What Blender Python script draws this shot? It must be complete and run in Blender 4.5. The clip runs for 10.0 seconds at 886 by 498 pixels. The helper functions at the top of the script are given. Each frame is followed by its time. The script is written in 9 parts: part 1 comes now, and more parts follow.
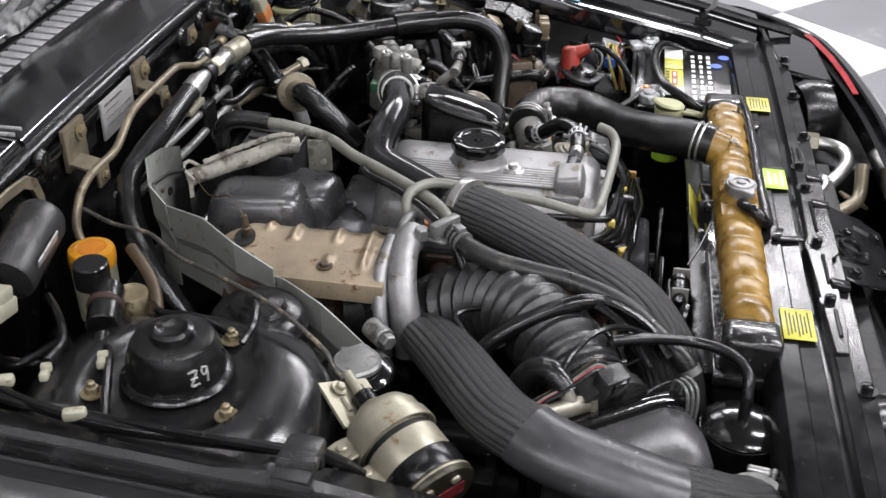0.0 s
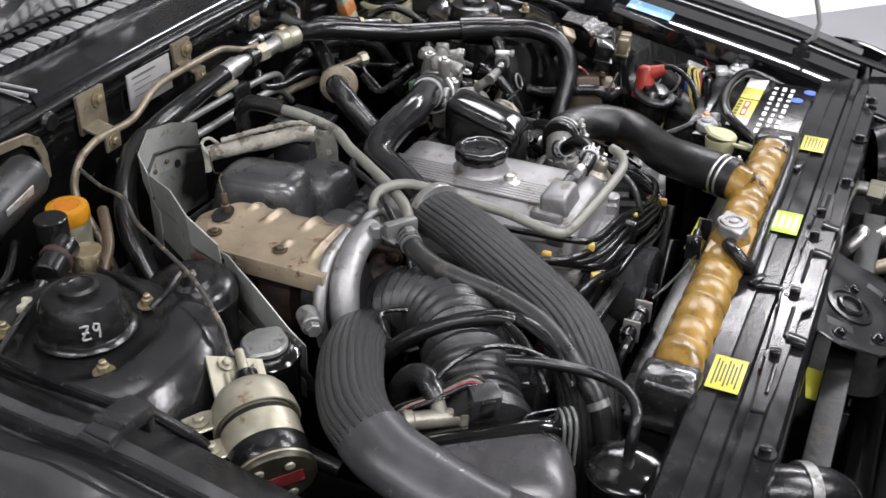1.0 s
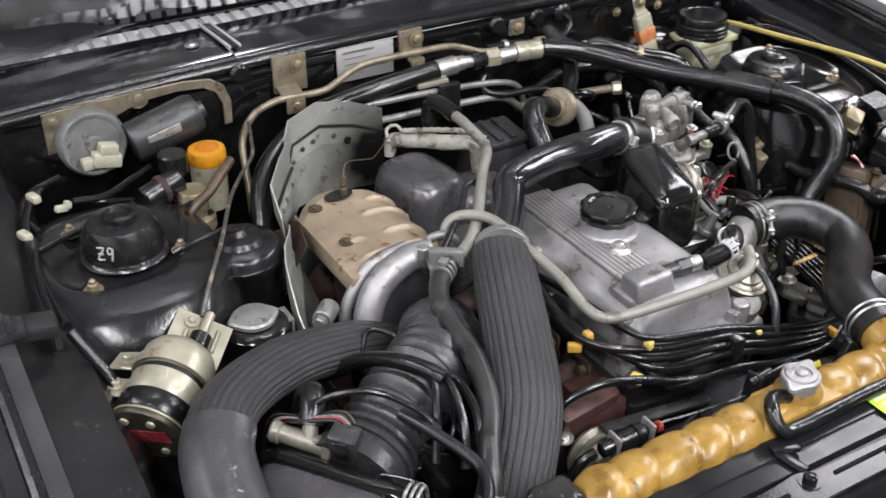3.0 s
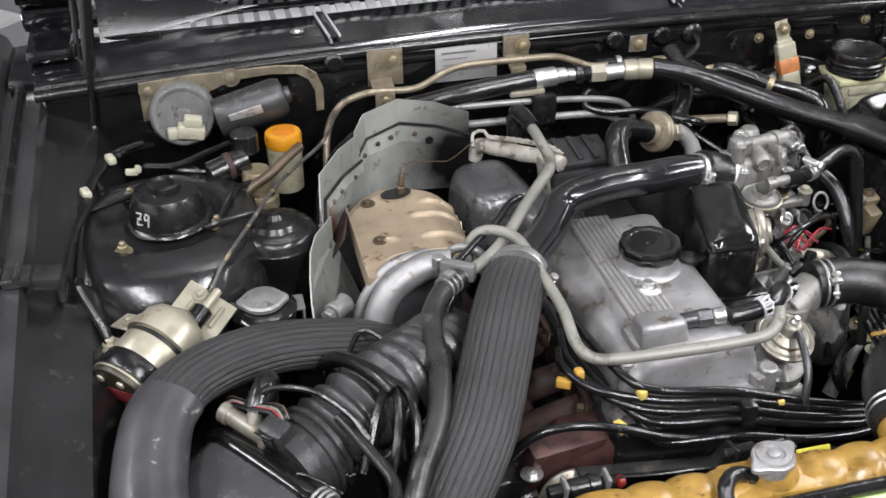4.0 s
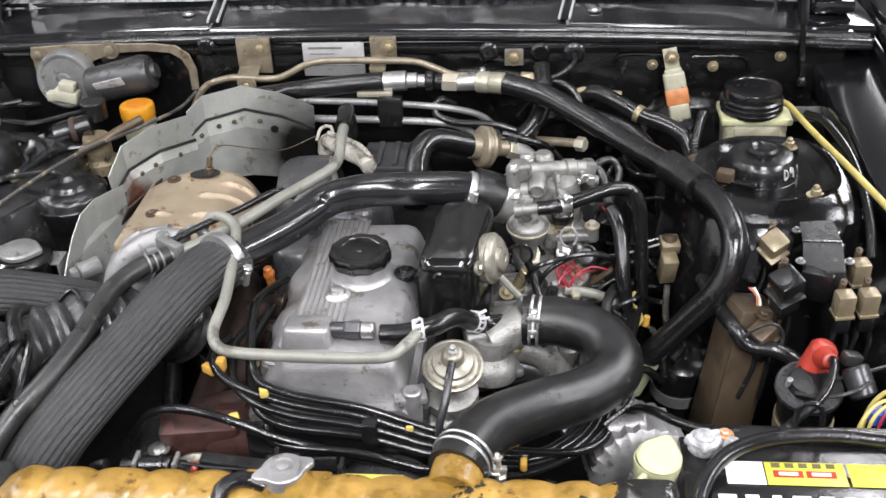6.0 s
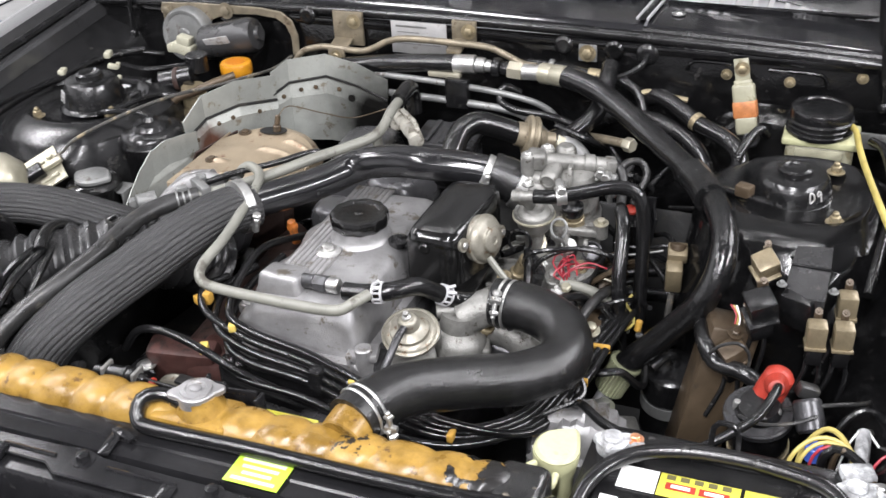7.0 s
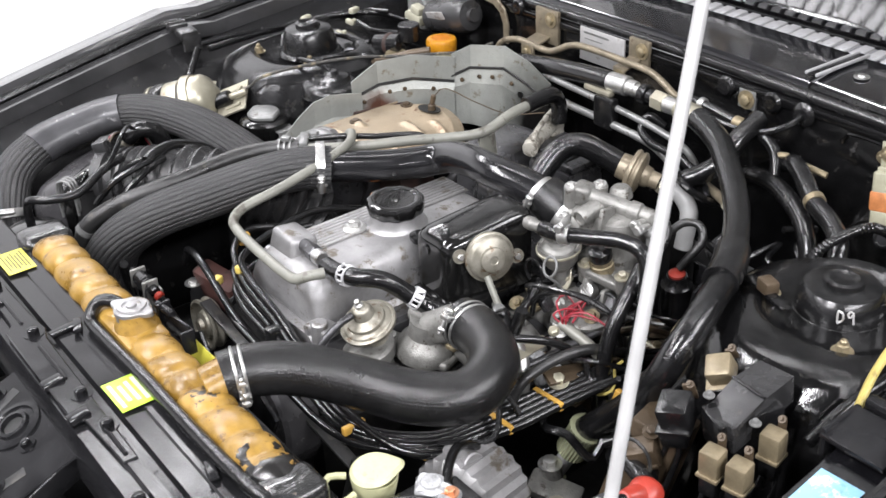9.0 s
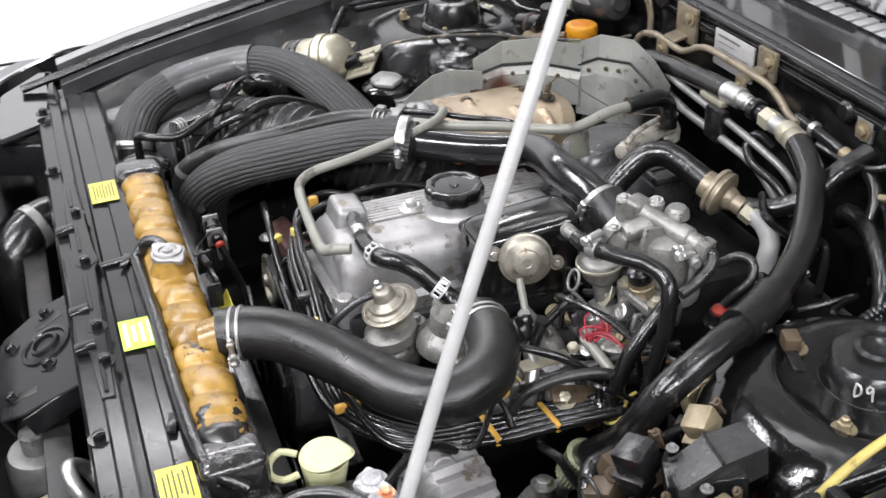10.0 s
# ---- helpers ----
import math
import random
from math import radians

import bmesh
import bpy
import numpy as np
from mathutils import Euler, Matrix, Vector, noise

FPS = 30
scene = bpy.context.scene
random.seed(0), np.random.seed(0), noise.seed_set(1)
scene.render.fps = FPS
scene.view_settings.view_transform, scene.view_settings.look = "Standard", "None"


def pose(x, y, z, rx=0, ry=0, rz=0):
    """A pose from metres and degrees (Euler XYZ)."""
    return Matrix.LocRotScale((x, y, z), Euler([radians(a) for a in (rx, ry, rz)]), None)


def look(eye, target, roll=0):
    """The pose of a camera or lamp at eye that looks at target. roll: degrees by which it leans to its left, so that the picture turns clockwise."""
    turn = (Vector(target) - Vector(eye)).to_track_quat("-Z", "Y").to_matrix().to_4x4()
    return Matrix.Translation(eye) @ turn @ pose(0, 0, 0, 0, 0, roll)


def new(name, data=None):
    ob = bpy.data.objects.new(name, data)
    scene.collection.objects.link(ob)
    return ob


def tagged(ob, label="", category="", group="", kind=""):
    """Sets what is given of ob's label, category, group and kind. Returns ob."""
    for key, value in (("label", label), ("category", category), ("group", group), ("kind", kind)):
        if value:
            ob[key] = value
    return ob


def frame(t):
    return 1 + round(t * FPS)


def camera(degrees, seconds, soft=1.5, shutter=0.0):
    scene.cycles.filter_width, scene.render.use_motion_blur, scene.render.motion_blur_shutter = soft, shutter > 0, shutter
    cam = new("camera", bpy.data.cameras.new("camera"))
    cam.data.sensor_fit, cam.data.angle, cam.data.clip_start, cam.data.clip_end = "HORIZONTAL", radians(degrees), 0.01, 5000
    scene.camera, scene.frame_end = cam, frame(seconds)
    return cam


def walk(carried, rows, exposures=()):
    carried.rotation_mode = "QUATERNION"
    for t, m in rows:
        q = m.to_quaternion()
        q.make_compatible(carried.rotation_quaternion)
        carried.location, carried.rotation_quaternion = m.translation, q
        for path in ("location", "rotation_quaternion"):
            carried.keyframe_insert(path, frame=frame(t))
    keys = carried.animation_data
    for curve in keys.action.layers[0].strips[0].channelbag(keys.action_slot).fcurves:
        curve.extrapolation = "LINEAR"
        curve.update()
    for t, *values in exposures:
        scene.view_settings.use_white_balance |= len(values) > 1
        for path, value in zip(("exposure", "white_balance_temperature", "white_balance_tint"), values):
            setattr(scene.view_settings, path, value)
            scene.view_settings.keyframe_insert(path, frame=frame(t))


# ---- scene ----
cam = camera(43.80, 10.0, shutter=0.25)
EXPOSURES = ((0.0, -0.57), (1.5, -0.31), (3.0, -0.20), (5.0, 0.0), (8.0, 0.16), (9.0, 0.13), (10.0, -0.03))
ROWS = [
    (0.0, -1.2587, 0.2254, 1.4811, 58.56, -0.83, -80.33),
    (0.5, -1.2373, 0.0621, 1.4883, 58.56, -0.62, -73.41),
    (1.0, -1.1744, -0.0961, 1.4941, 58.50, -0.51, -65.59),
    (1.5, -1.0761, -0.2364, 1.5007, 58.39, -0.39, -56.62),
    (2.0, -0.9684, -0.3467, 1.5097, 58.26, -0.22, -48.56),
    (2.5, -0.8497, -0.4323, 1.5121, 58.11, -0.13, -39.48),
    (3.0, -0.7259, -0.5043, 1.5163, 57.94, 0.04, -30.33),
    (3.2, -0.6728, -0.5295, 1.5177, 57.85, 0.15, -26.62),
    (4.5, -0.2694, -0.6148, 1.5204, 57.87, 1.36, -7.94),
    (5.0, -0.0896, -0.6375, 1.5185, 58.00, 1.55, -4.83),
    (5.5, 0.0697, -0.6533, 1.5138, 58.11, 1.73, -1.24),
    (5.7, 0.1361, -0.6566, 1.5128, 58.13, 2.00, 0.88),
    (7.0, 0.5584, -0.6357, 1.4871, 59.12, 2.58, 21.05),
    (7.5, 0.7057, -0.5827, 1.4863, 59.27, 2.62, 28.81),
    (8.0, 0.8377, -0.4943, 1.4851, 59.42, 2.67, 37.10),
    (8.5, 0.9442, -0.3904, 1.4810, 59.52, 2.77, 45.07),
    (9.0, 1.0134, -0.2623, 1.4740, 59.66, 2.49, 52.50),
    (9.5, 1.0607, -0.1451, 1.4673, 59.19, 2.10, 60.04),
    (10.0, 1.1002, -0.0143, 1.4672, 58.64, 1.97, 69.06),
]
walk(cam, [(t, pose(x, y, z, rx, ry, rz)) for t, x, y, z, rx, ry, rz in ROWS],
     exposures=EXPOSURES)
LAMPS = ((3.3, -0.7, 215, "y", 0.16), (0.6, -1.9, 150, "y", 0.16), (-1.2, -1.7, 100, "y", 0.16), (-2.3, 0.6, 72, "y", 0.16), (0.6, -3.6, 70, "x", 0.16), (2.0, 4.0, 120, "y", 0.5))


# ---- light ----
world = bpy.data.worlds.new("garage_air")
scene.world = world
world.use_nodes = True
world.node_tree.nodes["Background"].inputs[0].default_value = (0.75, 0.8, 0.9, 1)
world.node_tree.nodes["Background"].inputs[1].default_value = 0.03


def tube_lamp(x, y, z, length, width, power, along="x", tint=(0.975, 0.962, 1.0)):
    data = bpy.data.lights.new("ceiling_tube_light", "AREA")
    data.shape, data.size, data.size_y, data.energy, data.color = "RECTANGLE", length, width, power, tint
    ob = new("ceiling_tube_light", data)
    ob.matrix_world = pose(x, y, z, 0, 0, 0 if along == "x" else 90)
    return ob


for lx, ly, lp, la, lw in LAMPS:
    tube_lamp(lx, ly, 2.95, 2.4, lw, lp, la)
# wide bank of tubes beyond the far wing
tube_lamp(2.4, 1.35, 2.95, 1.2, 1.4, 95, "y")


# ---- materials ----
def mat(name, base, rough=0.5, metal=0.0, vary=0.25, scale=25.0, bump=0.15, grain=350.0, stain=None, amount=0.35,
        stain_scale=18.0, coat=0.0, spread=0.2, weave=None, random_tint=0.0, lump=0.0, lump_scale=60.0, second=None):
    """A surface with a base colour, broken up at two scales, with an optional second colour in patches."""
    m = bpy.data.materials.new(name)
    m.use_nodes = True
    t = m.node_tree
    n, l = t.nodes, t.links
    b = n["Principled BSDF"]
    b.inputs["Metallic"].default_value = metal
    b.inputs["Coat Weight"].default_value = coat
    b.inputs["Coat Roughness"].default_value = 0.08
    co = n.new("ShaderNodeTexCoord")
    big = n.new("ShaderNodeTexNoise")
    big.inputs["Scale"].default_value, big.inputs["Detail"].default_value = scale, 6
    big.inputs["Roughness"].default_value = 0.65
    l.new(co.outputs["Object"], big.inputs["Vector"])
    fine = n.new("ShaderNodeTexNoise")
    fine.inputs["Scale"].default_value, fine.inputs["Detail"].default_value = grain, 3
    l.new(co.outputs["Object"], fine.inputs["Vector"])
    ramp = n.new("ShaderNodeValToRGB")
    lo = [max(0.0, c * (1 - vary)) for c in base]
    hi = list(second) if second else [min(1.0, c * (1 + vary)) for c in base]
    ramp.color_ramp.elements[0].position, ramp.color_ramp.elements[1].position = 0.35, 0.68
    ramp.color_ramp.elements[0].color, ramp.color_ramp.elements[1].color = (*lo, 1), (*hi, 1)
    l.new(big.outputs["Fac"], ramp.inputs["Fac"])
    colour = ramp.outputs["Color"]
    if stain:
        spots = n.new("ShaderNodeTexNoise")
        spots.inputs["Scale"].default_value, spots.inputs["Detail"].default_value = stain_scale, 8
        spots.inputs["Roughness"].default_value = 0.72
        l.new(co.outputs["Object"], spots.inputs["Vector"])
        edge = n.new("ShaderNodeMapRange")
        edge.inputs["From Min"].default_value = 0.665 - 0.34 * amount
        edge.inputs["From Max"].default_value = 0.715 - 0.31 * amount
        l.new(spots.outputs["Fac"], edge.inputs["Value"])
        mix = n.new("ShaderNodeMix")
        mix.data_type = "RGBA"
        l.new(edge.outputs["Result"], mix.inputs["Factor"])
        l.new(colour, mix.inputs["A"])
        mix.inputs["B"].default_value = (*stain, 1)
        colour = mix.outputs["Result"]
    if random_tint:
        info = n.new("ShaderNodeObjectInfo")
        hs = n.new("ShaderNodeHueSaturation")
        rng = n.new("ShaderNodeMapRange")
        rng.inputs["To Min"].default_value, rng.inputs["To Max"].default_value = 1 - random_tint, 1 + random_tint
        l.new(info.outputs["Random"], rng.inputs["Value"])
        l.new(rng.outputs["Result"], hs.inputs["Value"])
        l.new(colour, hs.inputs["Color"])
        colour = hs.outputs["Color"]
    l.new(colour, b.inputs["Base Color"])
    rr = n.new("ShaderNodeMapRange")
    rr.inputs["From Min"].default_value, rr.inputs["From Max"].default_value = 0.3, 0.7
    rr.inputs["To Min"].default_value = max(0.03, rough * (1 - spread))
    rr.inputs["To Max"].default_value = min(1.0, rough * (1 + spread))
    l.new(big.outputs["Fac"], rr.inputs["Value"])
    l.new(rr.outputs["Result"], b.inputs["Roughness"])
    height = fine.outputs["Fac"]
    if weave:
        uv = n.new("ShaderNodeTexCoord")
        br = n.new("ShaderNodeTexBrick")
        br.inputs["Scale"].default_value = 1.0
        br.inputs["Brick Width"].default_value, br.inputs["Row Height"].default_value = weave
        br.inputs["Mortar Size"].default_value = weave[1] * 0.16
        br.inputs["Color1"].default_value = br.inputs["Color2"].default_value = (1, 1, 1, 1)
        br.inputs["Mortar"].default_value = (0, 0, 0, 1)
        l.new(uv.outputs["UV"], br.inputs["Vector"])
        ad = n.new("ShaderNodeMath")
        ad.operation = "MULTIPLY_ADD"
        l.new(br.outputs["Color"], ad.inputs[0])
        ad.inputs[1].default_value = 1.6
        l.new(fine.outputs["Fac"], ad.inputs[2])
        height = ad.outputs[0]
    if lump:
        wavy = n.new("ShaderNodeTexNoise")
        wavy.inputs["Scale"].default_value, wavy.inputs["Detail"].default_value = lump_scale, 4
        l.new(co.outputs["Object"], wavy.inputs["Vector"])
        wa = n.new("ShaderNodeMath")
        wa.operation = "MULTIPLY_ADD"
        l.new(wavy.outputs["Fac"], wa.inputs[0])
        wa.inputs[1].default_value = lump
        l.new(height, wa.inputs[2])
        height = wa.outputs[0]
    bp = n.new("ShaderNodeBump")
    bp.inputs["Strength"].default_value, bp.inputs["Distance"].default_value = bump, 0.002
    l.new(height, bp.inputs["Height"])
    l.new(bp.outputs["Normal"], b.inputs["Normal"])
    return m


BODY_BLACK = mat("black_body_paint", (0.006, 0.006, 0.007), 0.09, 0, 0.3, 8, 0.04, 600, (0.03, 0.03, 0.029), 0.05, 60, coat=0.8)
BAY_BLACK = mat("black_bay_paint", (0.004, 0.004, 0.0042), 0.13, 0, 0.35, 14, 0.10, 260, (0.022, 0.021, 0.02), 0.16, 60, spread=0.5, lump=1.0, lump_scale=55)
# left bay side: dusty black, base raised to carry the light falling there
BAY_LIT = mat("lit_dusty_black_bay_paint", (0.012, 0.012, 0.0124), 0.19, 0, 0.35, 14, 0.12, 260, (0.026, 0.025, 0.023), 0.18, 34, spread=0.45, lump=0.9, lump_scale=48)
# left wing: base raised to stand in for the bonnet liner's reflection
WING_LIT = mat("lit_black_wing_paint", (0.034, 0.034, 0.035), 0.14, 0, 0.25, 9, 0.06, 400, (0.065, 0.063, 0.06), 0.06, 70, spread=0.4, coat=0.5)
COWL_PAINT = mat("gloss_charcoal_cowl_paint", (0.010, 0.010, 0.0115), 0.10, 0.0, 0.15, 8, 0.04, 300, (0.03, 0.03, 0.032), 0.06, 70, coat=0.6, lump=0.3, lump_scale=20)
SUPPORT_BLACK = mat("satin_black_support", (0.010, 0.010, 0.0108), 0.17, 0, 0.25, 20, 0.05, 420, (0.04, 0.039, 0.037), 0.05, 160, spread=0.45, lump=0.2, lump_scale=18)
SUPPORT_BLACK.node_tree.nodes["Principled BSDF"].inputs["Specular IOR Level"].default_value = 0.28
# near-black for grimy parts and for the shade in gaps and holes
DARK = mat("grime_and_shade_black", (0.004, 0.004, 0.004), 0.5, 0, 0.5, 12, 0.4, 90, (0.02, 0.017, 0.013), 0.3, 24)
RUBBER = mat("black_rubber", (0.008, 0.008, 0.0083), 0.22, 0, 0.3, 30, 0.15, 300, (0.035, 0.034, 0.032), 0.15, 60, spread=0.45, lump=1.5)
SHINY_RUBBER = mat("dressed_black_rubber", (0.006, 0.006, 0.0063), 0.13, 0, 0.3, 30, 0.16, 500, (0.026, 0.026, 0.025), 0.12, 60, spread=0.5, lump=1.8, lump_scale=140)
MATT_RUBBER = mat("dusty_rubber", (0.018, 0.018, 0.0178), 0.36, 0, 0.35, 30, 0.2, 380, (0.05, 0.047, 0.040), 0.26, 40, spread=0.35, lump=1.0, lump_scale=60)
RIBBED = mat("satin_black_moulding", (0.024, 0.024, 0.0245), 0.26, 0, 0.25, 16, 0.2, 600, (0.055, 0.053, 0.05), 0.12, 40, spread=0.4)
BOWL_GREY = mat("satin_charcoal_bowl", (0.042, 0.041, 0.043), 0.25, 0, 0.25, 12, 0.08, 400, (0.09, 0.088, 0.085), 0.10, 50, spread=0.35, lump=0.6, lump_scale=30)
WOVEN_SHINY = mat("glossy_woven_rubber", (0.009, 0.009, 0.0092), 0.20, 0, 0.3, 30, 0.30, 500, (0.03, 0.03, 0.028), 0.1, 40, spread=0.35, weave=(0.0050, 0.0036), lump=1.0, lump_scale=60)
GREEN_GREY = mat("green_grey_foam", (0.07, 0.10, 0.085), 0.7, 0, 0.3, 30, 0.3, 200, (0.03, 0.045, 0.04), 0.35, 30)
BRAIDED = mat("braided_hose_rubber", (0.027, 0.027, 0.0275), 0.34, 0, 0.2, 16, 0.9, 700, (0.045, 0.043, 0.041), 0.10, 40, weave=(0.0056, 0.00435))
GREY_SLEEVE = mat("grey_heat_sleeve", (0.050, 0.050, 0.053), 0.34, 0.2, 0.35, 14, 0.15, 160, (0.24, 0.24, 0.24), 0.10, 40, lump=2.5, lump_scale=24)
GREY_HOSE = mat("grey_green_tube", (0.19, 0.19, 0.165), 0.42, 0.1, 0.18, 22, 0.06, 300, (0.09, 0.085, 0.07), 0.3, 26)
PIPE_BLACK = mat("gloss_black_pipe", (0.010, 0.010, 0.011), 0.15, 0, 0.3, 25, 0.05, 400, (0.04, 0.04, 0.04), 0.12, 40, coat=0.12, spread=0.3, lump=0.6, lump_scale=30)
CAST = mat("cast_aluminium", (0.30, 0.297, 0.298), 0.36, 0.6, 0.28, 16, 0.3, 700, (0.14, 0.122, 0.098), 0.30, 30, spread=0.3)
CAST_DARK = mat("dull_grey_casting", (0.062, 0.062, 0.065), 0.30, 0.6, 0.3, 14, 0.16, 400, (0.030, 0.028, 0.025), 0.22, 30, lump=0.3, lump_scale=30)
CAST_SMOOTH = mat("smooth_grey_iron", (0.115, 0.115, 0.12), 0.27, 0.55, 0.3, 12, 0.10, 400, (0.055, 0.052, 0.048), 0.26, 26, spread=0.4, lump=0.3, lump_scale=24)
CAST_GRIMY = mat("grimy_cast_alloy", (0.21, 0.208, 0.195), 0.38, 0.5, 0.3, 45, 0.4, 500, (0.07, 0.062, 0.05), 0.25, 70)
STEEL = mat("bright_steel", (0.52, 0.52, 0.505), 0.34, 0.9, 0.18, 60, 0.12, 600, (0.27, 0.25, 0.22), 0.2, 70)
ZINC = mat("gold_passivated_zinc", (0.35, 0.335, 0.255), 0.36, 0.5, 0.18, 20, 0.1, 400, (0.24, 0.16, 0.085), 0.20, 34, second=(0.42, 0.39, 0.31))
BRASS = mat("dull_brass", (0.28, 0.235, 0.15), 0.42, 0.6, 0.3, 60, 0.1, 500, (0.13, 0.10, 0.06), 0.3, 80)
TANPIPE = mat("tan_cadmium_pipe", (0.205, 0.175, 0.125), 0.38, 0.4, 0.28, 40, 0.1, 500, (0.095, 0.072, 0.048), 0.28, 50)
TANSHIELD = mat("heat_tanned_shield", (0.335, 0.27, 0.19), 0.38, 0.45, 0.22, 12, 0.25, 500, (0.15, 0.075, 0.04), 0.26, 34)
GREYSHIELD = mat("grey_heat_shield", (0.288, 0.298, 0.276), 0.40, 0.35, 0.2, 10, 0.3, 300, (0.15, 0.135, 0.105), 0.24, 40)
PUMP_RED = mat("red_brown_iron", (0.058, 0.024, 0.020), 0.55, 0.2, 0.35, 25, 0.3, 200, (0.025, 0.014, 0.012), 0.35, 30)
RUST = mat("rusty_iron", (0.034, 0.017, 0.013), 0.7, 0.1, 0.4, 25, 0.4, 200, (0.014, 0.010, 0.009), 0.35, 30)
AMBER = mat("amber_painted_tank", (0.215, 0.118, 0.017), 0.30, 0, 0.4, 26, 0.12, 200, (0.085, 0.042, 0.012), 0.22, 60, lump=0.35, lump_scale=60, second=(0.34, 0.205, 0.045))
TANK_BLACK = mat("wet_black_tank_end", (0.012, 0.012, 0.012), 0.2, 0, 0.3, 40, 0.6, 90, (0.16, 0.14, 0.11), 0.15, 90, coat=0.4, lump=2.0)
LIME = mat("lime_label", (0.40, 0.64, 0.05), 0.35, 0, 0.1, 30, 0.05, 200, (0.62, 0.74, 0.42), 0.25, 26)
LIME_PALE = mat("faded_label_print", (0.62, 0.72, 0.42), 0.4, 0, 0.12, 60, 0.03, 300)
YELLOW = mat("yellow_label", (0.52, 0.485, 0.06), 0.38, 0, 0.14, 20, 0.05, 200, (0.36, 0.33, 0.08), 0.25, 40)
FADED_ORANGE = mat("faded_orange_band", (0.40, 0.15, 0.05), 0.5, 0, 0.3, 60, 0.1, 300, (0.22, 0.10, 0.05), 0.25, 90)
ORANGE_CLIP = mat("amber_plastic_clip", (0.45, 0.26, 0.05), 0.35, 0, 0.25, 40, 0.1, 300, (0.25, 0.13, 0.03), 0.2, 80)
ROD_GREY = mat("pale_grey_rod_paint", (0.31, 0.31, 0.306), 0.38, 0.1, 0.1, 30, 0.05, 300, (0.28, 0.27, 0.26), 0.15, 60)
YELLOW_CLIP = mat("yellow_plastic_clip", (0.52, 0.40, 0.10), 0.35, 0, 0.25, 40, 0.1, 300, (0.3, 0.2, 0.05), 0.2, 80)
WHITE = mat("white_print", (0.78, 0.78, 0.76), 0.5, 0, 0.05, 30, 0.02, 300)
PRINT = mat("dark_print", (0.09, 0.08, 0.03), 0.6, 0, 0.1, 30, 0.0, 300)
PAPER = mat("worn_white_plate", (0.40, 0.395, 0.39), 0.40, 0.3, 0.15, 30, 0.04, 300, (0.25, 0.235, 0.21), 0.3, 30)
RED = mat("red_rubber_boot", (0.30, 0.030, 0.018), 0.42, 0, 0.25, 30, 0.08, 300, (0.17, 0.020, 0.013), 0.25, 40)
RED_WIRE = mat("red_wire", (0.29, 0.022, 0.035), 0.35, 0, 0.2, 40, 0.03, 300)
ORANGE_CAP = mat("orange_plastic_cap", (0.44, 0.19, 0.010), 0.3, 0, 0.2, 30, 0.1, 300, (0.29, 0.10, 0.012), 0.25, 40)
IVORY = mat("aged_ivory_plastic", (0.42, 0.42, 0.25), 0.36, 0, 0.18, 20, 0.1, 300, (0.30, 0.29, 0.16), 0.25, 30)
CREAM = mat("cream_connector", (0.36, 0.35, 0.27), 0.42, 0, 0.18, 40, 0.08, 300, (0.22, 0.20, 0.14), 0.28, 80)
MILKY = mat("milky_reservoir", (0.30, 0.29, 0.21), 0.38, 0, 0.2, 24, 0.1, 300, (0.17, 0.15, 0.09), 0.3, 40)
PLASTIC = mat("black_plastic", (0.007, 0.007, 0.0074), 0.20, 0, 0.3, 26, 0.15, 400, (0.038, 0.037, 0.035), 0.14, 60, spread=0.45, lump=1.0)
GLOSS_PLASTIC = mat("gloss_black_cover", (0.005, 0.005, 0.005), 0.12, 0, 0.3, 30, 0.08, 300, (0.022, 0.022, 0.022), 0.1, 70, coat=0.2, lump=0.7, lump_scale=30)
GREY_METAL = mat("grey_painted_metal", (0.21, 0.213, 0.208), 0.38, 0.45, 0.28, 24, 0.15, 400, (0.10, 0.09, 0.08), 0.28, 50)
RELAY_TAN = mat("tan_relay_case", (0.20, 0.165, 0.105), 0.34, 0.35, 0.25, 40, 0.2, 400, (0.12, 0.085, 0.05), 0.2, 60)
TARNISHED = mat("tarnished_plating", (0.235, 0.22, 0.175), 0.38, 0.5, 0.22, 50, 0.12, 400, (0.13, 0.085, 0.05), 0.26, 70, second=(0.32, 0.305, 0.26))
BROWN = mat("brown_stained_metal", (0.075, 0.054, 0.034), 0.40, 0.3, 0.3, 9, 0.2, 300, (0.045, 0.034, 0.023), 0.3, 16)
COPPER = mat("copper_fitting", (0.6, 0.3, 0.17), 0.35, 0.8, 0.2, 60, 0.05, 400)
FOIL = mat("crumpled_foil_liner", (0.78, 0.78, 0.77), 0.22, 0.95, 0.12, 12, 0.6, 28, (0.5, 0.5, 0.48), 0.2, 9)
LAGGING = mat("white_fibre_lagging", (0.36, 0.345, 0.3), 0.75, 0, 0.25, 40, 0.7, 240, (0.14, 0.125, 0.10), 0.42, 45)
BLUE = mat("pale_blue_label", (0.22, 0.44, 0.62), 0.32, 0, 0.12, 20, 0.03, 200, (0.66, 0.72, 0.76), 0.46, 22)
BLUE_DOT = mat("blue_plastic", (0.05, 0.12, 0.5), 0.4, 0, 0.1, 20, 0.03, 200)
GREEN = mat("green_plastic", (0.03, 0.10, 0.05), 0.4, 0, 0.2, 30, 0.03, 200)
ORANGE_SENSOR = mat("orange_sensor", (0.42, 0.13, 0.025), 0.4, 0, 0.25, 40, 0.05, 300, (0.2, 0.07, 0.02), 0.3, 40)
YELLOW_WIRE = mat("yellow_cable", (0.38, 0.31, 0.09), 0.4, 0, 0.2, 40, 0.05, 300, (0.22, 0.17, 0.05), 0.2, 60)
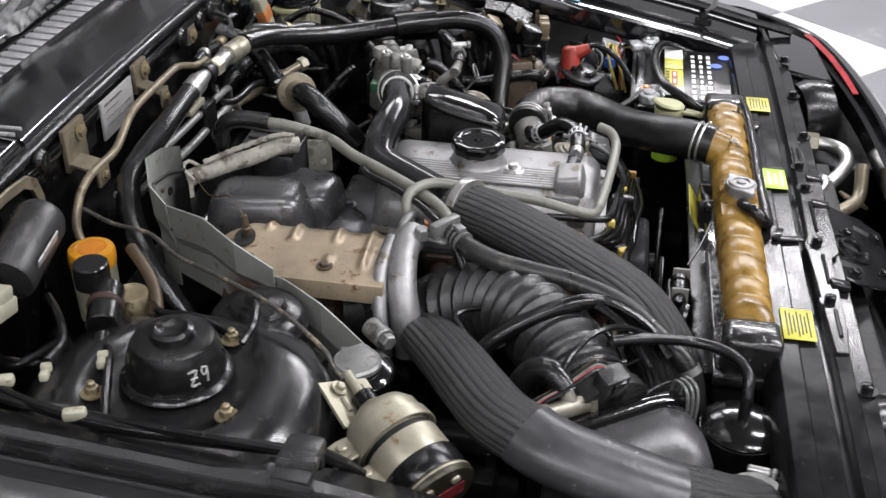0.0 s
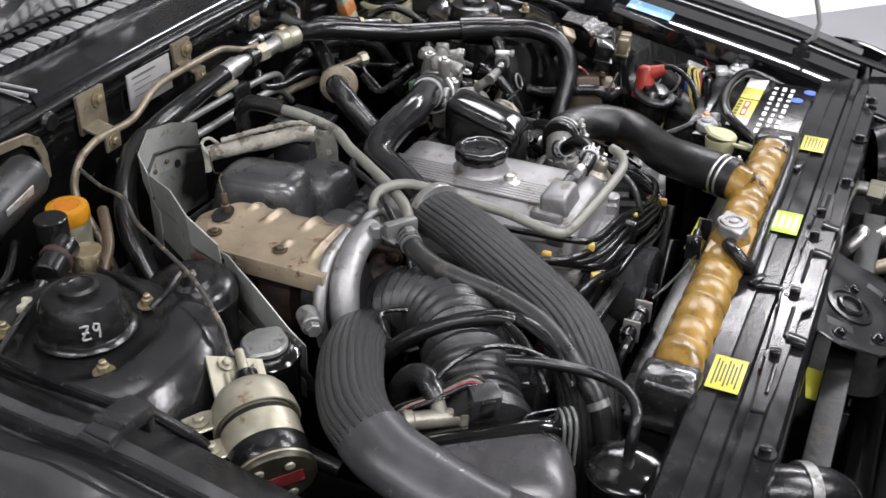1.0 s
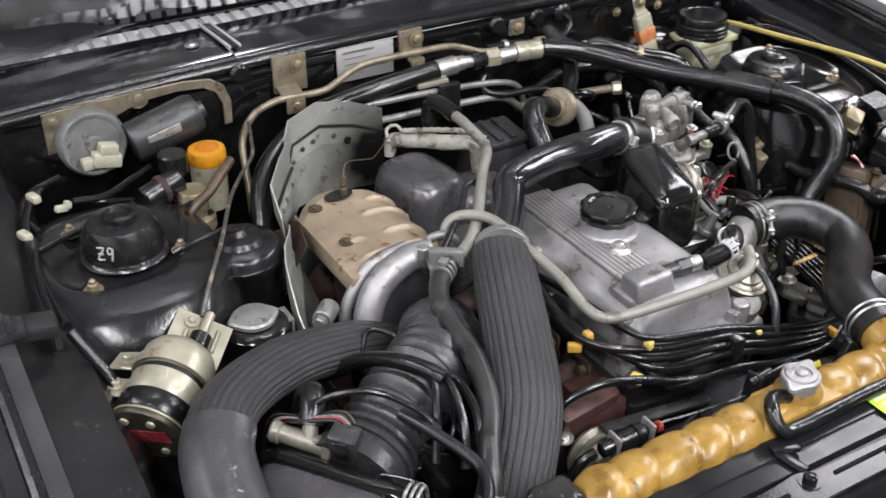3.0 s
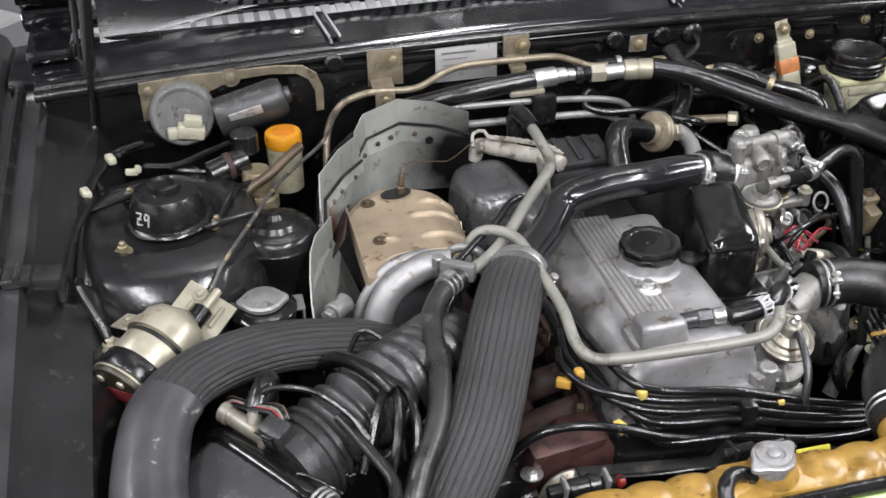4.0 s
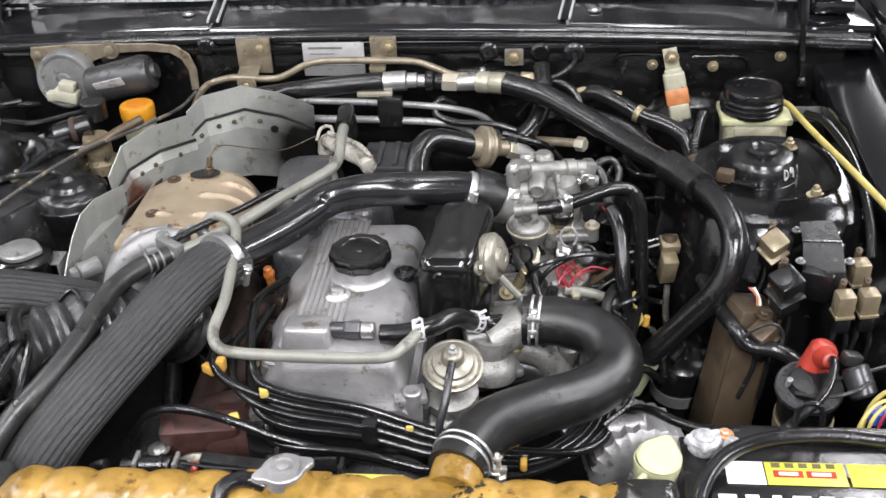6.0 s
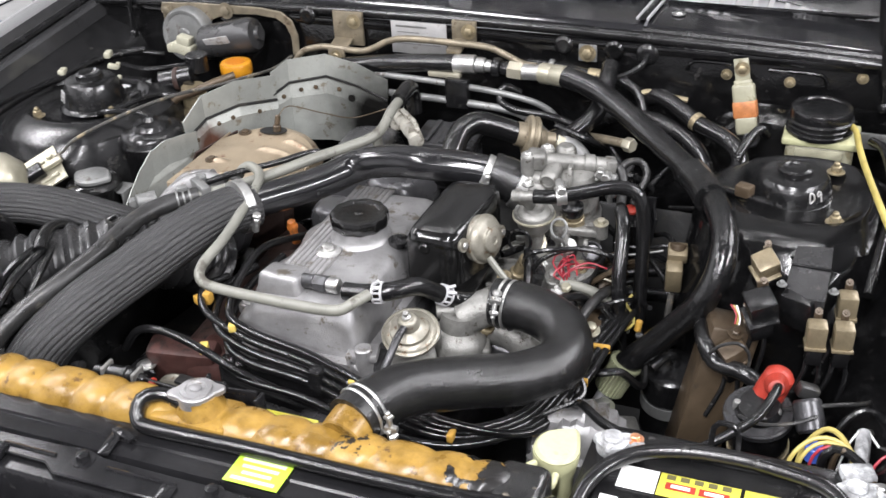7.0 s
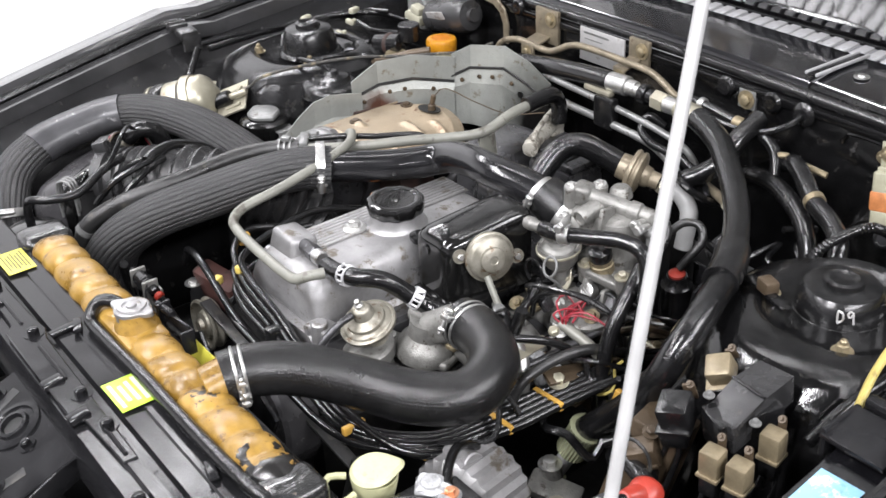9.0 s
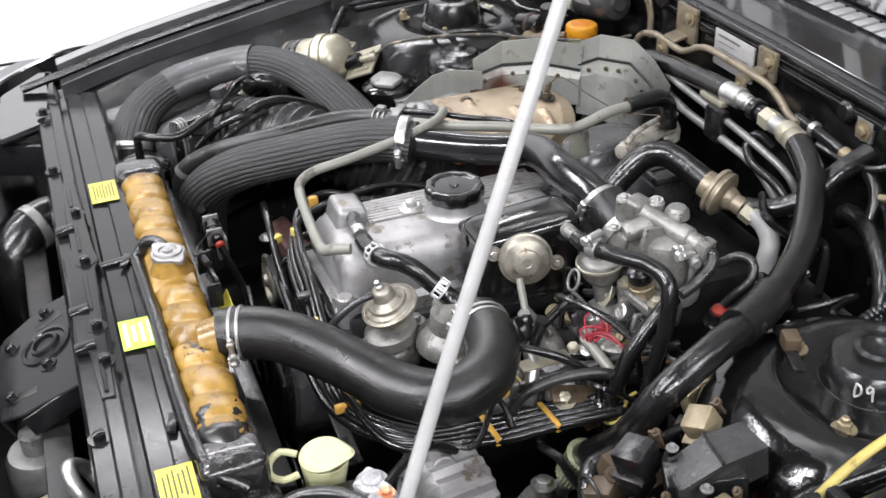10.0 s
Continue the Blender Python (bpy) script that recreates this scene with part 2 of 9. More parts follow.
CABLE = mat("mottled_cable_sheath", (0.05, 0.048, 0.044), 0.4, 0.1, 0.4, 60, 0.1, 400, (0.24, 0.20, 0.13), 0.36, 55)
CORRODED = mat("corroded_lead", (0.33, 0.335, 0.34), 0.6, 0.2, 0.4, 60, 0.8, 160, (0.55, 0.57, 0.58), 0.35, 60, lump=3.0, lump_scale=90)
CAP_OLIVE = mat("dull_olive_plate", (0.045, 0.041, 0.028), 0.4, 0.5, 0.3, 40, 0.1, 400, (0.02, 0.018, 0.013), 0.25, 50)
LABEL_RED = mat("faded_dark_red_label", (0.16, 0.018, 0.022), 0.45, 0, 0.25, 60, 0.05, 300, (0.30, 0.10, 0.09), 0.18, 120)
OLIVE = mat("olive_passivated_ferrule", (0.30, 0.315, 0.20), 0.34, 0.35, 0.2, 60, 0.1, 400, (0.17, 0.16, 0.09), 0.22, 70)
SILVER_TRIM = mat("silver_grille_paint", (0.50, 0.50, 0.51), 0.34, 0.3, 0.15, 20, 0.05, 300, (0.28, 0.28, 0.28), 0.18, 40)
GREY_TILE = mat("pale_floor_tile", (0.5, 0.5, 0.49), 0.4, 0, 0.06, 3, 0.03, 60, (0.42, 0.42, 0.41), 0.3, 4, random_tint=0.06)
DARK_TILE = mat("mid_grey_floor_tile", (0.2, 0.2, 0.21), 0.4, 0, 0.08, 3, 0.03, 60, (0.26, 0.26, 0.26), 0.3, 4, random_tint=0.06)
WALL_WHITE = mat("white_painted_wall", (0.9, 0.9, 0.9), 0.7, 0, 0.02, 1.5, 0.05, 60)
# for surfaces out of view, kept grey to hold down bounced light
UNSEEN_GREY = mat("unseen_grey_surround", (0.20, 0.20, 0.205), 0.7, 0, 0.05, 1.5, 0.05, 60)
LENS_RED = mat("dark_red_lens", (0.30, 0.012, 0.018), 0.15, 0, 0.25, 30, 0.05, 300, (0.08, 0.01, 0.012), 0.2, 50, coat=0.4)
CAP_TOP = mat("burnt_orange_cap_top", (0.44, 0.15, 0.012), 0.3, 0, 0.25, 40, 0.05, 300, (0.25, 0.075, 0.012), 0.25, 60)


def worn_from(m, colour, rough, centre, near, far, scale, weight=0.6, sheen=0.5):
    """Adds a patch of another colour round a place of the thing, with a ragged edge."""
    n, l = m.node_tree.nodes, m.node_tree.links
    b = n["Principled BSDF"]
    co = n.new("ShaderNodeTexCoord")
    dist = n.new("ShaderNodeVectorMath")
    dist.operation = "DISTANCE"
    l.new(co.outputs["Object"], dist.inputs[0])
    dist.inputs[1].default_value = centre
    rag = n.new("ShaderNodeTexNoise")
    rag.inputs["Scale"].default_value, rag.inputs["Detail"].default_value = scale, 6
    l.new(co.outputs["Object"], rag.inputs["Vector"])
    add = n.new("ShaderNodeMath")
    add.operation = "MULTIPLY_ADD"
    l.new(rag.outputs["Fac"], add.inputs[0])
    add.inputs[1].default_value = weight * far
    l.new(dist.outputs["Value"], add.inputs[2])
    edge = n.new("ShaderNodeMapRange")
    edge.inputs["From Min"].default_value, edge.inputs["From Max"].default_value = near + 0.5 * weight * far, far + 0.5 * weight * far
    edge.inputs["To Min"].default_value, edge.inputs["To Max"].default_value = 1, 0
    l.new(add.outputs[0], edge.inputs["Value"])
    mix = n.new("ShaderNodeMix")
    mix.data_type = "RGBA"
    l.new(edge.outputs["Result"], mix.inputs["Factor"])
    l.new(b.inputs["Base Color"].links[0].from_socket, mix.inputs["A"])
    mix.inputs["B"].default_value = (*colour, 1)
    l.new(mix.outputs["Result"], b.inputs["Base Color"])
    dull = n.new("ShaderNodeMix")
    l.new(edge.outputs["Result"], dull.inputs["Factor"])
    l.new(b.inputs["Roughness"].links[0].from_socket, dull.inputs["A"])
    dull.inputs["B"].default_value = rough
    l.new(dull.outputs["Result"], b.inputs["Roughness"])
    gloss = n.new("ShaderNodeMix")
    l.new(edge.outputs["Result"], gloss.inputs["Factor"])
    gloss.inputs["A"].default_value, gloss.inputs["B"].default_value = 0.5, sheen
    l.new(gloss.outputs["Result"], b.inputs["Specular IOR Level"])
    return m


# soot at the right end, spread wider to darken the shaded lower wall
SOOT_AND_SHADE = worn_from(mat("sooty_shaded_grey_shield", (0.288, 0.298, 0.276), 0.42, 0.35, 0.18, 10, 0.3, 300, (0.17, 0.15, 0.115), 0.2, 46), (0.006, 0.0058, 0.0055), 0.8, (0.164, 0.145, 0.082), 0.036, 0.120, 30, 0.35, 0.03)
RUSTY_GREY = worn_from(mat("rust_edged_grey_shield", (0.288, 0.298, 0.276), 0.42, 0.35, 0.18, 10, 0.3, 300, (0.17, 0.15, 0.115), 0.2, 46), (0.10, 0.042, 0.025), 0.7, (-0.048, -0.005, 0.088), 0.018, 0.036, 40, 0.6)
FLAKED = worn_from(mat("flaked_amber_tank", (0.215, 0.118, 0.017), 0.30, 0, 0.4, 26, 0.12, 200, (0.085, 0.042, 0.012), 0.22, 60, lump=0.35, lump_scale=60, second=(0.34, 0.205, 0.045)), (0.010, 0.0095, 0.009), 0.25, (0.335, -0.007, 0.435), 0.066, 0.070, 62, 3.0)
FLAKED = worn_from(FLAKED, (0.016, 0.014, 0.012), 0.3, (0.150, -0.004, 0.455), 0.008, 0.011, 150, 7.0)
DARK_BED = mat("dark_groove_bed", (0.17, 0.165, 0.16), 0.5, 0.4, 0.3, 60, 0.3, 500)


# ---- mesh helpers ----
OFFSET = {}


def thing(name, label, category, at, group="", kind=""):
    ob = new(name)
    ob.location = at
    ob.empty_display_size = 0.02
    OFFSET[ob.name] = Vector(at)
    return tagged(ob, label, category, group, kind)


def finish(bm, material, name, smooth=True, angle=38):
    bmesh.ops.recalc_face_normals(bm, faces=bm.faces)
    for f in bm.faces:
        f.smooth = smooth
    if smooth:
        lim = radians(angle)
        for e in bm.edges:
            if len(e.link_faces) == 2 and e.calc_face_angle(0) > lim:
                e.smooth = False
    me = bpy.data.meshes.new(name)
    bm.to_mesh(me)
    bm.free()
    me.materials.append(material)
    return me


def part(name, bm, material, parent, label="", smooth=True):
    """One mesh object under a thing or a part; bm is in world places."""
    off = OFFSET[parent.name]
    bmesh.ops.translate(bm, verts=bm.verts, vec=-off)
    ob = new(name, finish(bm, material, name, smooth))
    ob.parent = parent
    OFFSET[ob.name] = off
    if label:
        tagged(ob, label)
    return ob


def solo(name, bm, material, label, category, at=(0, 0, 0), group="", kind="", smooth=True):
    """A thing that is a single mesh; bm is in world places."""
    bmesh.ops.translate(bm, verts=bm.verts, vec=-Vector(at))
    ob = new(name, finish(bm, material, name, smooth))
    ob.location = at
    OFFSET[ob.name] = Vector(at)
    return tagged(ob, label, category, group, kind)


def join(*parts):
    out = bmesh.new()
    for p in parts:
        me = bpy.data.meshes.new("tmp")
        p.to_mesh(me)
        p.free()
        out.from_mesh(me)
        bpy.data.meshes.remove(me)
    return out


def smooth_line(pts, step=0.006):
    """Points along a Catmull-Rom line through pts, about step apart."""
    p = [Vector(q) for q in pts]
    if len(p) == 2:
        n = max(1, int((p[1] - p[0]).length / step))
        return [p[0].lerp(p[1], i / n) for i in range(n + 1)]
    p = [p[0] * 2 - p[1]] + p + [p[-1] * 2 - p[-2]]
    out = []
    for i in range(1, len(p) - 2):
        a, b, c, d = p[i - 1:i + 3]
        n = max(2, int((c - b).length / step))
        for k in range(n):
            t = k / n
            out.append(0.5 * ((2 * b) + (c - a) * t + (2 * a - 5 * b + 4 * c - d) * t * t + (3 * b - a - 3 * c + d) * t ** 3))
    out.append(p[-2])
    return out


def tube(pts, r, seg=14, step=0.006, shape=None, caps=True, straight=False, squash=1.0):
    """A round bar along a line. shape(s, total, angle) scales its radius."""
    line = [Vector(q) for q in pts] if straight else smooth_line(pts, step)
    bm = bmesh.new()
    uv = bm.loops.layers.uv.new("uv")
    total = sum((b - a).length for a, b in zip(line, line[1:]))
    d = (line[1] - line[0]).normalized()
    side = d.orthogonal().normalized()
    rings, s, lens = [], 0.0, []
    for i, q in enumerate(line):
        nd = (line[min(i + 1, len(line) - 1)] - line[max(i - 1, 0)]).normalized()
        side = (side - nd * side.dot(nd)).normalized()
        up = nd.cross(side)
        if i:
            s += (q - line[i - 1]).length
        ring = []
        for k in range(seg):
            a = 2 * math.pi * k / seg
            rr = r * (shape(s, total, a) if shape else 1.0)
            off = (side * math.cos(a) + up * math.sin(a)) * rr
            off.z *= squash
            ring.append(bm.verts.new(q + off))
        rings.append(ring)
        lens.append(s)
    for i in range(len(rings) - 1):
        for k in range(seg):
            j = (k + 1) % seg
            f = bm.faces.new((rings[i][k], rings[i][j], rings[i + 1][j], rings[i + 1][k]))
            for loop, (u, v) in zip(f.loops, ((lens[i], k), (lens[i], k + 1), (lens[i + 1], k + 1), (lens[i + 1], k))):
                loop[uv].uv = (u, v / seg * 2 * math.pi * r)
    if caps:
        bm.faces.new(list(reversed(rings[0])))
        bm.faces.new(rings[-1])
    return bm


def lathe(profile, at=(0, 0, 0), axis=(0, 0, 1), seg=28, lobes=0, depth=0.0):
    """Turns (radius, height) pairs round an axis through at."""
    bm = bmesh.new()
    q = Vector((0, 0, 1)).rotation_difference(Vector(axis).normalized()).to_matrix()
    rings = []
    for r, h in profile:
        if r <= 1e-6:
            rings.append([bm.verts.new(q @ Vector((0, 0, h)) + Vector(at))])
            continue
        ring = []
        for k in range(seg):
            a = 2 * math.pi * k / seg
            rr = r * (1 + depth * math.cos(lobes * a)) if lobes else r
            ring.append(bm.verts.new(q @ Vector((rr * math.cos(a), rr * math.sin(a), h)) + Vector(at)))
        rings.append(ring)
    for a, b in zip(rings, rings[1:]):
        for k in range(seg):
            j = (k + 1) % seg
            if len(a) == 1 and len(b) == 1:
                continue
            if len(a) == 1:
                bm.faces.new((a[0], b[k], b[j]))
            elif len(b) == 1:
                bm.faces.new((a[k], a[j], b[0]))
            else:
                bm.faces.new((a[k], a[j], b[j], b[k]))
    if len(rings[0]) > 1:
        bm.faces.new(list(reversed(rings[0])))
    if len(rings[-1]) > 1:
        bm.faces.new(rings[-1])
    return bm


def rod(a, b, r, r2=None, seg=16, edge=0.0015):
    """A straight round bar from a to b with a small chamfer."""
    a, b = Vector(a), Vector(b)
    h = (b - a).length
    r2 = r if r2 is None else r2
    e = min(edge, h * 0.3, r * 0.4)
    return lathe([(r - e, 0), (r, e), (r2, h - e), (r2 - e, h)], a, b - a, seg)


def box(c, size, bevel=0.002, rot=(0, 0, 0), taper=1.0, segs=2):
    bm = bmesh.new()
    bmesh.ops.create_cube(bm, size=1)
    for v in bm.verts:
        k = taper if v.co.z > 0 else 1.0
        v.co = Vector((v.co.x * size[0] * k, v.co.y * size[1] * k, v.co.z * size[2]))
    if bevel:
        bmesh.ops.bevel(bm, geom=bm.edges[:], offset=min(bevel, min(size) * 0.45), segments=segs, affect="EDGES", profile=0.5)
    bmesh.ops.transform(bm, verts=bm.verts, matrix=pose(*c, *rot))
    return bm


def plate(outline, thick, m, holes=(), bevel=0.0008):
    """A flat plate with an outline in its own x, y, set at the pose m, thick along z."""
    bm = bmesh.new()
    lo = [bm.verts.new((x, y, 0)) for x, y in outline]
    base = bm.faces.new(lo)
    top = bmesh.ops.extrude_face_region(bm, geom=[base])
    bmesh.ops.translate(bm, verts=[g for g in top["geom"] if isinstance(g, bmesh.types.BMVert)], vec=(0, 0, thick))
    if bevel:
        flat = [e for e in bm.edges if abs(e.verts[0].co.z - e.verts[1].co.z) < 1e-7]
        bmesh.ops.bevel(bm, geom=flat, offset=bevel, segments=1, affect="EDGES")
    bmesh.ops.transform(bm, verts=bm.verts, matrix=m)
    return bm


def sheet(rows, thick, sub=1):
    """A thin shell through a grid of places, with thickness."""
    bm = bmesh.new()
    grid = [[bm.verts.new(q) for q in row] for row in rows]
    for a, b in zip(grid, grid[1:]):
        for k in range(len(a) - 1):
            bm.faces.new((a[k], a[k + 1], b[k + 1], b[k]))
    bmesh.ops.recalc_face_normals(bm, faces=bm.faces)
    bmesh.ops.solidify(bm, geom=bm.faces[:], thickness=thick)
    return bm


def loft(rings, caps=True):
    """A skin over closed rings with the same number of places."""
    bm = bmesh.new()
    vs = [[bm.verts.new(q) for q in r] for r in rings]
    n = len(vs[0])
    for a, b in zip(vs, vs[1:]):
        for k in range(n):
            bm.faces.new((a[k], a[(k + 1) % n], b[(k + 1) % n], b[k]))
    if caps:
        bm.faces.new(list(reversed(vs[0])))
        bm.faces.new(vs[-1])
    return bm


def hexbolt(at, axis=(0, 0, 1), r=0.006, h=0.005, washer=True):
    prof = [(r * 1.7, 0), (r * 1.7, 0.0015), (r * 1.1, 0.0016)] if washer else [(r, 0)]
    w = lathe([(r * 1.7, 0), (r * 1.7, 0.0014), (0, 0.0015)], at, axis, 16) if washer else None
    b = lathe([(r, 0.001), (r, h), (r * 0.75, h + 0.001), (0, h + 0.001)], at, axis, 6)
    return join(w, b) if w else b


def clamp(at, axis, r, parent, screw=(0, 0, 1), material=None):
    """A worm-drive band round a hose, with its screw housing as a piece of it."""
    a = Vector(axis).normalized()
    c = Vector(at)
    mt = material or STEEL
    band = part("hose_clamp", join(lathe([(r - 0.002, -0.006), (r + 0.0012, -0.006), (r + 0.0018, -0.004), (r + 0.0012, 0), (r + 0.0018, 0.004), (r + 0.0012, 0.006), (r - 0.002, 0.006)], c, a, 26)), mt, parent, "bright steel hose clamp")
    s = Vector(screw)
    s = (s - a * s.dot(a)).normalized()
    t = a.cross(s)
    p = c + s * (r + 0.005)
    part("clamp_screw", join(rod(p - t * 0.011, p + t * 0.011, 0.0045, seg=10), rod(p + t * 0.011, p + t * 0.017, 0.0058, seg=6), box(tuple(c + s * (r + 0.002)), (0.012, 0.012, 0.004), 0.001)), mt, band)
    return band


def wire_clamp(at, axis, r, parent, screw=(0, 0, 1)):
    """A clamp of two wires drawn together by a cross bolt."""
    a, c = Vector(axis).normalized(), Vector(at)
    s = Vector(screw)
    s = (s - a * s.dot(a)).normalized()
    t = a.cross(s)
    rings = [lathe([(r - 0.001, -0.0014), (r + 0.0006, -0.0016), (r + 0.0014, 0), (r + 0.0006, 0.0016), (r - 0.001, 0.0014)], c + a * k, a, 32) for k in (-0.0042, 0.0042)]
    band = part("hose_clamp", join(*rings), STEEL, parent, "bright double-wire hose clamp")
    p = c + s * (r + 0.008)
    part("clamp_bolt", join(rod(p - t * 0.014, p + t * 0.014, 0.0026, seg=10), rod(p + t * 0.012, p + t * 0.018, 0.0055, seg=6), rod(p - t * 0.010, p - t * 0.005, 0.0052, seg=4), *[rod(p + a * k + t * 0.009 - s * 0.008, p + a * k + t * 0.009 + s * 0.002, 0.0020, seg=8) for k in (-0.0042, 0.0042)], box(tuple(p + t * 0.006), (0.013, 0.006, 0.006), 0.001)), STEEL, band, "cross bolt of the clamp")
    return band


def spring_band(at, axis, r, parent, screw=(0, 0, 1)):
    """A flat pinch band with two upturned ears."""
    a, c = Vector(axis).normalized(), Vector(at)
    s = Vector(screw)
    s = (s - a * s.dot(a)).normalized()
    t = a.cross(s)
    strips = [lathe([(r - 0.001, w - 0.0012), (r + 0.0008, w - 0.0012), (r + 0.0008, w + 0.0012), (r - 0.001, w + 0.0012)], c + a * 0, a, 26) for w in (-0.0048, 0.0048)]
    bars = []
    for k in range(10):
        q = 2 * math.pi * k / 10
        d = s * math.cos(q) + t * math.sin(q)
        bars.append(rod(c + d * (r + 0.0003) - a * 0.0048, c + d * (r + 0.0003) + a * 0.0048, 0.0013, seg=6))
    band = part("hose_clamp", join(*strips, *bars), SILVER_TRIM, parent, "pale slotted spring band")
    part("clamp_ear", join(*[rod(c + s * (r - 0.001) + t * k - a * 0.004, c + s * (r + 0.006) + t * k * 1.6 + a * 0.004, 0.0018, seg=6) for k in (-0.003, 0.003)]), SILVER_TRIM, band)
    return band


def coiled(pitch, depth):
    return lambda s, total, a: 1 + depth * math.sin(2 * math.pi * s / pitch)


# ---- the garage ----
def room():
    x0, x1, y0, y1, h = -3.05, 4.6, -4.5, 7.0, 3.1
    solo("floor", box(((x0 + x1) / 2, (y0 + y1) / 2, -0.06), (x1 - x0, y1 - y0, 0.1), 0), GREY_TILE, "pale grey garage floor slab", "floor", kind="structure")
    # only the west wall shows; the rest and the ceiling just limit fill light
    for name, c, s in (("wall_west", (x0 - 0.05, (y0 + y1) / 2, h / 2), (0.1, y1 - y0, h)), ("wall_east", (x1 + 0.05, (y0 + y1) / 2, h / 2), (0.1, y1 - y0, h)),
                       ("wall_north", ((x0 + x1) / 2, y1 + 0.05, h / 2), (x1 - x0, 0.1, h)), ("wall_south", ((x0 + x1) / 2, y0 - 0.05, h / 2), (x1 - x0, 0.1, h))):
        solo(name, box(c, s, 0), WALL_WHITE if name == "wall_west" else UNSEEN_GREY, "garage wall, unseen except the white west one", "wall", kind="structure", smooth=False)
    solo("ceiling", box(((x0 + x1) / 2, (y0 + y1) / 2, h + 0.05), (x1 - x0, y1 - y0, 0.1), 0), UNSEEN_GREY, "unseen grey ceiling that cuts the fill light", "ceiling", kind="structure", smooth=False)


room()

# ---- the car's body round the engine bay ----
car = thing("car", "black car with its bonnet open over the engine", "car", (0, 0.4, 0))


def rail_z(y):
    """Height of the wing's top edge along the car."""
    return 0.80 + 0.185 * max(0.0, y + 0.06) ** 0.9 if y < 0.45 else 0.8905 + (y - 0.45) * 0.09


def wing(side):
    """Outer wing, its gutter and the inner wing panel."""
    ys = [-0.02 + 0.058 * i for i in range(19)]
    rows = []
    for y in ys:
        z = rail_z(y)
        front = max(0.0, 0.1 - y) * 0.5
        e = 0.672 - front * 0.25
        prof = [(e - 0.022, z - 0.030), (e - 0.018, z - 0.008), (e, z - 0.006), (e + 0.006, z - 0.016), (e + 0.030, z - 0.018), (e + 0.036, z - 0.002), (e + 0.044, z + 0.004),
                (e + 0.09, z - 0.002), (e + 0.15, z - 0.03), (e + 0.18, z - 0.08), (e + 0.19, z - 0.25), (e + 0.17, z - 0.5)]
        if side > 0:
            k = 0.012 * min(1.0, max(0.0, (y - 0.44) / 0.10)) + (0.010 if y > 0.73 else 0.0)
            prof = [(0.636 - k - front * 0.2, z - 0.070), (0.634 - k - front * 0.2, z - 0.040), (0.638 - k - front * 0.2, z - 0.034), (0.650 - front * 0.2, z - 0.0315), (0.688 - front * 0.2, z - 0.0312), (0.692 - front * 0.2, z - 0.016), (0.700 - front * 0.2, z - 0.012)] + prof[4:]
        rows.append([(side * x, y, h) for x, h in prof])
    part("wing", sheet(rows, 0.003), BODY_BLACK if side > 0 else WING_LIT, car, "glossy black front wing" if side > 0 else "black front wing with reflected light in its colour")
    rows = []
    for y in [-0.06 + 0.06 * i for i in range(16)]:
        z = rail_z(y)
        inner = ((0.660, z - 0.045), (0.640, z - 0.075), (0.607, z - 0.11), (0.580, z - 0.15), (0.56, z - 0.25), (0.56, 0.35))
        if side < 0:
            inner = ((0.651, z - 0.030), (0.640, z - 0.036), (0.590, z - 0.055), (0.566, z - 0.10), (0.56, z - 0.25), (0.56, 0.35))
        rows.append([(side * x, y, h) for x, h in inner])
    part("inner_wing", sheet(rows, 0.003), BAY_BLACK if side > 0 else BAY_LIT, car, "black painted inner wing")
    seal = [(side * ((0.680 if side < 0 else 0.706) - max(0.0, 0.1 - y) * 0.125), y, rail_z(y) - 0.001) for y in [-0.08 + 0.08 * i for i in range(13)]]
    part("edge_seal", tube(seal, 0.007, 8, 0.02), RUBBER, car, "black rubber edge seal")


for side in (-1, 1):
    wing(side)


def tower(side):
    """Suspension turret: a flared drum with a rounded shoulder and a sunk ring round the mount."""
    cx, cy = side * 0.515, 0.593
    rings = []
    for rx, ry, z in ((0.150, 0.20, 0.45), (0.145, 0.185, 0.60), (0.135, 0.165, 0.74), (0.125, 0.145, 0.815), (0.118, 0.130, 0.842), (0.106, 0.112, 0.850), (0.082, 0.088, 0.857), (0.076, 0.080, 0.856), (0.070, 0.073, 0.850), (0.056, 0.058, 0.8455)):
        ring = []
        for k in range(48):
            a = 2 * math.pi * k / 48
            ca, sa = math.cos(a), math.sin(a)
            p = 2.6
            d = (abs(ca) ** p + abs(sa) ** p) ** (-1 / p)
            back = 0.70 if side > 0 and sa > 0 and 0.7 < z and ry > 0.1 else 1.0
            ring.append((cx + rx * ca * d, cy + ry * sa * d * back, z))
        rings.append(ring)
    ob = part("strut_tower", loft(rings), BAY_BLACK if side > 0 else BAY_LIT, car, "black pressed steel strut tower")
    return ob


for side in (-1, 1):
    tower(side)

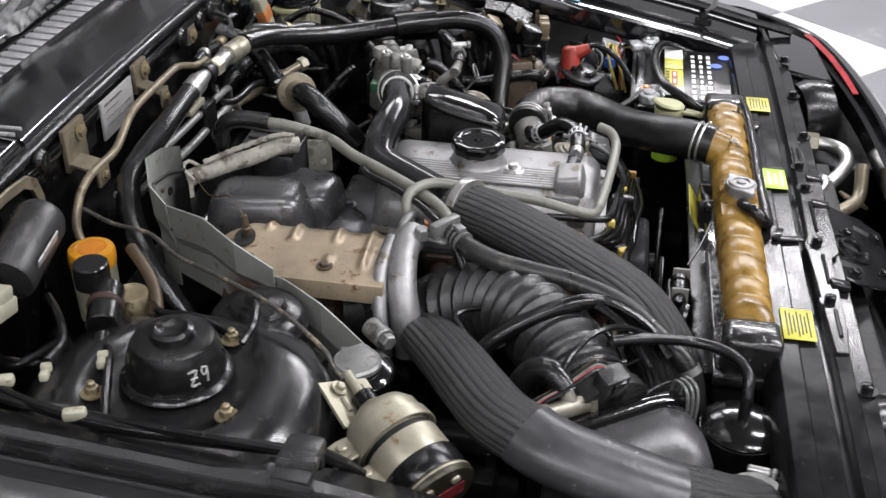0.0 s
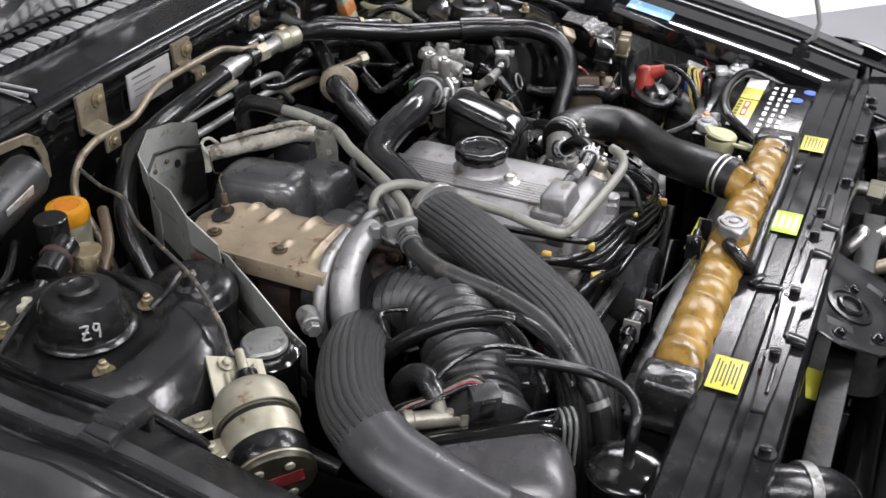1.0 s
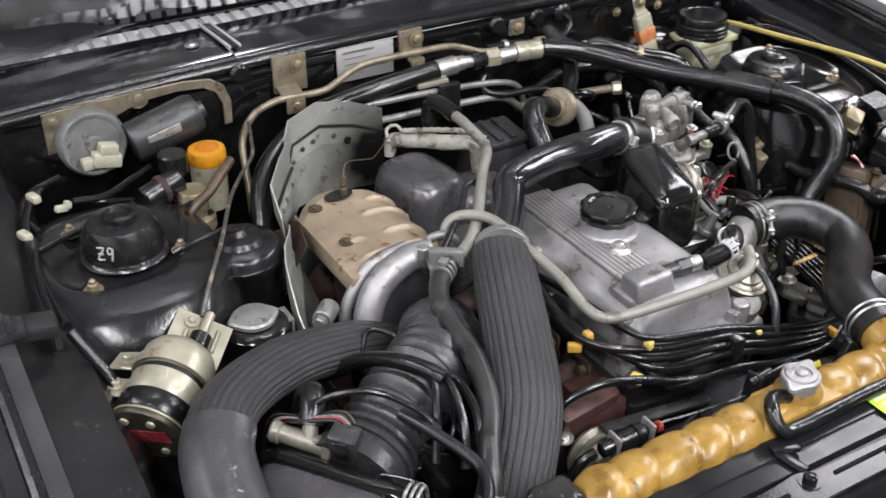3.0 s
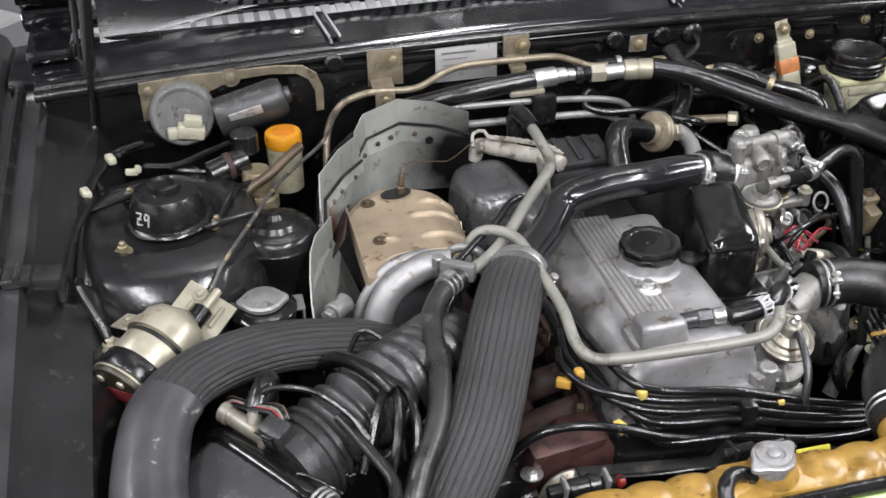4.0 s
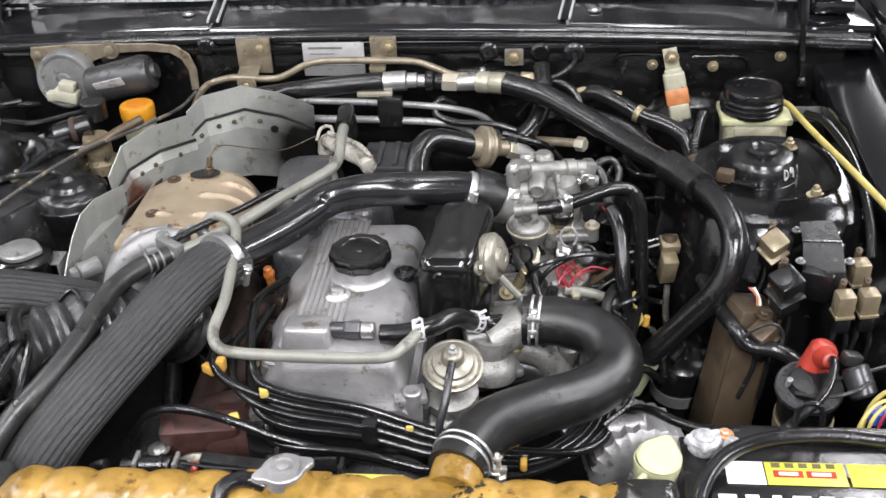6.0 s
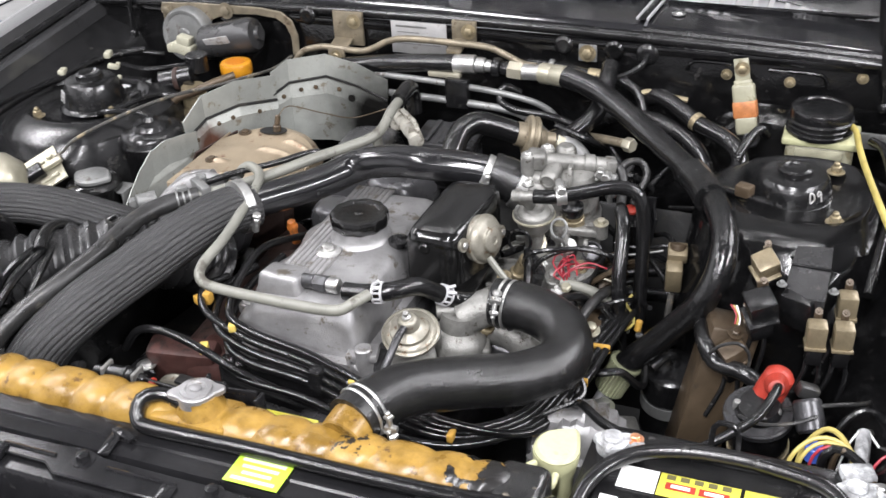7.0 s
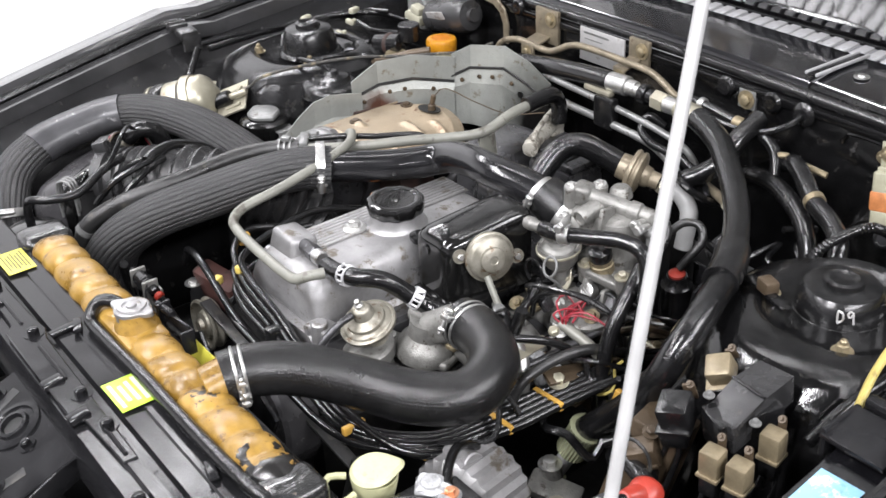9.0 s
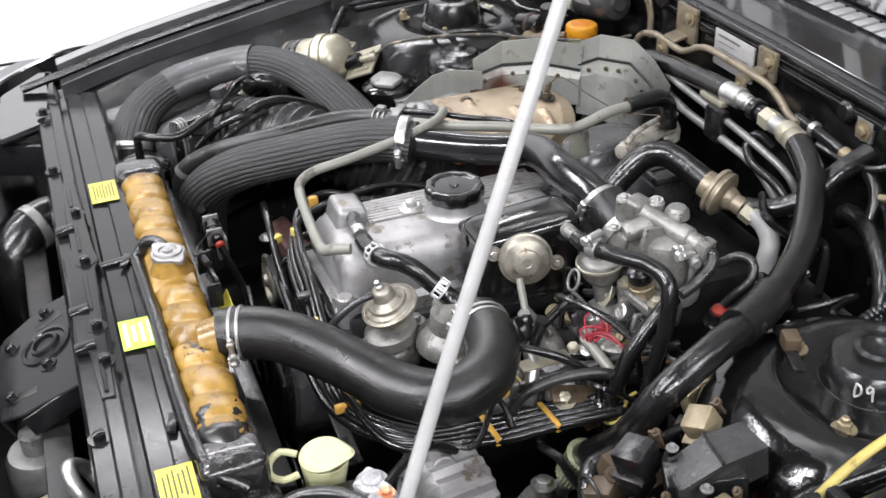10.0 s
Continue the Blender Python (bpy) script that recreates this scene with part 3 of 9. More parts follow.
# firewall with its top channel
part("firewall", join(box((0, 0.845, 0.66), (1.30, 0.012, 0.53), 0.002), box((0, 0.838, 0.918), (1.30, 0.008, 0.012), 0.002)), BAY_BLACK, car, "black firewall panel")
part("bay_floor", box((0, 0.4, 0.30), (1.3, 1.1, 0.02), 0), DARK, car, "near-black sheet across the bottom of the bay")
for side in (-1, 1):
    part("bay_corner", sheet([[(side * 0.660, 0.72, 0.868), (side * 0.660, 0.84, 0.878)], [(side * 0.618, 0.73, 0.862), (side * 0.622, 0.84, 0.872)], [(side * 0.612, 0.74, 0.6), (side * 0.612, 0.84, 0.6)]], 0.003), BAY_BLACK, car)
    # bonnet stay: slim rod below, thicker gas cylinder above
    part("bonnet_stay", join(rod((side * 0.594, 0.828, 0.868), (side * 0.583, 0.822, 0.965), 0.0042, seg=12), rod((side * 0.583, 0.822, 0.960), (side * 0.560, 0.812, 1.16), 0.0085, seg=16), lathe([(0.0, -0.004), (0.008, -0.002), (0.008, 0.004), (0.004, 0.010)], (side * 0.594, 0.828, 0.868), (-side * 0.1, -0.05, 1), 14)), PLASTIC, car, "slim black bonnet stay")
# swages and plugs on the firewall
for x, z, r in ((0.152, 0.915, 0.014), (0.226, 0.914, 0.014), (0.274, 0.912, 0.016), (-0.262, 0.925, 0.014)):
    part("grommet", lathe([(r, 0), (r, 0.004), (r * 0.75, 0.008), (r * 0.3, 0.009), (0, 0.007)], (x, 0.838, z), (0, -1, 0), 20), RUBBER, car, "black rubber firewall grommet")
for x, z in ((0.385, 0.893), (0.47, 0.89), (0.562, 0.905)):
    part("screw", hexbolt((x, 0.838, z), (0, -1, 0), 0.0046), BRASS, car, "tarnished screw head")
part("swage", join(tube([(0.33, 0.838, 0.893), (0.335, 0.838, 0.905), (0.35, 0.838, 0.909), (0.405, 0.838, 0.908)], 0.003, 8), tube([(0.44, 0.838, 0.905), (0.50, 0.838, 0.905), (0.515, 0.838, 0.90), (0.52, 0.838, 0.885)], 0.003, 8)), BAY_BLACK, car)

# cowl: rubber seal, top panel in three lengths, slatted grille
line = [(x, 0.850 - 0.012 * (abs(x) / 0.6) ** 2, 0.934 - 0.010 * (abs(x) / 0.6) ** 2) for x in [-0.66 + 0.061 * i for i in range(23)]]
part("cowl_seal", join(tube(line, 0.008, 10, 0.02), tube([(x, y + 0.014, z + 0.006) for x, y, z in line], 0.006, 8, 0.02)), RUBBER, car, "black rubber bonnet seal")


def bow(x):
    return 0.012 * (x / 0.6) ** 2


def cowl_run(x0, x1, lift):
    rows = []
    n = 14
    for i in range(n + 1):
        x = x0 + (x1 - x0) * i / n
        b = bow(x)
        rows.append([(x, 0.860 - b - lift, 0.930 - b), (x, 0.862 - b - lift, 0.945 - b), (x, 0.866 - b - lift, 0.949 - b), (x, 0.90 - b, 0.953 - b), (x, 0.952 - b * 0.7, 0.958 - b), (x, 0.957 - b * 0.7, 0.955 - b)])
    return sheet(rows, 0.002)


for x0, x1, lift in ((-0.66, -0.262, 0.0), (-0.258, 0.262, 0.006), (0.266, 0.66, 0.0)):
    part("cowl_panel", cowl_run(x0, x1, lift), COWL_PAINT, car, "gloss black cowl top panel")
for x in (-0.26, 0.264):
    lean = 6 if x < 0 else -6
    part("cowl_joint", box((x, 0.908, 0.9552), (0.012, 0.094, 0.003), 0.001, (2.5, 0, lean)), PLASTIC, car, "dark gap at the cowl joint")
    for k in (-1, 1):
        part("cowl_edge", box((x + k * 0.0075, 0.908, 0.9566), (0.0035, 0.096, 0.0045), 0.0012, (2.5, 0, lean)), SILVER_TRIM, car, "bright edge of the cowl joint")
for x in (-0.303, 0.303):
    part("cowl_screw", lathe([(0.010, 0), (0.010, 0.001), (0.006, 0.0015), (0.005, 0.0035), (0, 0.004)], (x, 0.902, 0.9515), (0, 0, 1), 16), STEEL, car, "bright cowl screw")
grille = part("cowl_grille", join(box((0, 0.956, 0.949), (1.26, 0.006, 0.006), 0.001), box((0, 0.997, 0.955), (1.26, 0.006, 0.006), 0.001), box((0, 0.975, 0.934), (1.26, 0.05, 0.004), 0)), PLASTIC, car, "slatted cowl grille with dark gaps")

# bonnet: skin, frame and foil liner, propped open
hood_m = pose(0, 1.014, 0.955, 122, 0, 0)


def hood_box(cx, cy, cz, sx, sy, sz, bevel=0.004):
    bm = box((cx, cy, cz), (sx, sy, sz), bevel)
    bmesh.ops.transform(bm, verts=bm.verts, matrix=hood_m)
    return bm


hood = part("bonnet", hood_box(0, 0.62, -0.012, 1.36, 1.25, 0.006), BODY_BLACK, car, "black bonnet, propped open")
for cx, cy, sx, sy in ((0, 0.016, 1.36, 0.03), (-0.65, 0.62, 0.06, 1.12), (0.65, 0.62, 0.06, 1.12), (0, 1.22, 1.36, 0.06)):
    part("frame_rail", hood_box(cx, cy, 0.001, sx, sy, 0.02), BODY_BLACK, hood)
random.seed(4)
rows = []
for j in range(27):
    row = []
    for i in range(31):
        z = 0.006 + 0.012 * noise.noise(Vector((i * 0.37, j * 0.41, 2.0))) + random.uniform(-0.003, 0.003)
        row.append(hood_m @ Vector((-0.6 + 0.04 * i, 0.022 + 0.045 * j, z)))
    rows.append(row)
part("liner", sheet(rows, 0.003), FOIL, hood, "crumpled silver foil liner", smooth=False)
for side in (-1, 1):
    part("hinge", tube([(side * 0.612, 0.90, 0.80), (side * 0.605, 0.905, 0.92), (side * 0.60, 0.93, 1.02)], 0.004, 8), PLASTIC, car, "thin black bonnet hinge arm")
    heel = []
    for i in range(9):
        u = i / 8
        x, y, z = 0.30 + 0.275 * u, 1.006 - 0.056 * u ** 1.3, 0.962 - 0.024 * u ** 1.5
        heel.append([(side * x, y, z), (side * x, y + 0.004, z + 0.008), (side * x, 0.5 * y + 0.5, z + 0.05), (side * x, 0.98, 1.06)])
    part("rear_corner", sheet(heel, 0.004), PLASTIC, hood, "black curved rear corner of the bonnet")
    part("hinge_cover", join(box((side * 0.64, 0.95, 0.955), (0.06, 0.12, 0.02), 0.006), box((side * 0.640, 0.925, 0.925), (0.11, 0.13, 0.03), 0.006)), BODY_BLACK, car)

# slam panel across the nose
rows = []
for i in range(29):
    x = -0.70 + 0.05 * i
    z = 0.800 - 0.02 * (x / 0.7) ** 4
    rows.append([(x, 0.040, z - 0.035), (x, 0.030, z - 0.003), (x, 0.027, z), (x, 0.006, z), (x, 0.004, z - 0.002), (x, -0.016, z - 0.001), (x, -0.019, z - 0.007), (x, -0.027, z - 0.008), (x, -0.030, z + 0.002),
                 (x, -0.043, z + 0.003), (x, -0.046, z - 0.002), (x, -0.062, z - 0.003), (x, -0.066, z - 0.010), (x, -0.068, z - 0.06)])
slam = part("slam_panel", sheet(rows, 0.002), SUPPORT_BLACK, car, "satin black slam panel")
for x, y, z in ((-0.55, -0.054, 0.797), (-0.34, -0.054, 0.797), (-0.192, -0.036, 0.803), (-0.066, -0.036, 0.804), (0.074, -0.037, 0.804), (0.138, -0.036, 0.803), (0.25, -0.054, 0.797), (0.40, -0.054, 0.797), (0.55, -0.054, 0.797)):
    part("bolt", hexbolt((x, y, z), (0, 0, 1), 0.0066, 0.0075), SUPPORT_BLACK, slam)
# raised stiffener along the front edge, with its stepped ends and tabs
out = [(-0.29, -0.044), (-0.24, -0.048), (-0.10, -0.050), (-0.085, -0.060), (0.105, -0.060), (0.115, -0.050), (0.20, -0.046), (0.20, -0.032), (-0.05, -0.027), (-0.07, -0.021), (-0.10, -0.024), (-0.29, -0.030)]
part("stiffener", plate(out, 0.004, pose(0, 0, 0.8005), bevel=0.0012), SUPPORT_BLACK, slam, "raised black stiffener strip")
for x, w in ((-0.235, 0.05), (-0.125, 0.06), (0.0, 0.075), (0.165, 0.05)):
    part("pressed_rib", tube([(x - w / 2, -0.0395, 0.8045), (x + w / 2, -0.0395, 0.8045)], 0.0024, 8), SUPPORT_BLACK, slam)
for x in (-0.155, 0.034, 0.105):
    part("tab", box((x, -0.052, 0.803), (0.016, 0.022, 0.008), 0.002, (8, 0, 0)), SUPPORT_BLACK, slam)
part("step_plate", box((-0.058, -0.006, 0.8015), (0.012, 0.032, 0.003), 0.001, (0, 0, 8)), SUPPORT_BLACK, slam)
for x, y, a in ((-0.052, 0.008, -20), (0.262, 0.012, -14)):
    part("tube_clip", box((x, y, 0.8035), (0.028, 0.009, 0.004), 0.001, (0, 0, a)), SUPPORT_BLACK, slam, "thin tube clip")


def label_tag(x, y, w, d, m, rows_of_print, ink, tilt=0):
    t = part("label", box((x, y, 0.8022), (w, d, 0.0008), 0.0002, (0, 0, tilt)), m, slam, "bright service label")
    for i in range(rows_of_print):
        yy = y + d * (0.34 - 0.68 * i / max(1, rows_of_print - 1))
        part("print_line", box((x, yy, 0.8028), (w * (0.8 - 0.13 * (i % 3)), d * (0.05 if ink == PRINT else 0.11), 0.0003), 0, (0, 0, tilt)), ink, t)


label_tag(-0.242, 0.003, 0.058, 0.034, YELLOW, 7, PRINT)
label_tag(0.099, 0.002, 0.056, 0.036, LIME, 4, LIME_PALE)
label_tag(0.345, 0.003, 0.05, 0.033, YELLOW, 6, PRINT)


def latch_plate():
    """Tilted catch plate in front of the slam panel: ring, slot, bolts and a turned-down front edge."""
    m = pose(0.012, -0.094, 0.752, 22, 0, 0)

    def put(bm):
        bmesh.ops.transform(bm, verts=bm.verts, matrix=m)
        return bm

    t = part("latch_plate", plate([(-0.080, 0.040), (-0.072, 0.046), (0.098, 0.046), (0.104, 0.038), (0.098, -0.035), (0.088, -0.060), (-0.045, -0.060), (-0.060, -0.050), (-0.082, 0.0)], 0.004, m, bevel=0.0014), SUPPORT_BLACK, car, "pressed black bonnet latch plate")
    part("front_edge", put(box((0.022, -0.060, -0.010), (0.13, 0.004, 0.026), 0.0015)), SUPPORT_BLACK, t)
    part("side_edge", put(box((0.101, 0.0, -0.010), (0.004, 0.075, 0.026), 0.0015, (0, 0, 5))), SUPPORT_BLACK, t)
    part("latch_ring", put(lathe([(0.031, 0.0035), (0.030, 0.0065), (0.025, 0.007), (0.0235, 0.0045), (0.018, 0.005), (0.0165, 0.009), (0.013, 0.0095), (0.0115, 0.003)], (0, 0, 0), (0, 0, 1), 32)), SUPPORT_BLACK, t)
    part("latch_hole", put(lathe([(0.0115, 0), (0.0115, 0.0048), (0, 0.0048)], (0, 0, 0), (0, 0, 1), 24)), DARK, t)
    part("slot", put(box((-0.046, 0.006, 0.004), (0.014, 0.034, 0.001), 0.0003, (0, 0, 12))), DARK, t)
    part("slot", put(box((0.066, -0.030, 0.004), (0.012, 0.030, 0.001), 0.0003, (0, 0, -10))), DARK, t)
    for x, y in ((-0.062, 0.004), (0.038, 0.0), (-0.03, -0.042), (0.06, -0.046)):
        part("bolt", put(hexbolt((x, y, 0.004), (0, 0, 1), 0.006, 0.006)), SUPPORT_BLACK, t)


latch_plate()
part("nose_label", plate([(-0.030, -0.012), (0.030, -0.012), (0.030, 0.012), (-0.030, 0.012)], 0.0008, pose(-0.075, -0.080, 0.695, 10, 0, 8), bevel=0.0002), YELLOW, car, "yellow warning label in the nose")
part("catch_rod", join(tube([(0.215, -0.06, 0.70), (0.20, -0.075, 0.725), (0.215, -0.09, 0.745), (0.24, -0.085, 0.735), (0.245, -0.07, 0.70), (0.245, -0.07, 0.62)], 0.008, 10)), STEEL, car, "bright looped lifting rod")
part("lamp_motor", join(lathe([(0.035, 0), (0.035, 0.09), (0.03, 0.10), (0.014, 0.102), (0.014, 0.125), (0, 0.125)], (0.10, -0.125, 0.59), (0.05, 0, 1), 24)), GREY_METAL, car, "grey motor with a bolt head in the nose")
part("concertina_boot", tube([(0.17, -0.12, 0.66), (0.175, -0.125, 0.60), (0.175, -0.125, 0.50)], 0.03, 24, 0.003, coiled(0.02, 0.1)), RUBBER, car, "ribbed black rubber boot")
for side in (-1, 1):
    wheel = part("wheel", lathe([(0.17, -0.08), (0.30, -0.085), (0.312, -0.06), (0.312, 0.06), (0.30, 0.085), (0.17, 0.08)], (side * 0.70, 0.56, 0.312), (1, 0, 0), 40), RUBBER, car, "black front tyre")
    part("rim", lathe([(0.175, -0.05), (0.18, 0.03), (0.15, 0.02), (0.05, 0.03), (0, 0.03)], (side * 0.70, 0.56, 0.312), (side, 0, 0), 30), CAST_DARK, wheel)
NOSE = ((0.0, -0.193), (0.33, -0.187), (0.51, -0.172), (0.66, -0.147), (0.745, -0.118), (0.815, -0.060), (0.862, 0.0), (0.866, 0.04))
edge = [(-x, y) for x, y in reversed(NOSE[1:])] + list(NOSE)
nose_line = smooth_line([(x, y, 0.782) for x, y in edge], 0.03)
rows = []
for k, p in enumerate(nose_line):
    d = (nose_line[min(k + 1, len(nose_line) - 1)] - nose_line[max(k - 1, 0)]).normalized()
    n = Vector((d.y, -d.x, 0))
    rows.append([p + n * a + Vector((0, 0, h)) for a, h in ((-0.016, -0.05), (-0.014, -0.022), (-0.006, -0.020), (-0.004, -0.002), (0.0, 0.0), (0.012, -0.003), (0.03, -0.018), (0.05, -0.06), (0.058, -0.16), (0.05, -0.36))])
part("nose_panel", sheet(rows, 0.003), BODY_BLACK, car, "glossy black nose panel")
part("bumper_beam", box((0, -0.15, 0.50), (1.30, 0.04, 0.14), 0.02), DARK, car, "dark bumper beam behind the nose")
for side in (-1, 1):
    door_line = [(0.735, -0.030), (0.742, -0.052), (0.668, -0.112), (0.655, -0.116), (0.500, -0.126), (0.488, -0.118), (0.524, -0.056), (0.535, -0.050)]
    pod = part("headlamp_door", plate([(side * x, y) for x, y in (door_line if side > 0 else reversed(door_line))], 0.014, pose(0, 0, 0.778), bevel=0.003), BODY_BLACK, car, "black pop-up headlamp door")
    part("door_rim", tube([(side * x, y, 0.786) for x, y in door_line + door_line[:1]], 0.003, 6, 0.03, straight=True), RUBBER, pod)
    part("door_frame", join(box((side * 0.62, -0.038, 0.786), (0.24, 0.014, 0.012), 0.003), box((side * 0.50, -0.09, 0.75), (0.014, 0.10, 0.05), 0.003, (0, 0, side * 24))), SUPPORT_BLACK, car, "black headlamp door frame")
part("nose_stripe", sheet([[(x, y, z) for x, y, z in ((0.735, -0.1145, 0.7835), (0.70, -0.1265, 0.785), (0.62, -0.146, 0.785), (0.54, -0.158, 0.785), (0.465, -0.1655, 0.784))], [(x, y, z) for x, y, z in ((0.725, -0.108, 0.7825), (0.695, -0.117, 0.784), (0.618, -0.136, 0.784), (0.54, -0.148, 0.784), (0.465, -0.157, 0.783))]], 0.002), LENS_RED, car, "red lamp strip along the nose edge")
part("lamp_pod", join(lathe([(0.05, 0), (0.055, 0.02), (0.05, 0.05), (0, 0.055)], (0.46, -0.075, 0.74), (0.3, -1, 0.1), 28)), RUBBER, car, "round black lamp motor cap")
# added dark sheet, hides the floor behind the nose gap
part("gap_sheet", box((0, -0.05, 0.44), (1.70, 0.34, 0.01), 0), DARK, car, "dark sheet added below the nose gap")
part("duct_pipe", tube([(-0.335, -0.05, 0.735), (-0.318, -0.085, 0.738), (-0.295, -0.115, 0.725), (-0.28, -0.128, 0.69), (-0.275, -0.13, 0.60)], 0.030, 18), RUBBER, car, "black intercooler hose in the nose")
part("duct_clamp", lathe([(0.031, -0.006), (0.033, -0.006), (0.033, 0.006), (0.031, 0.006)], (-0.311, -0.094, 0.735), (0.5, -0.8, -0.15), 22), GREY_METAL, car)
cooler = part("cooler_pipe", tube([(0.40, -0.05, 0.72), (0.398, -0.085, 0.722), (0.394, -0.122, 0.722), (0.375, -0.143, 0.72), (0.34, -0.143, 0.718), (0.30, -0.125, 0.715), (0.272, -0.104, 0.70), (0.262, -0.10, 0.62)], 0.011, 14), STEEL, car, "bent aluminium cooler pipe")
part("cooler_nut", rod((0.398, -0.082, 0.722), (0.396, -0.106, 0.722), 0.0165, seg=6), ZINC, cooler, "yellow plated union nut")
part("tan_stay", join(box((0.255, -0.145, 0.70), (0.02, 0.05, 0.005), 0.002, (30, 0, 20)), tube([(0.20, -0.10, 0.70), (0.22, -0.13, 0.705), (0.25, -0.15, 0.71), (0.29, -0.155, 0.74)], 0.010, 10)), TANPIPE, car, "tan plated stay in the nose")
part("cooler_core", box((0.0, -0.10, 0.55), (0.66, 0.03, 0.34), 0.003), DARK, car, "dark condenser core behind the nose")

# fender rail clips and rods
part("rail_clip", join(box((-0.629, 0.437, 0.889), (0.036, 0.031, 0.016), 0.004, (0, 6, -4)), box((-0.655, 0.434, 0.8955), (0.030, 0.030, 0.010), 0.002, (0, -4, -4)), tube([(-0.653, 0.449, 0.901), (-0.655, 0.419, 0.901)], 0.0035, 8), tube([(-0.674, 0.447, 0.897), (-0.678, 0.415, 0.897)], 0.0045, 8), box((-0.614, 0.439, 0.876), (0.008, 0.031, 0.026), 0.002, (0, 0, -4))), RIBBED, car, "stepped black rubber rail clip")
part("stay_rod", tube([(-0.60, 0.44, 0.87), (-0.575, 0.40, 0.82), (-0.56, 0.36, 0.74)], 0.006, 10), PLASTIC, car, "slim black wing stay")
# label and folded bracket on the rail ledge
part("blue_label", sheet([[(x, y, rail_z(y) - 0.0295 + (x - 0.65) * 0.05) for x in (0.644, 0.655, 0.67, 0.684)] for y in (0.296, 0.32, 0.345, 0.374)], 0.0008), BLUE, car, "pale blue and white sticker on the rail")
rb_ = part("rail_bracket", box((0.655, 0.418, 0.872), (0.060, 0.050, 0.006), 0.002, (6, 0, 0)), SUPPORT_BLACK, car, "folded black rail bracket")
part("flange", box((0.628, 0.420, 0.862), (0.006, 0.05, 0.03), 0.002), SUPPORT_BLACK, rb_)
part("stop", box((0.66, 0.452, 0.878), (0.06, 0.012, 0.012), 0.003), SUPPORT_BLACK, rb_)

# prop rod
prop = thing("prop_rod", "slim bare metal bonnet prop rod standing upright", "prop rod", (0.69, 0.055, 0.83))
part("rod", tube([(0.70, 0.075, 0.822), (0.694, 0.055, 0.86), (0.662, 0.116, 1.029), (0.604, 0.231, 1.27), (0.535, 0.37, 1.56), (0.50, 0.45, 1.72)], 0.0043, 10, 0.02), ROD_GREY, prop)
part("pivot", join(rod((0.68, 0.075, 0.818), (0.72, 0.075, 0.818), 0.008), box((0.70, 0.075, 0.806), (0.03, 0.03, 0.016), 0.002)), PLASTIC, prop)


# ---- engine ----
engine = thing("engine", "four-cylinder engine with a bare alloy valve cover", "engine", (0.02, 0.4, 0.35))
VX, VY0, VY1 = 0.016, 0.228, 0.555


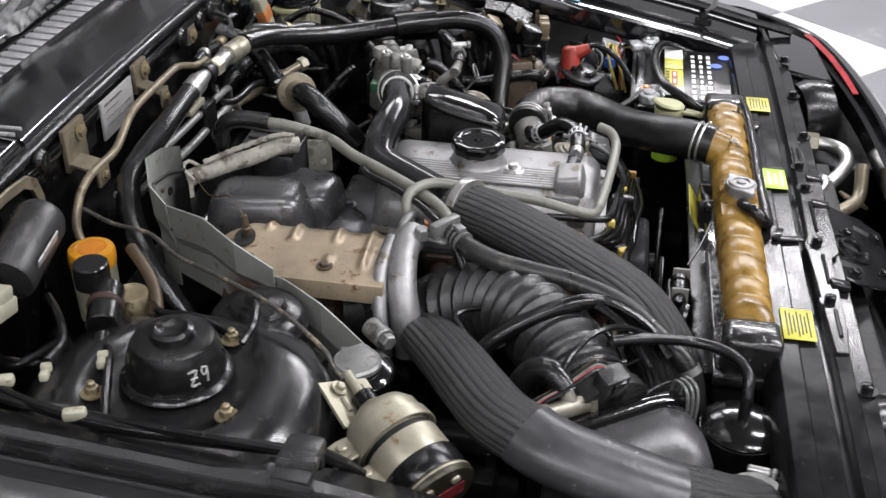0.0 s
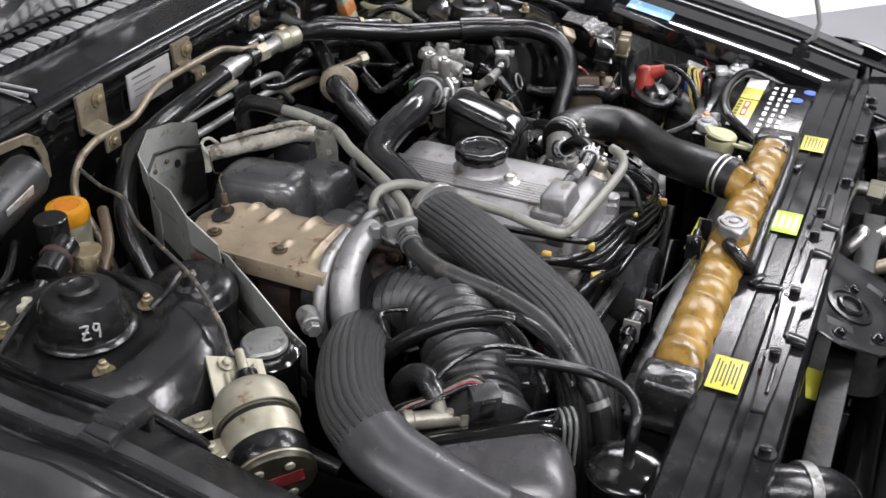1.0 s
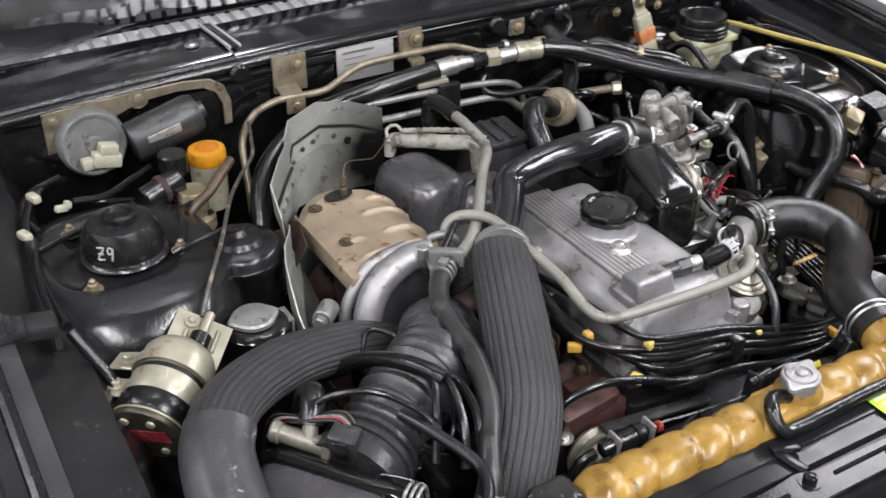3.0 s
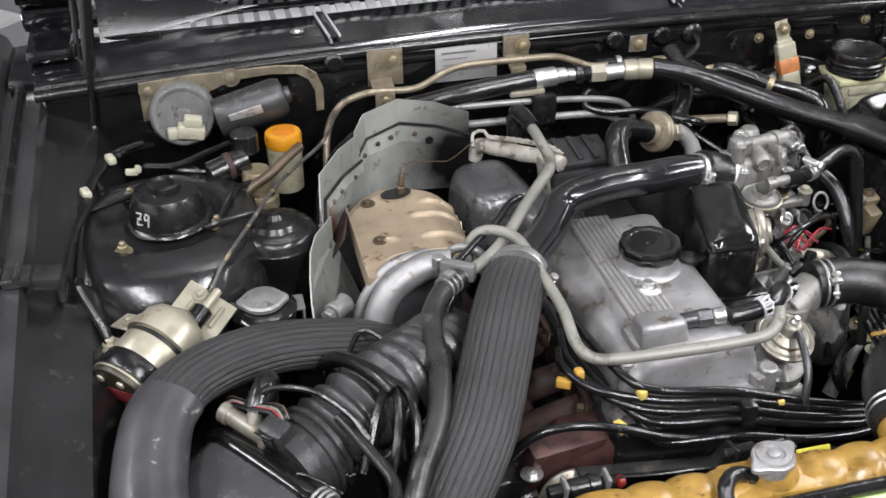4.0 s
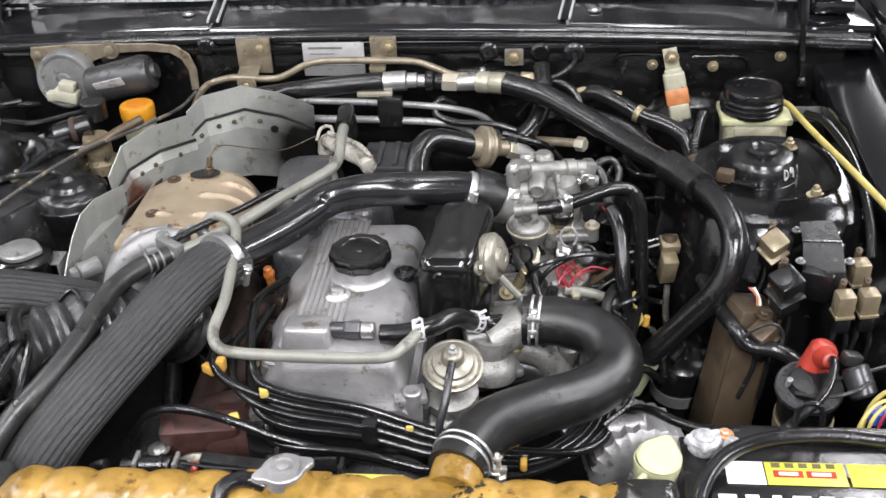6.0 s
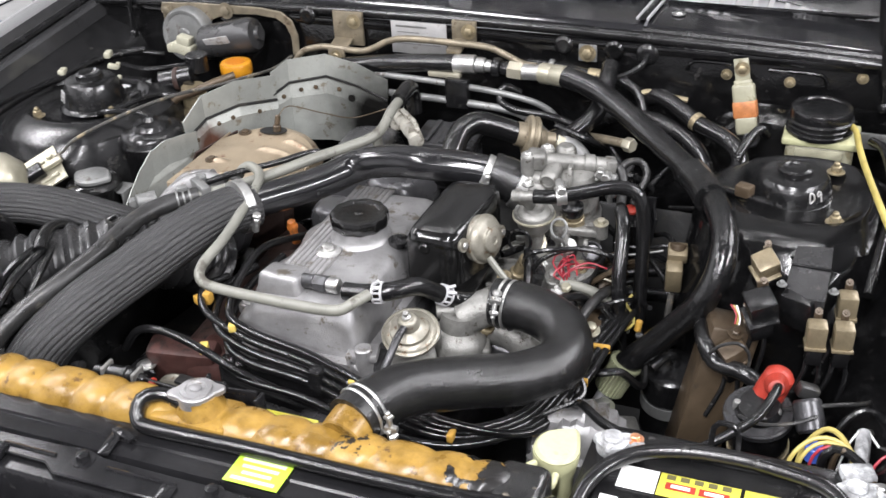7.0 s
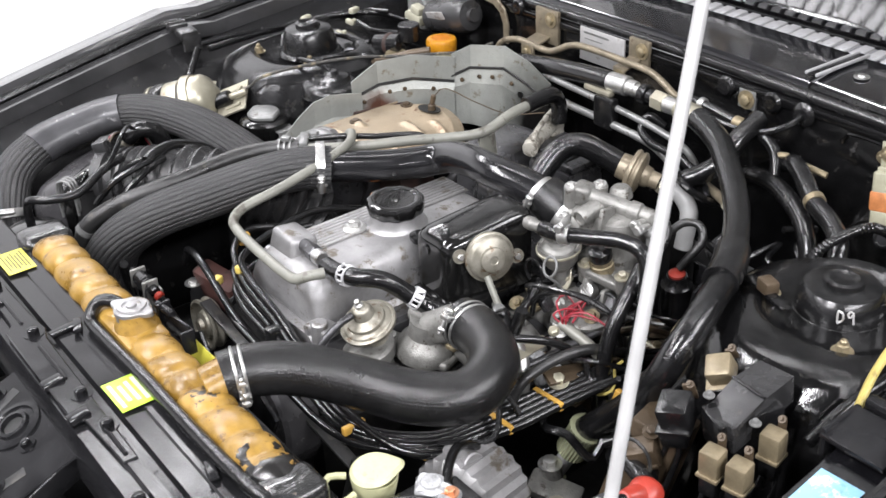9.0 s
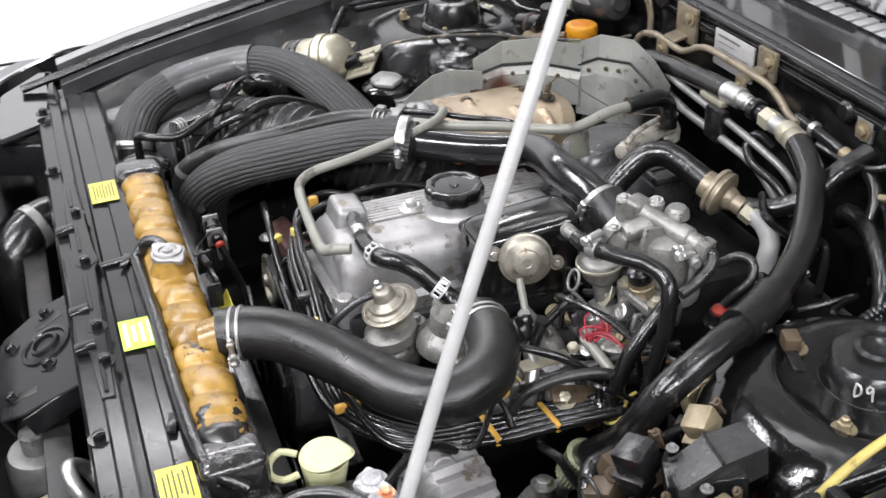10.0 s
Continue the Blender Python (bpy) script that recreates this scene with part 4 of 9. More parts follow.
def valve_cover():
    """Cast lid: stepped sides with shallow bulges, a ridged band along the top, filler neck and cable housing."""
    prof = [(-0.088, 0.745), (-0.088, 0.762), (-0.080, 0.766), (-0.078, 0.790), (-0.070, 0.803), (-0.062, 0.8075), (-0.056, 0.813), (-0.052, 0.821), (-0.046, 0.8245), (0.052, 0.8265), (0.062, 0.823), (0.068, 0.815), (0.074, 0.798), (0.077, 0.770), (0.084, 0.764), (0.084, 0.745)]
    rings = []
    stops = [(VY0, 0.97, -0.020), (VY0 + 0.003, 0.99, -0.011), (VY0 + 0.009, 1.0, -0.005), (VY0 + 0.020, 1.0, -0.001)]
    stops += [(0.26 + 0.01 * i, 1.0, 0.0) for i in range(24)] + [(0.497, 0.99, -0.001), (0.504, 0.97, -0.005), (0.510, 0.94, -0.013), (0.513, 0.92, -0.026)]
    for y, k, dz in stops:
        bulge = 0.007 * max(0.0, math.cos((y - 0.33) / 0.085 * 2 * math.pi)) ** 0.7 if 0.26 < y < 0.49 else 0.0
        rings.append([(VX + x * k - (bulge if x < -0.06 and 0.765 < z < 0.81 else 0), y, z + (dz if z > 0.785 else 0)) for x, z in prof])
    ob = part("valve_cover", loft(rings), CAST, engine, "bare cast alloy valve cover")
    # bed in a darker grey than the ridges standing on it
    part("groove_bed", box((VX - 0.021, 0.394, 0.8262), (0.053, 0.222, 0.0012), 0.0004), DARK_BED, ob, "darker bed between the ridges")
    for i in range(8):
        part("ridge", box((VX - 0.0435 + i * 0.0064, 0.394, 0.8269), (0.0046, 0.221, 0.0016), 0.0007), CAST, ob)
    part("cable_housing", join(box((-0.011, 0.2655, 0.829), (0.056, 0.040, 0.030), 0.006, (-8, 0, 0), taper=0.86, segs=3), box((-0.011, 0.272, 0.815), (0.066, 0.044, 0.014), 0.005)), CAST, ob, "raised cast cable housing")
    fit_ = part("hose_union", join(rod((0.012, 0.266, 0.834), (0.030, 0.264, 0.836), 0.0085, seg=18), rod((0.029, 0.264, 0.836), (0.046, 0.262, 0.837), 0.0098, seg=6)), CAST_DARK, ob, "dark hexagon hose union")
    part("ferrule", rod((0.046, 0.262, 0.837), (0.060, 0.261, 0.8375), 0.0090, seg=18), STEEL, fit_, "bright ferrule")
    part("bolt", join(lathe([(0.0145, 0), (0.0145, 0.002), (0.0125, 0.003), (0.010, 0.0055)], (0.007, 0.34, 0.826), (0, 0, 1), 24), lathe([(0.007, 0.004), (0.007, 0.0105), (0.005, 0.0115), (0, 0.0115)], (0.007, 0.34, 0.826), (0, 0, 1), 6)), STEEL, ob, "plated cover bolt")
    for x, y, z in ((VX - 0.066, 0.252, 0.803), (0.064, 0.240, 0.806), (VX - 0.084, 0.37, 0.766), (VX - 0.084, 0.45, 0.766)):
        part("bolt", hexbolt((x, y, z), (0, 0, 1), 0.006, 0.007), STEEL, ob)
    part("pad", box((VX - 0.066, 0.252, 0.796), (0.026, 0.022, 0.014), 0.004), CAST, ob)
    part("filler_neck", lathe([(0.042, -0.001), (0.037, 0.003), (0.0335, 0.008), (0.032, 0.022)], (0.027, 0.388, 0.824), (0, 0, 1), 36), CAST, ob)
    cap_line = [(0.024, 0), (0.031, 0.001), (0.0335, 0.003), (0.0350, 0.006), (0.0350, 0.015), (0.0335, 0.018), (0.030, 0.0192), (0.025, 0.0188), (0.023, 0.017), (0.006, 0.0172), (0.005, 0.019), (0, 0.019)]
    part("oil_cap", lathe(cap_line, (0.027, 0.388, 0.840), (0, 0, 1), 88, 11, 0.022), GLOSS_PLASTIC, engine, "black scalloped oil filler cap")
    # front face below the lid with its ribbed right-hand end
    face = part("front_cover", loft([[(VX + x * k, y, z) for x, z in ((-0.090, 0.700), (-0.092, 0.755), (-0.086, 0.764), (0.078, 0.768), (0.086, 0.760), (0.088, 0.700))] for y, k in ((0.250, 1.0), (0.226, 1.0), (0.219, 0.985), (0.216, 0.95))]), CAST, engine, "smooth cast front cover of the head")
    for i in range(4):
        part("rib", box((0.086 + 0.007 * i, 0.226 + 0.004 * i, 0.748), (0.0034, 0.022, 0.066 - 0.006 * i), 0.0012, (0, -6, 12)), CAST, face)
    part("lug", join(box((0.098, 0.232, 0.776), (0.032, 0.026, 0.010), 0.003, (0, 0, 14)), rod((0.100, 0.226, 0.748), (0.100, 0.226, 0.788), 0.010)), CAST, face, "cast corner lug")
    return ob


valve_cover()
part("cylinder_head", join(box((VX, 0.40, 0.705), (0.19, 0.36, 0.085), 0.008), box((VX + 0.02, 0.232, 0.70), (0.16, 0.03, 0.10), 0.01), box((0.09, 0.245, 0.735), (0.05, 0.04, 0.06), 0.008)), CAST_DARK, engine, "grimy cylinder head")
part("engine_block", join(box((VX, 0.42, 0.52), (0.24, 0.46, 0.30), 0.02), box((VX, 0.20, 0.56), (0.20, 0.05, 0.20), 0.02)), DARK, engine, "grimy iron engine block")
part("timing_cover", box((VX, 0.215, 0.66), (0.19, 0.03, 0.18), 0.012), PLASTIC, engine, "black timing cover")
part("bell_cover", join(box((0.02, 0.70, 0.62), (0.26, 0.14, 0.20), 0.03)), DARK, engine)

# grey casting at the back corner with fibre-lagged pipe and flat cover
plenum = thing("exhaust_casting", "dull grey casting with white lagged pipe on its top", "engine casting", (-0.05, 0.63, 0.6))
rings = []
for k, z in ((1.0, 0.60), (1.0, 0.735), (0.98, 0.746), (0.92, 0.752), (0.80, 0.755)):
    ring = []
    for a in [2 * math.pi * i / 60 for i in range(60)]:
        ca, sa = math.cos(a), math.sin(a)
        lobe = 1 + 0.05 * math.cos(6 * a) if z > 0.7 else 1.0
        ring.append((-0.046 + k * lobe * 0.062 * math.copysign(abs(ca) ** 0.55, ca), 0.632 + k * 0.108 * math.copysign(abs(sa) ** 0.6, sa), z))
    rings.append(ring)
part("casing", loft(rings), CAST_SMOOTH, plenum)
part("casing_rim", tube([(-0.046 + 0.064 * math.copysign(abs(math.cos(a)) ** 0.55, math.cos(a)), 0.632 + 0.110 * math.copysign(abs(math.sin(a)) ** 0.6, math.sin(a)), 0.740) for a in [2 * math.pi * k / 40 for k in range(41)]], 0.006, 8, 0.01, straight=True), CAST_SMOOTH, plenum)
for cx, cy, hx, hy, top, yaw in ((-0.086, 0.652, 0.046, 0.062, 0.820, 8), (-0.018, 0.610, 0.045, 0.046, 0.800, -6), (-0.088, 0.535, 0.028, 0.030, 0.778, 0)):
    rings = []
    for k, dz in ((1.10, -0.075), (1.06, -0.040), (1.0, -0.022), (0.93, -0.010), (0.80, -0.0035), (0.60, -0.0008), (0.30, 0.0)):
        ring = []
        for a in [2 * math.pi * n / 48 for n in range(48)]:
            ca, sa = math.cos(a), math.sin(a)
            p = Matrix.Rotation(radians(yaw), 3, "Z") @ Vector((k * hx * math.copysign(abs(ca) ** 0.62, ca), k * hy * math.copysign(abs(sa) ** 0.62, sa), 0))
            ring.append((cx + p.x, cy + p.y, top + dz))
        rings.append(ring)
    part("bulge", loft(rings), CAST_SMOOTH, plenum, "smooth rounded bulge of the casting")
for x, y in ((-0.098, 0.572), (0.006, 0.560), (0.016, 0.668)):
    part("bolt", hexbolt((x, y, 0.752), (0, 0, 1), 0.007, 0.007), CAST_SMOOTH, plenum)
part("lagged_pipe", tube([(-0.083, 0.752, 0.795), (-0.079, 0.748, 0.815), (-0.062, 0.722, 0.824), (-0.032, 0.678, 0.832), (-0.008, 0.642, 0.840), (0.003, 0.625, 0.838)], 0.0108, 14, 0.004, shape=lambda s, t, a: 1 + 0.03 * math.sin(s * 500 + 2 * a) + 0.04 * math.sin(5 * a + s * 120)), LAGGING, plenum, "white fibre-lagged pipe")
part("loose_strand", tube([(-0.07, 0.728, 0.838), (-0.04, 0.69, 0.848), (-0.01, 0.65, 0.855), (0.004, 0.63, 0.85)], 0.0036, 8, 0.004, shape=lambda s, t, a: 1 + 0.2 * math.sin(s * 900 + a)), LAGGING, plenum, "frayed white lagging")
part("tie", tube([(-0.09, 0.735, 0.822), (-0.085, 0.75, 0.835), (-0.07, 0.748, 0.838), (-0.065, 0.73, 0.826)], 0.0025, 8), LAGGING, plenum)
part("flat_cover", join(box((0.035, 0.665, 0.832), (0.09, 0.07, 0.010), 0.004, (4, 0, 0)), *[box((0.012 + 0.022 * i, 0.665, 0.8385), (0.008, 0.06, 0.004), 0.0015, (4, 0, 0)) for i in range(3)], box((0.035, 0.66, 0.795), (0.085, 0.065, 0.06), 0.01)), CAST_DARK, plenum, "flat ribbed alloy cover plate")


# ---- black cover box with vacuum can ----
cover = thing("breather_box", "gloss black sheet metal cover box beside the valve cover", "engine cover", (0.135, 0.42, 0.77))
out = []
for hx, hy, z in ((0.034, 0.058, 0.775), (0.034, 0.058, 0.845), (0.033, 0.057, 0.854), (0.030, 0.054, 0.860), (0.024, 0.048, 0.8635), (0.014, 0.034, 0.8655), (0.004, 0.012, 0.866)):
    ring = []
    for k in range(40):
        a = 2 * math.pi * k / 40
        ca, sa = math.cos(a), math.sin(a)
        d = (abs(ca) ** 7 + abs(sa) ** 7) ** (-1 / 7)
        x, y = hx * ca * d, hy * sa * d
        lift = 0.010 * (y / 0.058) if z > 0.8 else 0
        ring.append((0.134 + x + 0.010 * (y / 0.058), 0.424 + y, z + lift))
    out.append(ring)
part("shell", loft(out), GLOSS_PLASTIC, cover, "gloss black box shell")
part("lip", box((0.134, 0.424, 0.777), (0.078, 0.126, 0.004), 0.0015), GLOSS_PLASTIC, cover)
part("dimple", lathe([(0.007, 0), (0.005, 0.0015), (0, 0.001)], (0.118, 0.3655, 0.835), (0, -1, 0), 16), GLOSS_PLASTIC, cover)
part("tab", join(lathe([(0.011, -0.004), (0.0125, 0), (0.0125, 0.004), (0.006, 0.006), (0.005, 0.008), (0, 0.008)], (0.077, 0.386, 0.826), (0, 0, 1), 24), box((0.092, 0.387, 0.8255), (0.026, 0.014, 0.006), 0.002)), PLASTIC, cover, "rubber mounted fixing tab")
VD = Vector((0.93, -0.30, 0.18)).normalized()
VC = Vector((0.173, 0.413, 0.832))
can = part("vacuum_can", lathe([(0.0224, -0.0152), (0.0271, -0.0114), (0.0284, -0.0038), (0.0284, 0.0000), (0.0297, 0.0009), (0.0297, 0.0038), (0.0275, 0.0047), (0.0258, 0.0090), (0.0232, 0.0114), (0.0163, 0.0123), (0.0151, 0.0133), (0.0146, 0.0166), (0.0133, 0.0176), (0.0052, 0.0179), (0.0043, 0.0169), (0.0000, 0.0169)], VC, VD, 40), TARNISHED, cover, "plated round vacuum can")
va = VD.cross(Vector((0, 0, 1))).normalized()
vb = va.cross(VD)
for k in (-1, 1):
    p = VC + va * 0.034 * k + vb * 0.007 * k
    ear = part("ear", lathe([(0.0085, -0.002), (0.0085, 0.001), (0, 0.001)], p, VD, 16), TARNISHED, can)
    part("screw", hexbolt(p + VD * 0.001, VD, 0.0042, 0.003, False), STEEL, ear)
part("print_line", box((0.0985, 0.408, 0.806), (0.0006, 0.022, 0.003), 0), PAPER, cover)


# ---- vacuum diaphragm at the front of the head ----
egr = thing("egr_valve", "plated mushroom-shaped vacuum valve with a thin pipe", "engine valve", (0.14, 0.262, 0.76))
part("body", lathe([(0.014, -0.05), (0.014, -0.02), (0.026, -0.017), (0.0310, -0.012), (0.0325, -0.010), (0.0325, -0.0065), (0.0300, -0.0050), (0.0285, -0.0055), (0.0265, -0.0030), (0.0225, -0.0020), (0.0215, 0.0015), (0.0150, 0.0045), (0.0125, 0.0065), (0.0115, 0.0160), (0.0095, 0.0190), (0.0070, 0.0200), (0, 0.0200)], (0.14, 0.263, 0.797), (0.05, -0.35, 0.93), 36), TARNISHED, egr, "plated diaphragm housing")
part("nipple", lathe([(0.005, 0), (0.005, 0.004), (0.003, 0.006), (0.003, 0.010), (0, 0.010)], (0.141, 0.2558, 0.8155), (0.05, -0.35, 0.93), 14), STEEL, egr)
part("vacuum_pipe", tube([(0.141, 0.246, 0.809), (0.139, 0.229, 0.803), (0.136, 0.208, 0.787), (0.130, 0.196, 0.765), (0.128, 0.19, 0.74)], 0.0044, 10), CAST_DARK, egr)

# thermostat housing
thermo = thing("thermostat_housing", "cast alloy thermostat housing feeding the radiator hose", "engine part", (0.17, 0.33, 0.74))
part("body", join(lathe([(0.034, 0), (0.034, 0.012), (0.030, 0.020), (0.022, 0.026), (0.0215, 0.046), (0, 0.047)], (0.172, 0.318, 0.742), (0.1, 0.1, 1), 32), rod((0.176, 0.325, 0.778), (0.215, 0.34, 0.795), 0.0215, seg=24), rod((0.150, 0.318, 0.786), (0.176, 0.326, 0.788), 0.0095, seg=16)), CAST_GRIMY, thermo)
part("base_flange", join(box((0.160, 0.312, 0.742), (0.105, 0.036, 0.012), 0.005, (0, 0, 22), segs=3), box((0.125, 0.262, 0.722), (0.070, 0.060, 0.030), 0.010, (0, 0, 10), segs=3), lathe([(0.030, 0), (0.030, 0.012), (0.025, 0.016), (0, 0.017)], (0.136, 0.268, 0.745), (0, -0.2, 1), 28)), CAST_GRIMY, thermo, "bolted cast base flange")
# black slab standing for the shade below the flange
part("gasket_shadow", box((0.160, 0.312, 0.733), (0.108, 0.039, 0.005), 0.002, (0, 0, 22)), DARK, thermo)
for x, y in ((0.122, 0.300), (0.196, 0.322)):
    part("bolt", hexbolt((x, y, 0.748), (0, 0, 1), 0.0065, 0.008), STEEL, thermo)


# ---- throttle body ----
def throttle():
    t = thing("throttle_assembly", "grey cast alloy throttle body with dashpot and injector housing", "throttle", (0.235, 0.51, 0.70))
    boot = part("intake_boot", lathe([(0.0245, 0), (0.0262, 0.004), (0.0262, 0.012), (0.0275, 0.018), (0.0275, 0.034), (0.029, 0.040), (0.029, 0.050)], (0.146, 0.520, 0.865), (0.86, 0.16, -0.42), 30), WOVEN_SHINY, t, "short black rubber intake boot")
    part("boot_band", lathe([(0.0285, 0.036), (0.0305, 0.037), (0.0305, 0.050), (0.0285, 0.051)], (0.146, 0.520, 0.865), (0.86, 0.16, -0.42), 30), STEEL, boot, "steel band round the boot")
    drum = lathe([(0.036, -0.045), (0.0365, -0.030), (0.033, -0.022), (0.0325, 0.0), (0.0305, 0.018), (0.0275, 0.026), (0.020, 0.030), (0, 0.031)], (0.246, 0.545, 0.842), (0.02, -0.06, 1), 40)
    part("body_casting", join(drum, box((0.214, 0.535, 0.850), (0.046, 0.048, 0.044), 0.012, (0, 10, 16), segs=3), box((0.236, 0.528, 0.798), (0.042, 0.044, 0.050), 0.008, (0, 0, 12), segs=3), box((0.270, 0.530, 0.792), (0.030, 0.036, 0.042), 0.007, (0, 6, 20), segs=3), rod((0.186, 0.530, 0.848), (0.215, 0.535, 0.842), 0.030, seg=26)), CAST_GRIMY, t, "main throttle casting")
    part("web", join(box((0.246, 0.535, 0.868), (0.006, 0.052, 0.026), 0.002, (-14, 0, 12)), box((0.262, 0.548, 0.862), (0.034, 0.007, 0.026), 0.003, (0, 0, 18))), CAST_GRIMY, t, "stiffening web")
    part("cross_tube", join(rod((0.206, 0.530, 0.884), (0.284, 0.561, 0.8715), 0.0100, seg=24), lathe([(0.0122, 0), (0.0122, 0.012), (0.0102, 0.014)], (0.258, 0.5505, 0.8757), (0.92, 0.365, -0.147), 24), box((0.288, 0.5625, 0.871), (0.014, 0.020, 0.019), 0.003, (0, 8, 21))), CAST_GRIMY, t, "cast cross tube")
    part("knob", join(lathe([(0.0112, -0.046), (0.0115, -0.008), (0.0108, -0.003), (0.0090, 0.0), (0.0075, 0.0), (0.0070, -0.002), (0, -0.002)], (0.225, 0.503, 0.8685), (-0.02, -0.97, -0.16), 28), box((0.226, 0.532, 0.868), (0.022, 0.034, 0.020), 0.006, (8, 0, 2), segs=3)), CAST_GRIMY, t, "oblong screw boss")
    part("flange", join(box((0.204, 0.530, 0.884), (0.024, 0.026, 0.024), 0.006, (0, 8, 21), segs=3), rod((0.196, 0.518, 0.868), (0.196, 0.518, 0.894), 0.0085), rod((0.212, 0.548, 0.862), (0.212, 0.548, 0.892), 0.0095), lathe([(0.014, 0), (0.0125, 0.008), (0.009, 0.012), (0, 0.013)], (0.232, 0.562, 0.880), (0, 0, 1), 22)), CAST_GRIMY, t, "bolted cast flange")
    for x, y, z in ((0.196, 0.518, 0.894), (0.212, 0.548, 0.892), (0.266, 0.512, 0.850), (0.276, 0.545, 0.862), (0.200, 0.505, 0.862)):
        part("screw", hexbolt((x, y, z), (0, -0.15, 1), 0.0046, 0.004), STEEL, t)
    for k, (x, y, z) in enumerate(((0.283, 0.531, 0.873), (0.290, 0.529, 0.870))):
        part("fitting", join(rod((x - 0.004, y + 0.022, z - 0.004), (x, y + 0.004, z), 0.0046, seg=12), rod((x, y + 0.005, z), (x + 0.0004, y - 0.002, z), 0.0066, seg=6)), STEEL, t, "small bright hexagon fitting")
    part("dashpot", join(lathe([(0.010, -0.050), (0.011, -0.030), (0.0165, -0.024), (0.0205, -0.018), (0.0222, -0.008), (0.0250, -0.005), (0.0252, 0.0), (0.0238, 0.003), (0.0205, 0.001), (0.0190, 0.0035), (0.0130, 0.006), (0.0110, 0.010), (0, 0.011)], (0.215, 0.482, 0.837), (0, -0.12, 0.99), 36), rod((0.214, 0.474, 0.850), (0.207, 0.450, 0.874), 0.0062), lathe([(0.0075, -0.006), (0.0078, 0.004), (0.0062, 0.006), (0.0060, 0.026), (0.0068, 0.027), (0, 0.028)], (0.206, 0.448, 0.8755), (0.98, -0.06, 0.15), 18), box((0.205, 0.462, 0.864), (0.010, 0.024, 0.012), 0.003, (-38, 0, 14))), CAST_GRIMY, t, "round alloy dashpot with a bent spout")
    part("dashpot_rim", lathe([(0.0246, 0), (0.0262, 0.0008), (0.0262, 0.0032), (0.0246, 0.004)], (0.215, 0.482, 0.8325), (0, -0.12, 0.99), 36), ZINC, t)
    part("mount_flange", join(box((0.266, 0.503, 0.808), (0.060, 0.014, 0.012), 0.004, (0, 4, 10), segs=3), rod((0.292, 0.508, 0.800), (0.292, 0.507, 0.820), 0.0085), rod((0.242, 0.500, 0.796), (0.242, 0.499, 0.818), 0.0085), box((0.252, 0.497, 0.785), (0.008, 0.030, 0.044), 0.003, (-12, 0, 8)), box((0.276, 0.500, 0.780), (0.007, 0.028, 0.040), 0.003, (-12, 0, 8))), CAST_GRIMY, t, "bolted alloy flange with stiffening ribs")
    for x, y, z in ((0.292, 0.507, 0.820), (0.242, 0.499, 0.818)):
        part("bolt", hexbolt((x, y, z), (0, -0.1, 1), 0.0055, 0.006), ZINC, t)
    part("idle_screw", join(lathe([(0.009, -0.014), (0.0095, 0), (0.007, 0.001), (0.0065, -0.001), (0, -0.001)], (0.258, 0.484, 0.796), (0.1, -0.85, 0.5), 22), box((0.258, 0.4835, 0.7962), (0.010, 0.002, 0.002), 0.0005, (0, 30, 0))), STEEL, t, "slotted idle screw")
    part("vent_cup", lathe([(0.0120, -0.020), (0.0125, 0), (0.0105, 0.001), (0.0095, -0.008), (0, -0.009)], (0.286, 0.487, 0.792), (0.15, -0.7, 0.7), 24), CAST_DARK, t, "dark open casting mouth")
    part("lever", join(plate([(-0.006, -0.016), (0.004, -0.018), (0.008, 0.002), (0.003, 0.016), (-0.005, 0.014)], 0.0025, pose(0.222, 0.487, 0.790, 60, 0, 10), bevel=0.0006), rod((0.222, 0.484, 0.797), (0.222, 0.496, 0.792), 0.0045)), ZINC, t, "plated throttle lever")
    part("finger_ring", tube([(0.262 + 0.0092 * math.cos(a), 0.426 + 0.004 * math.sin(a), 0.853 + 0.0105 * math.sin(a)) for a in [0.25 * k for k in range(-4, 20)]] + [(0.266, 0.432, 0.832), (0.264, 0.444, 0.815), (0.262, 0.452, 0.80)], 0.0016, 8), GREY_METAL, t, "thin wire ring")
    part("stub", join(lathe([(0.014, 0), (0.014, 0.010), (0.0125, 0.011), (0.0125, 0.016)], (0.256, 0.512, 0.812), (0, -0.2, 0.98), 22)), BRASS, t, "brass-coloured sensor collar")
    part("stub_cap", lathe([(0.0125, 0), (0.0135, 0.003), (0.0135, 0.012), (0.010, 0.014), (0, 0.014)], (0.256, 0.509, 0.828), (0, -0.2, 0.98), 22), PLASTIC, t, "black sensor cap")
    part("linkage", join(box((0.288, 0.556, 0.848), (0.006, 0.030, 0.040), 0.002, (0, 0, 25)), rod((0.282, 0.548, 0.862), (0.300, 0.546, 0.862), 0.006), rod((0.282, 0.566, 0.858), (0.302, 0.562, 0.856), 0.0065), rod((0.286, 0.553, 0.842), (0.300, 0.550, 0.838), 0.005)), GREY_METAL, t, "throttle linkage")
    part("spring", tube([(0.275 + 0.007 * math.cos(i * 0.8), 0.565 + 0.0011 * i, 0.848 + 0.007 * math.sin(i * 0.8)) for i in range(24)], 0.001, 6), STEEL, t)
    part("side_pipe", tube([(0.288, 0.563, 0.871), (0.298, 0.566, 0.868), (0.306, 0.558, 0.858), (0.309, 0.540, 0.846), (0.312, 0.522, 0.840)], 0.0060, 12), MATT_RUBBER, t, "bent rubber water hose")
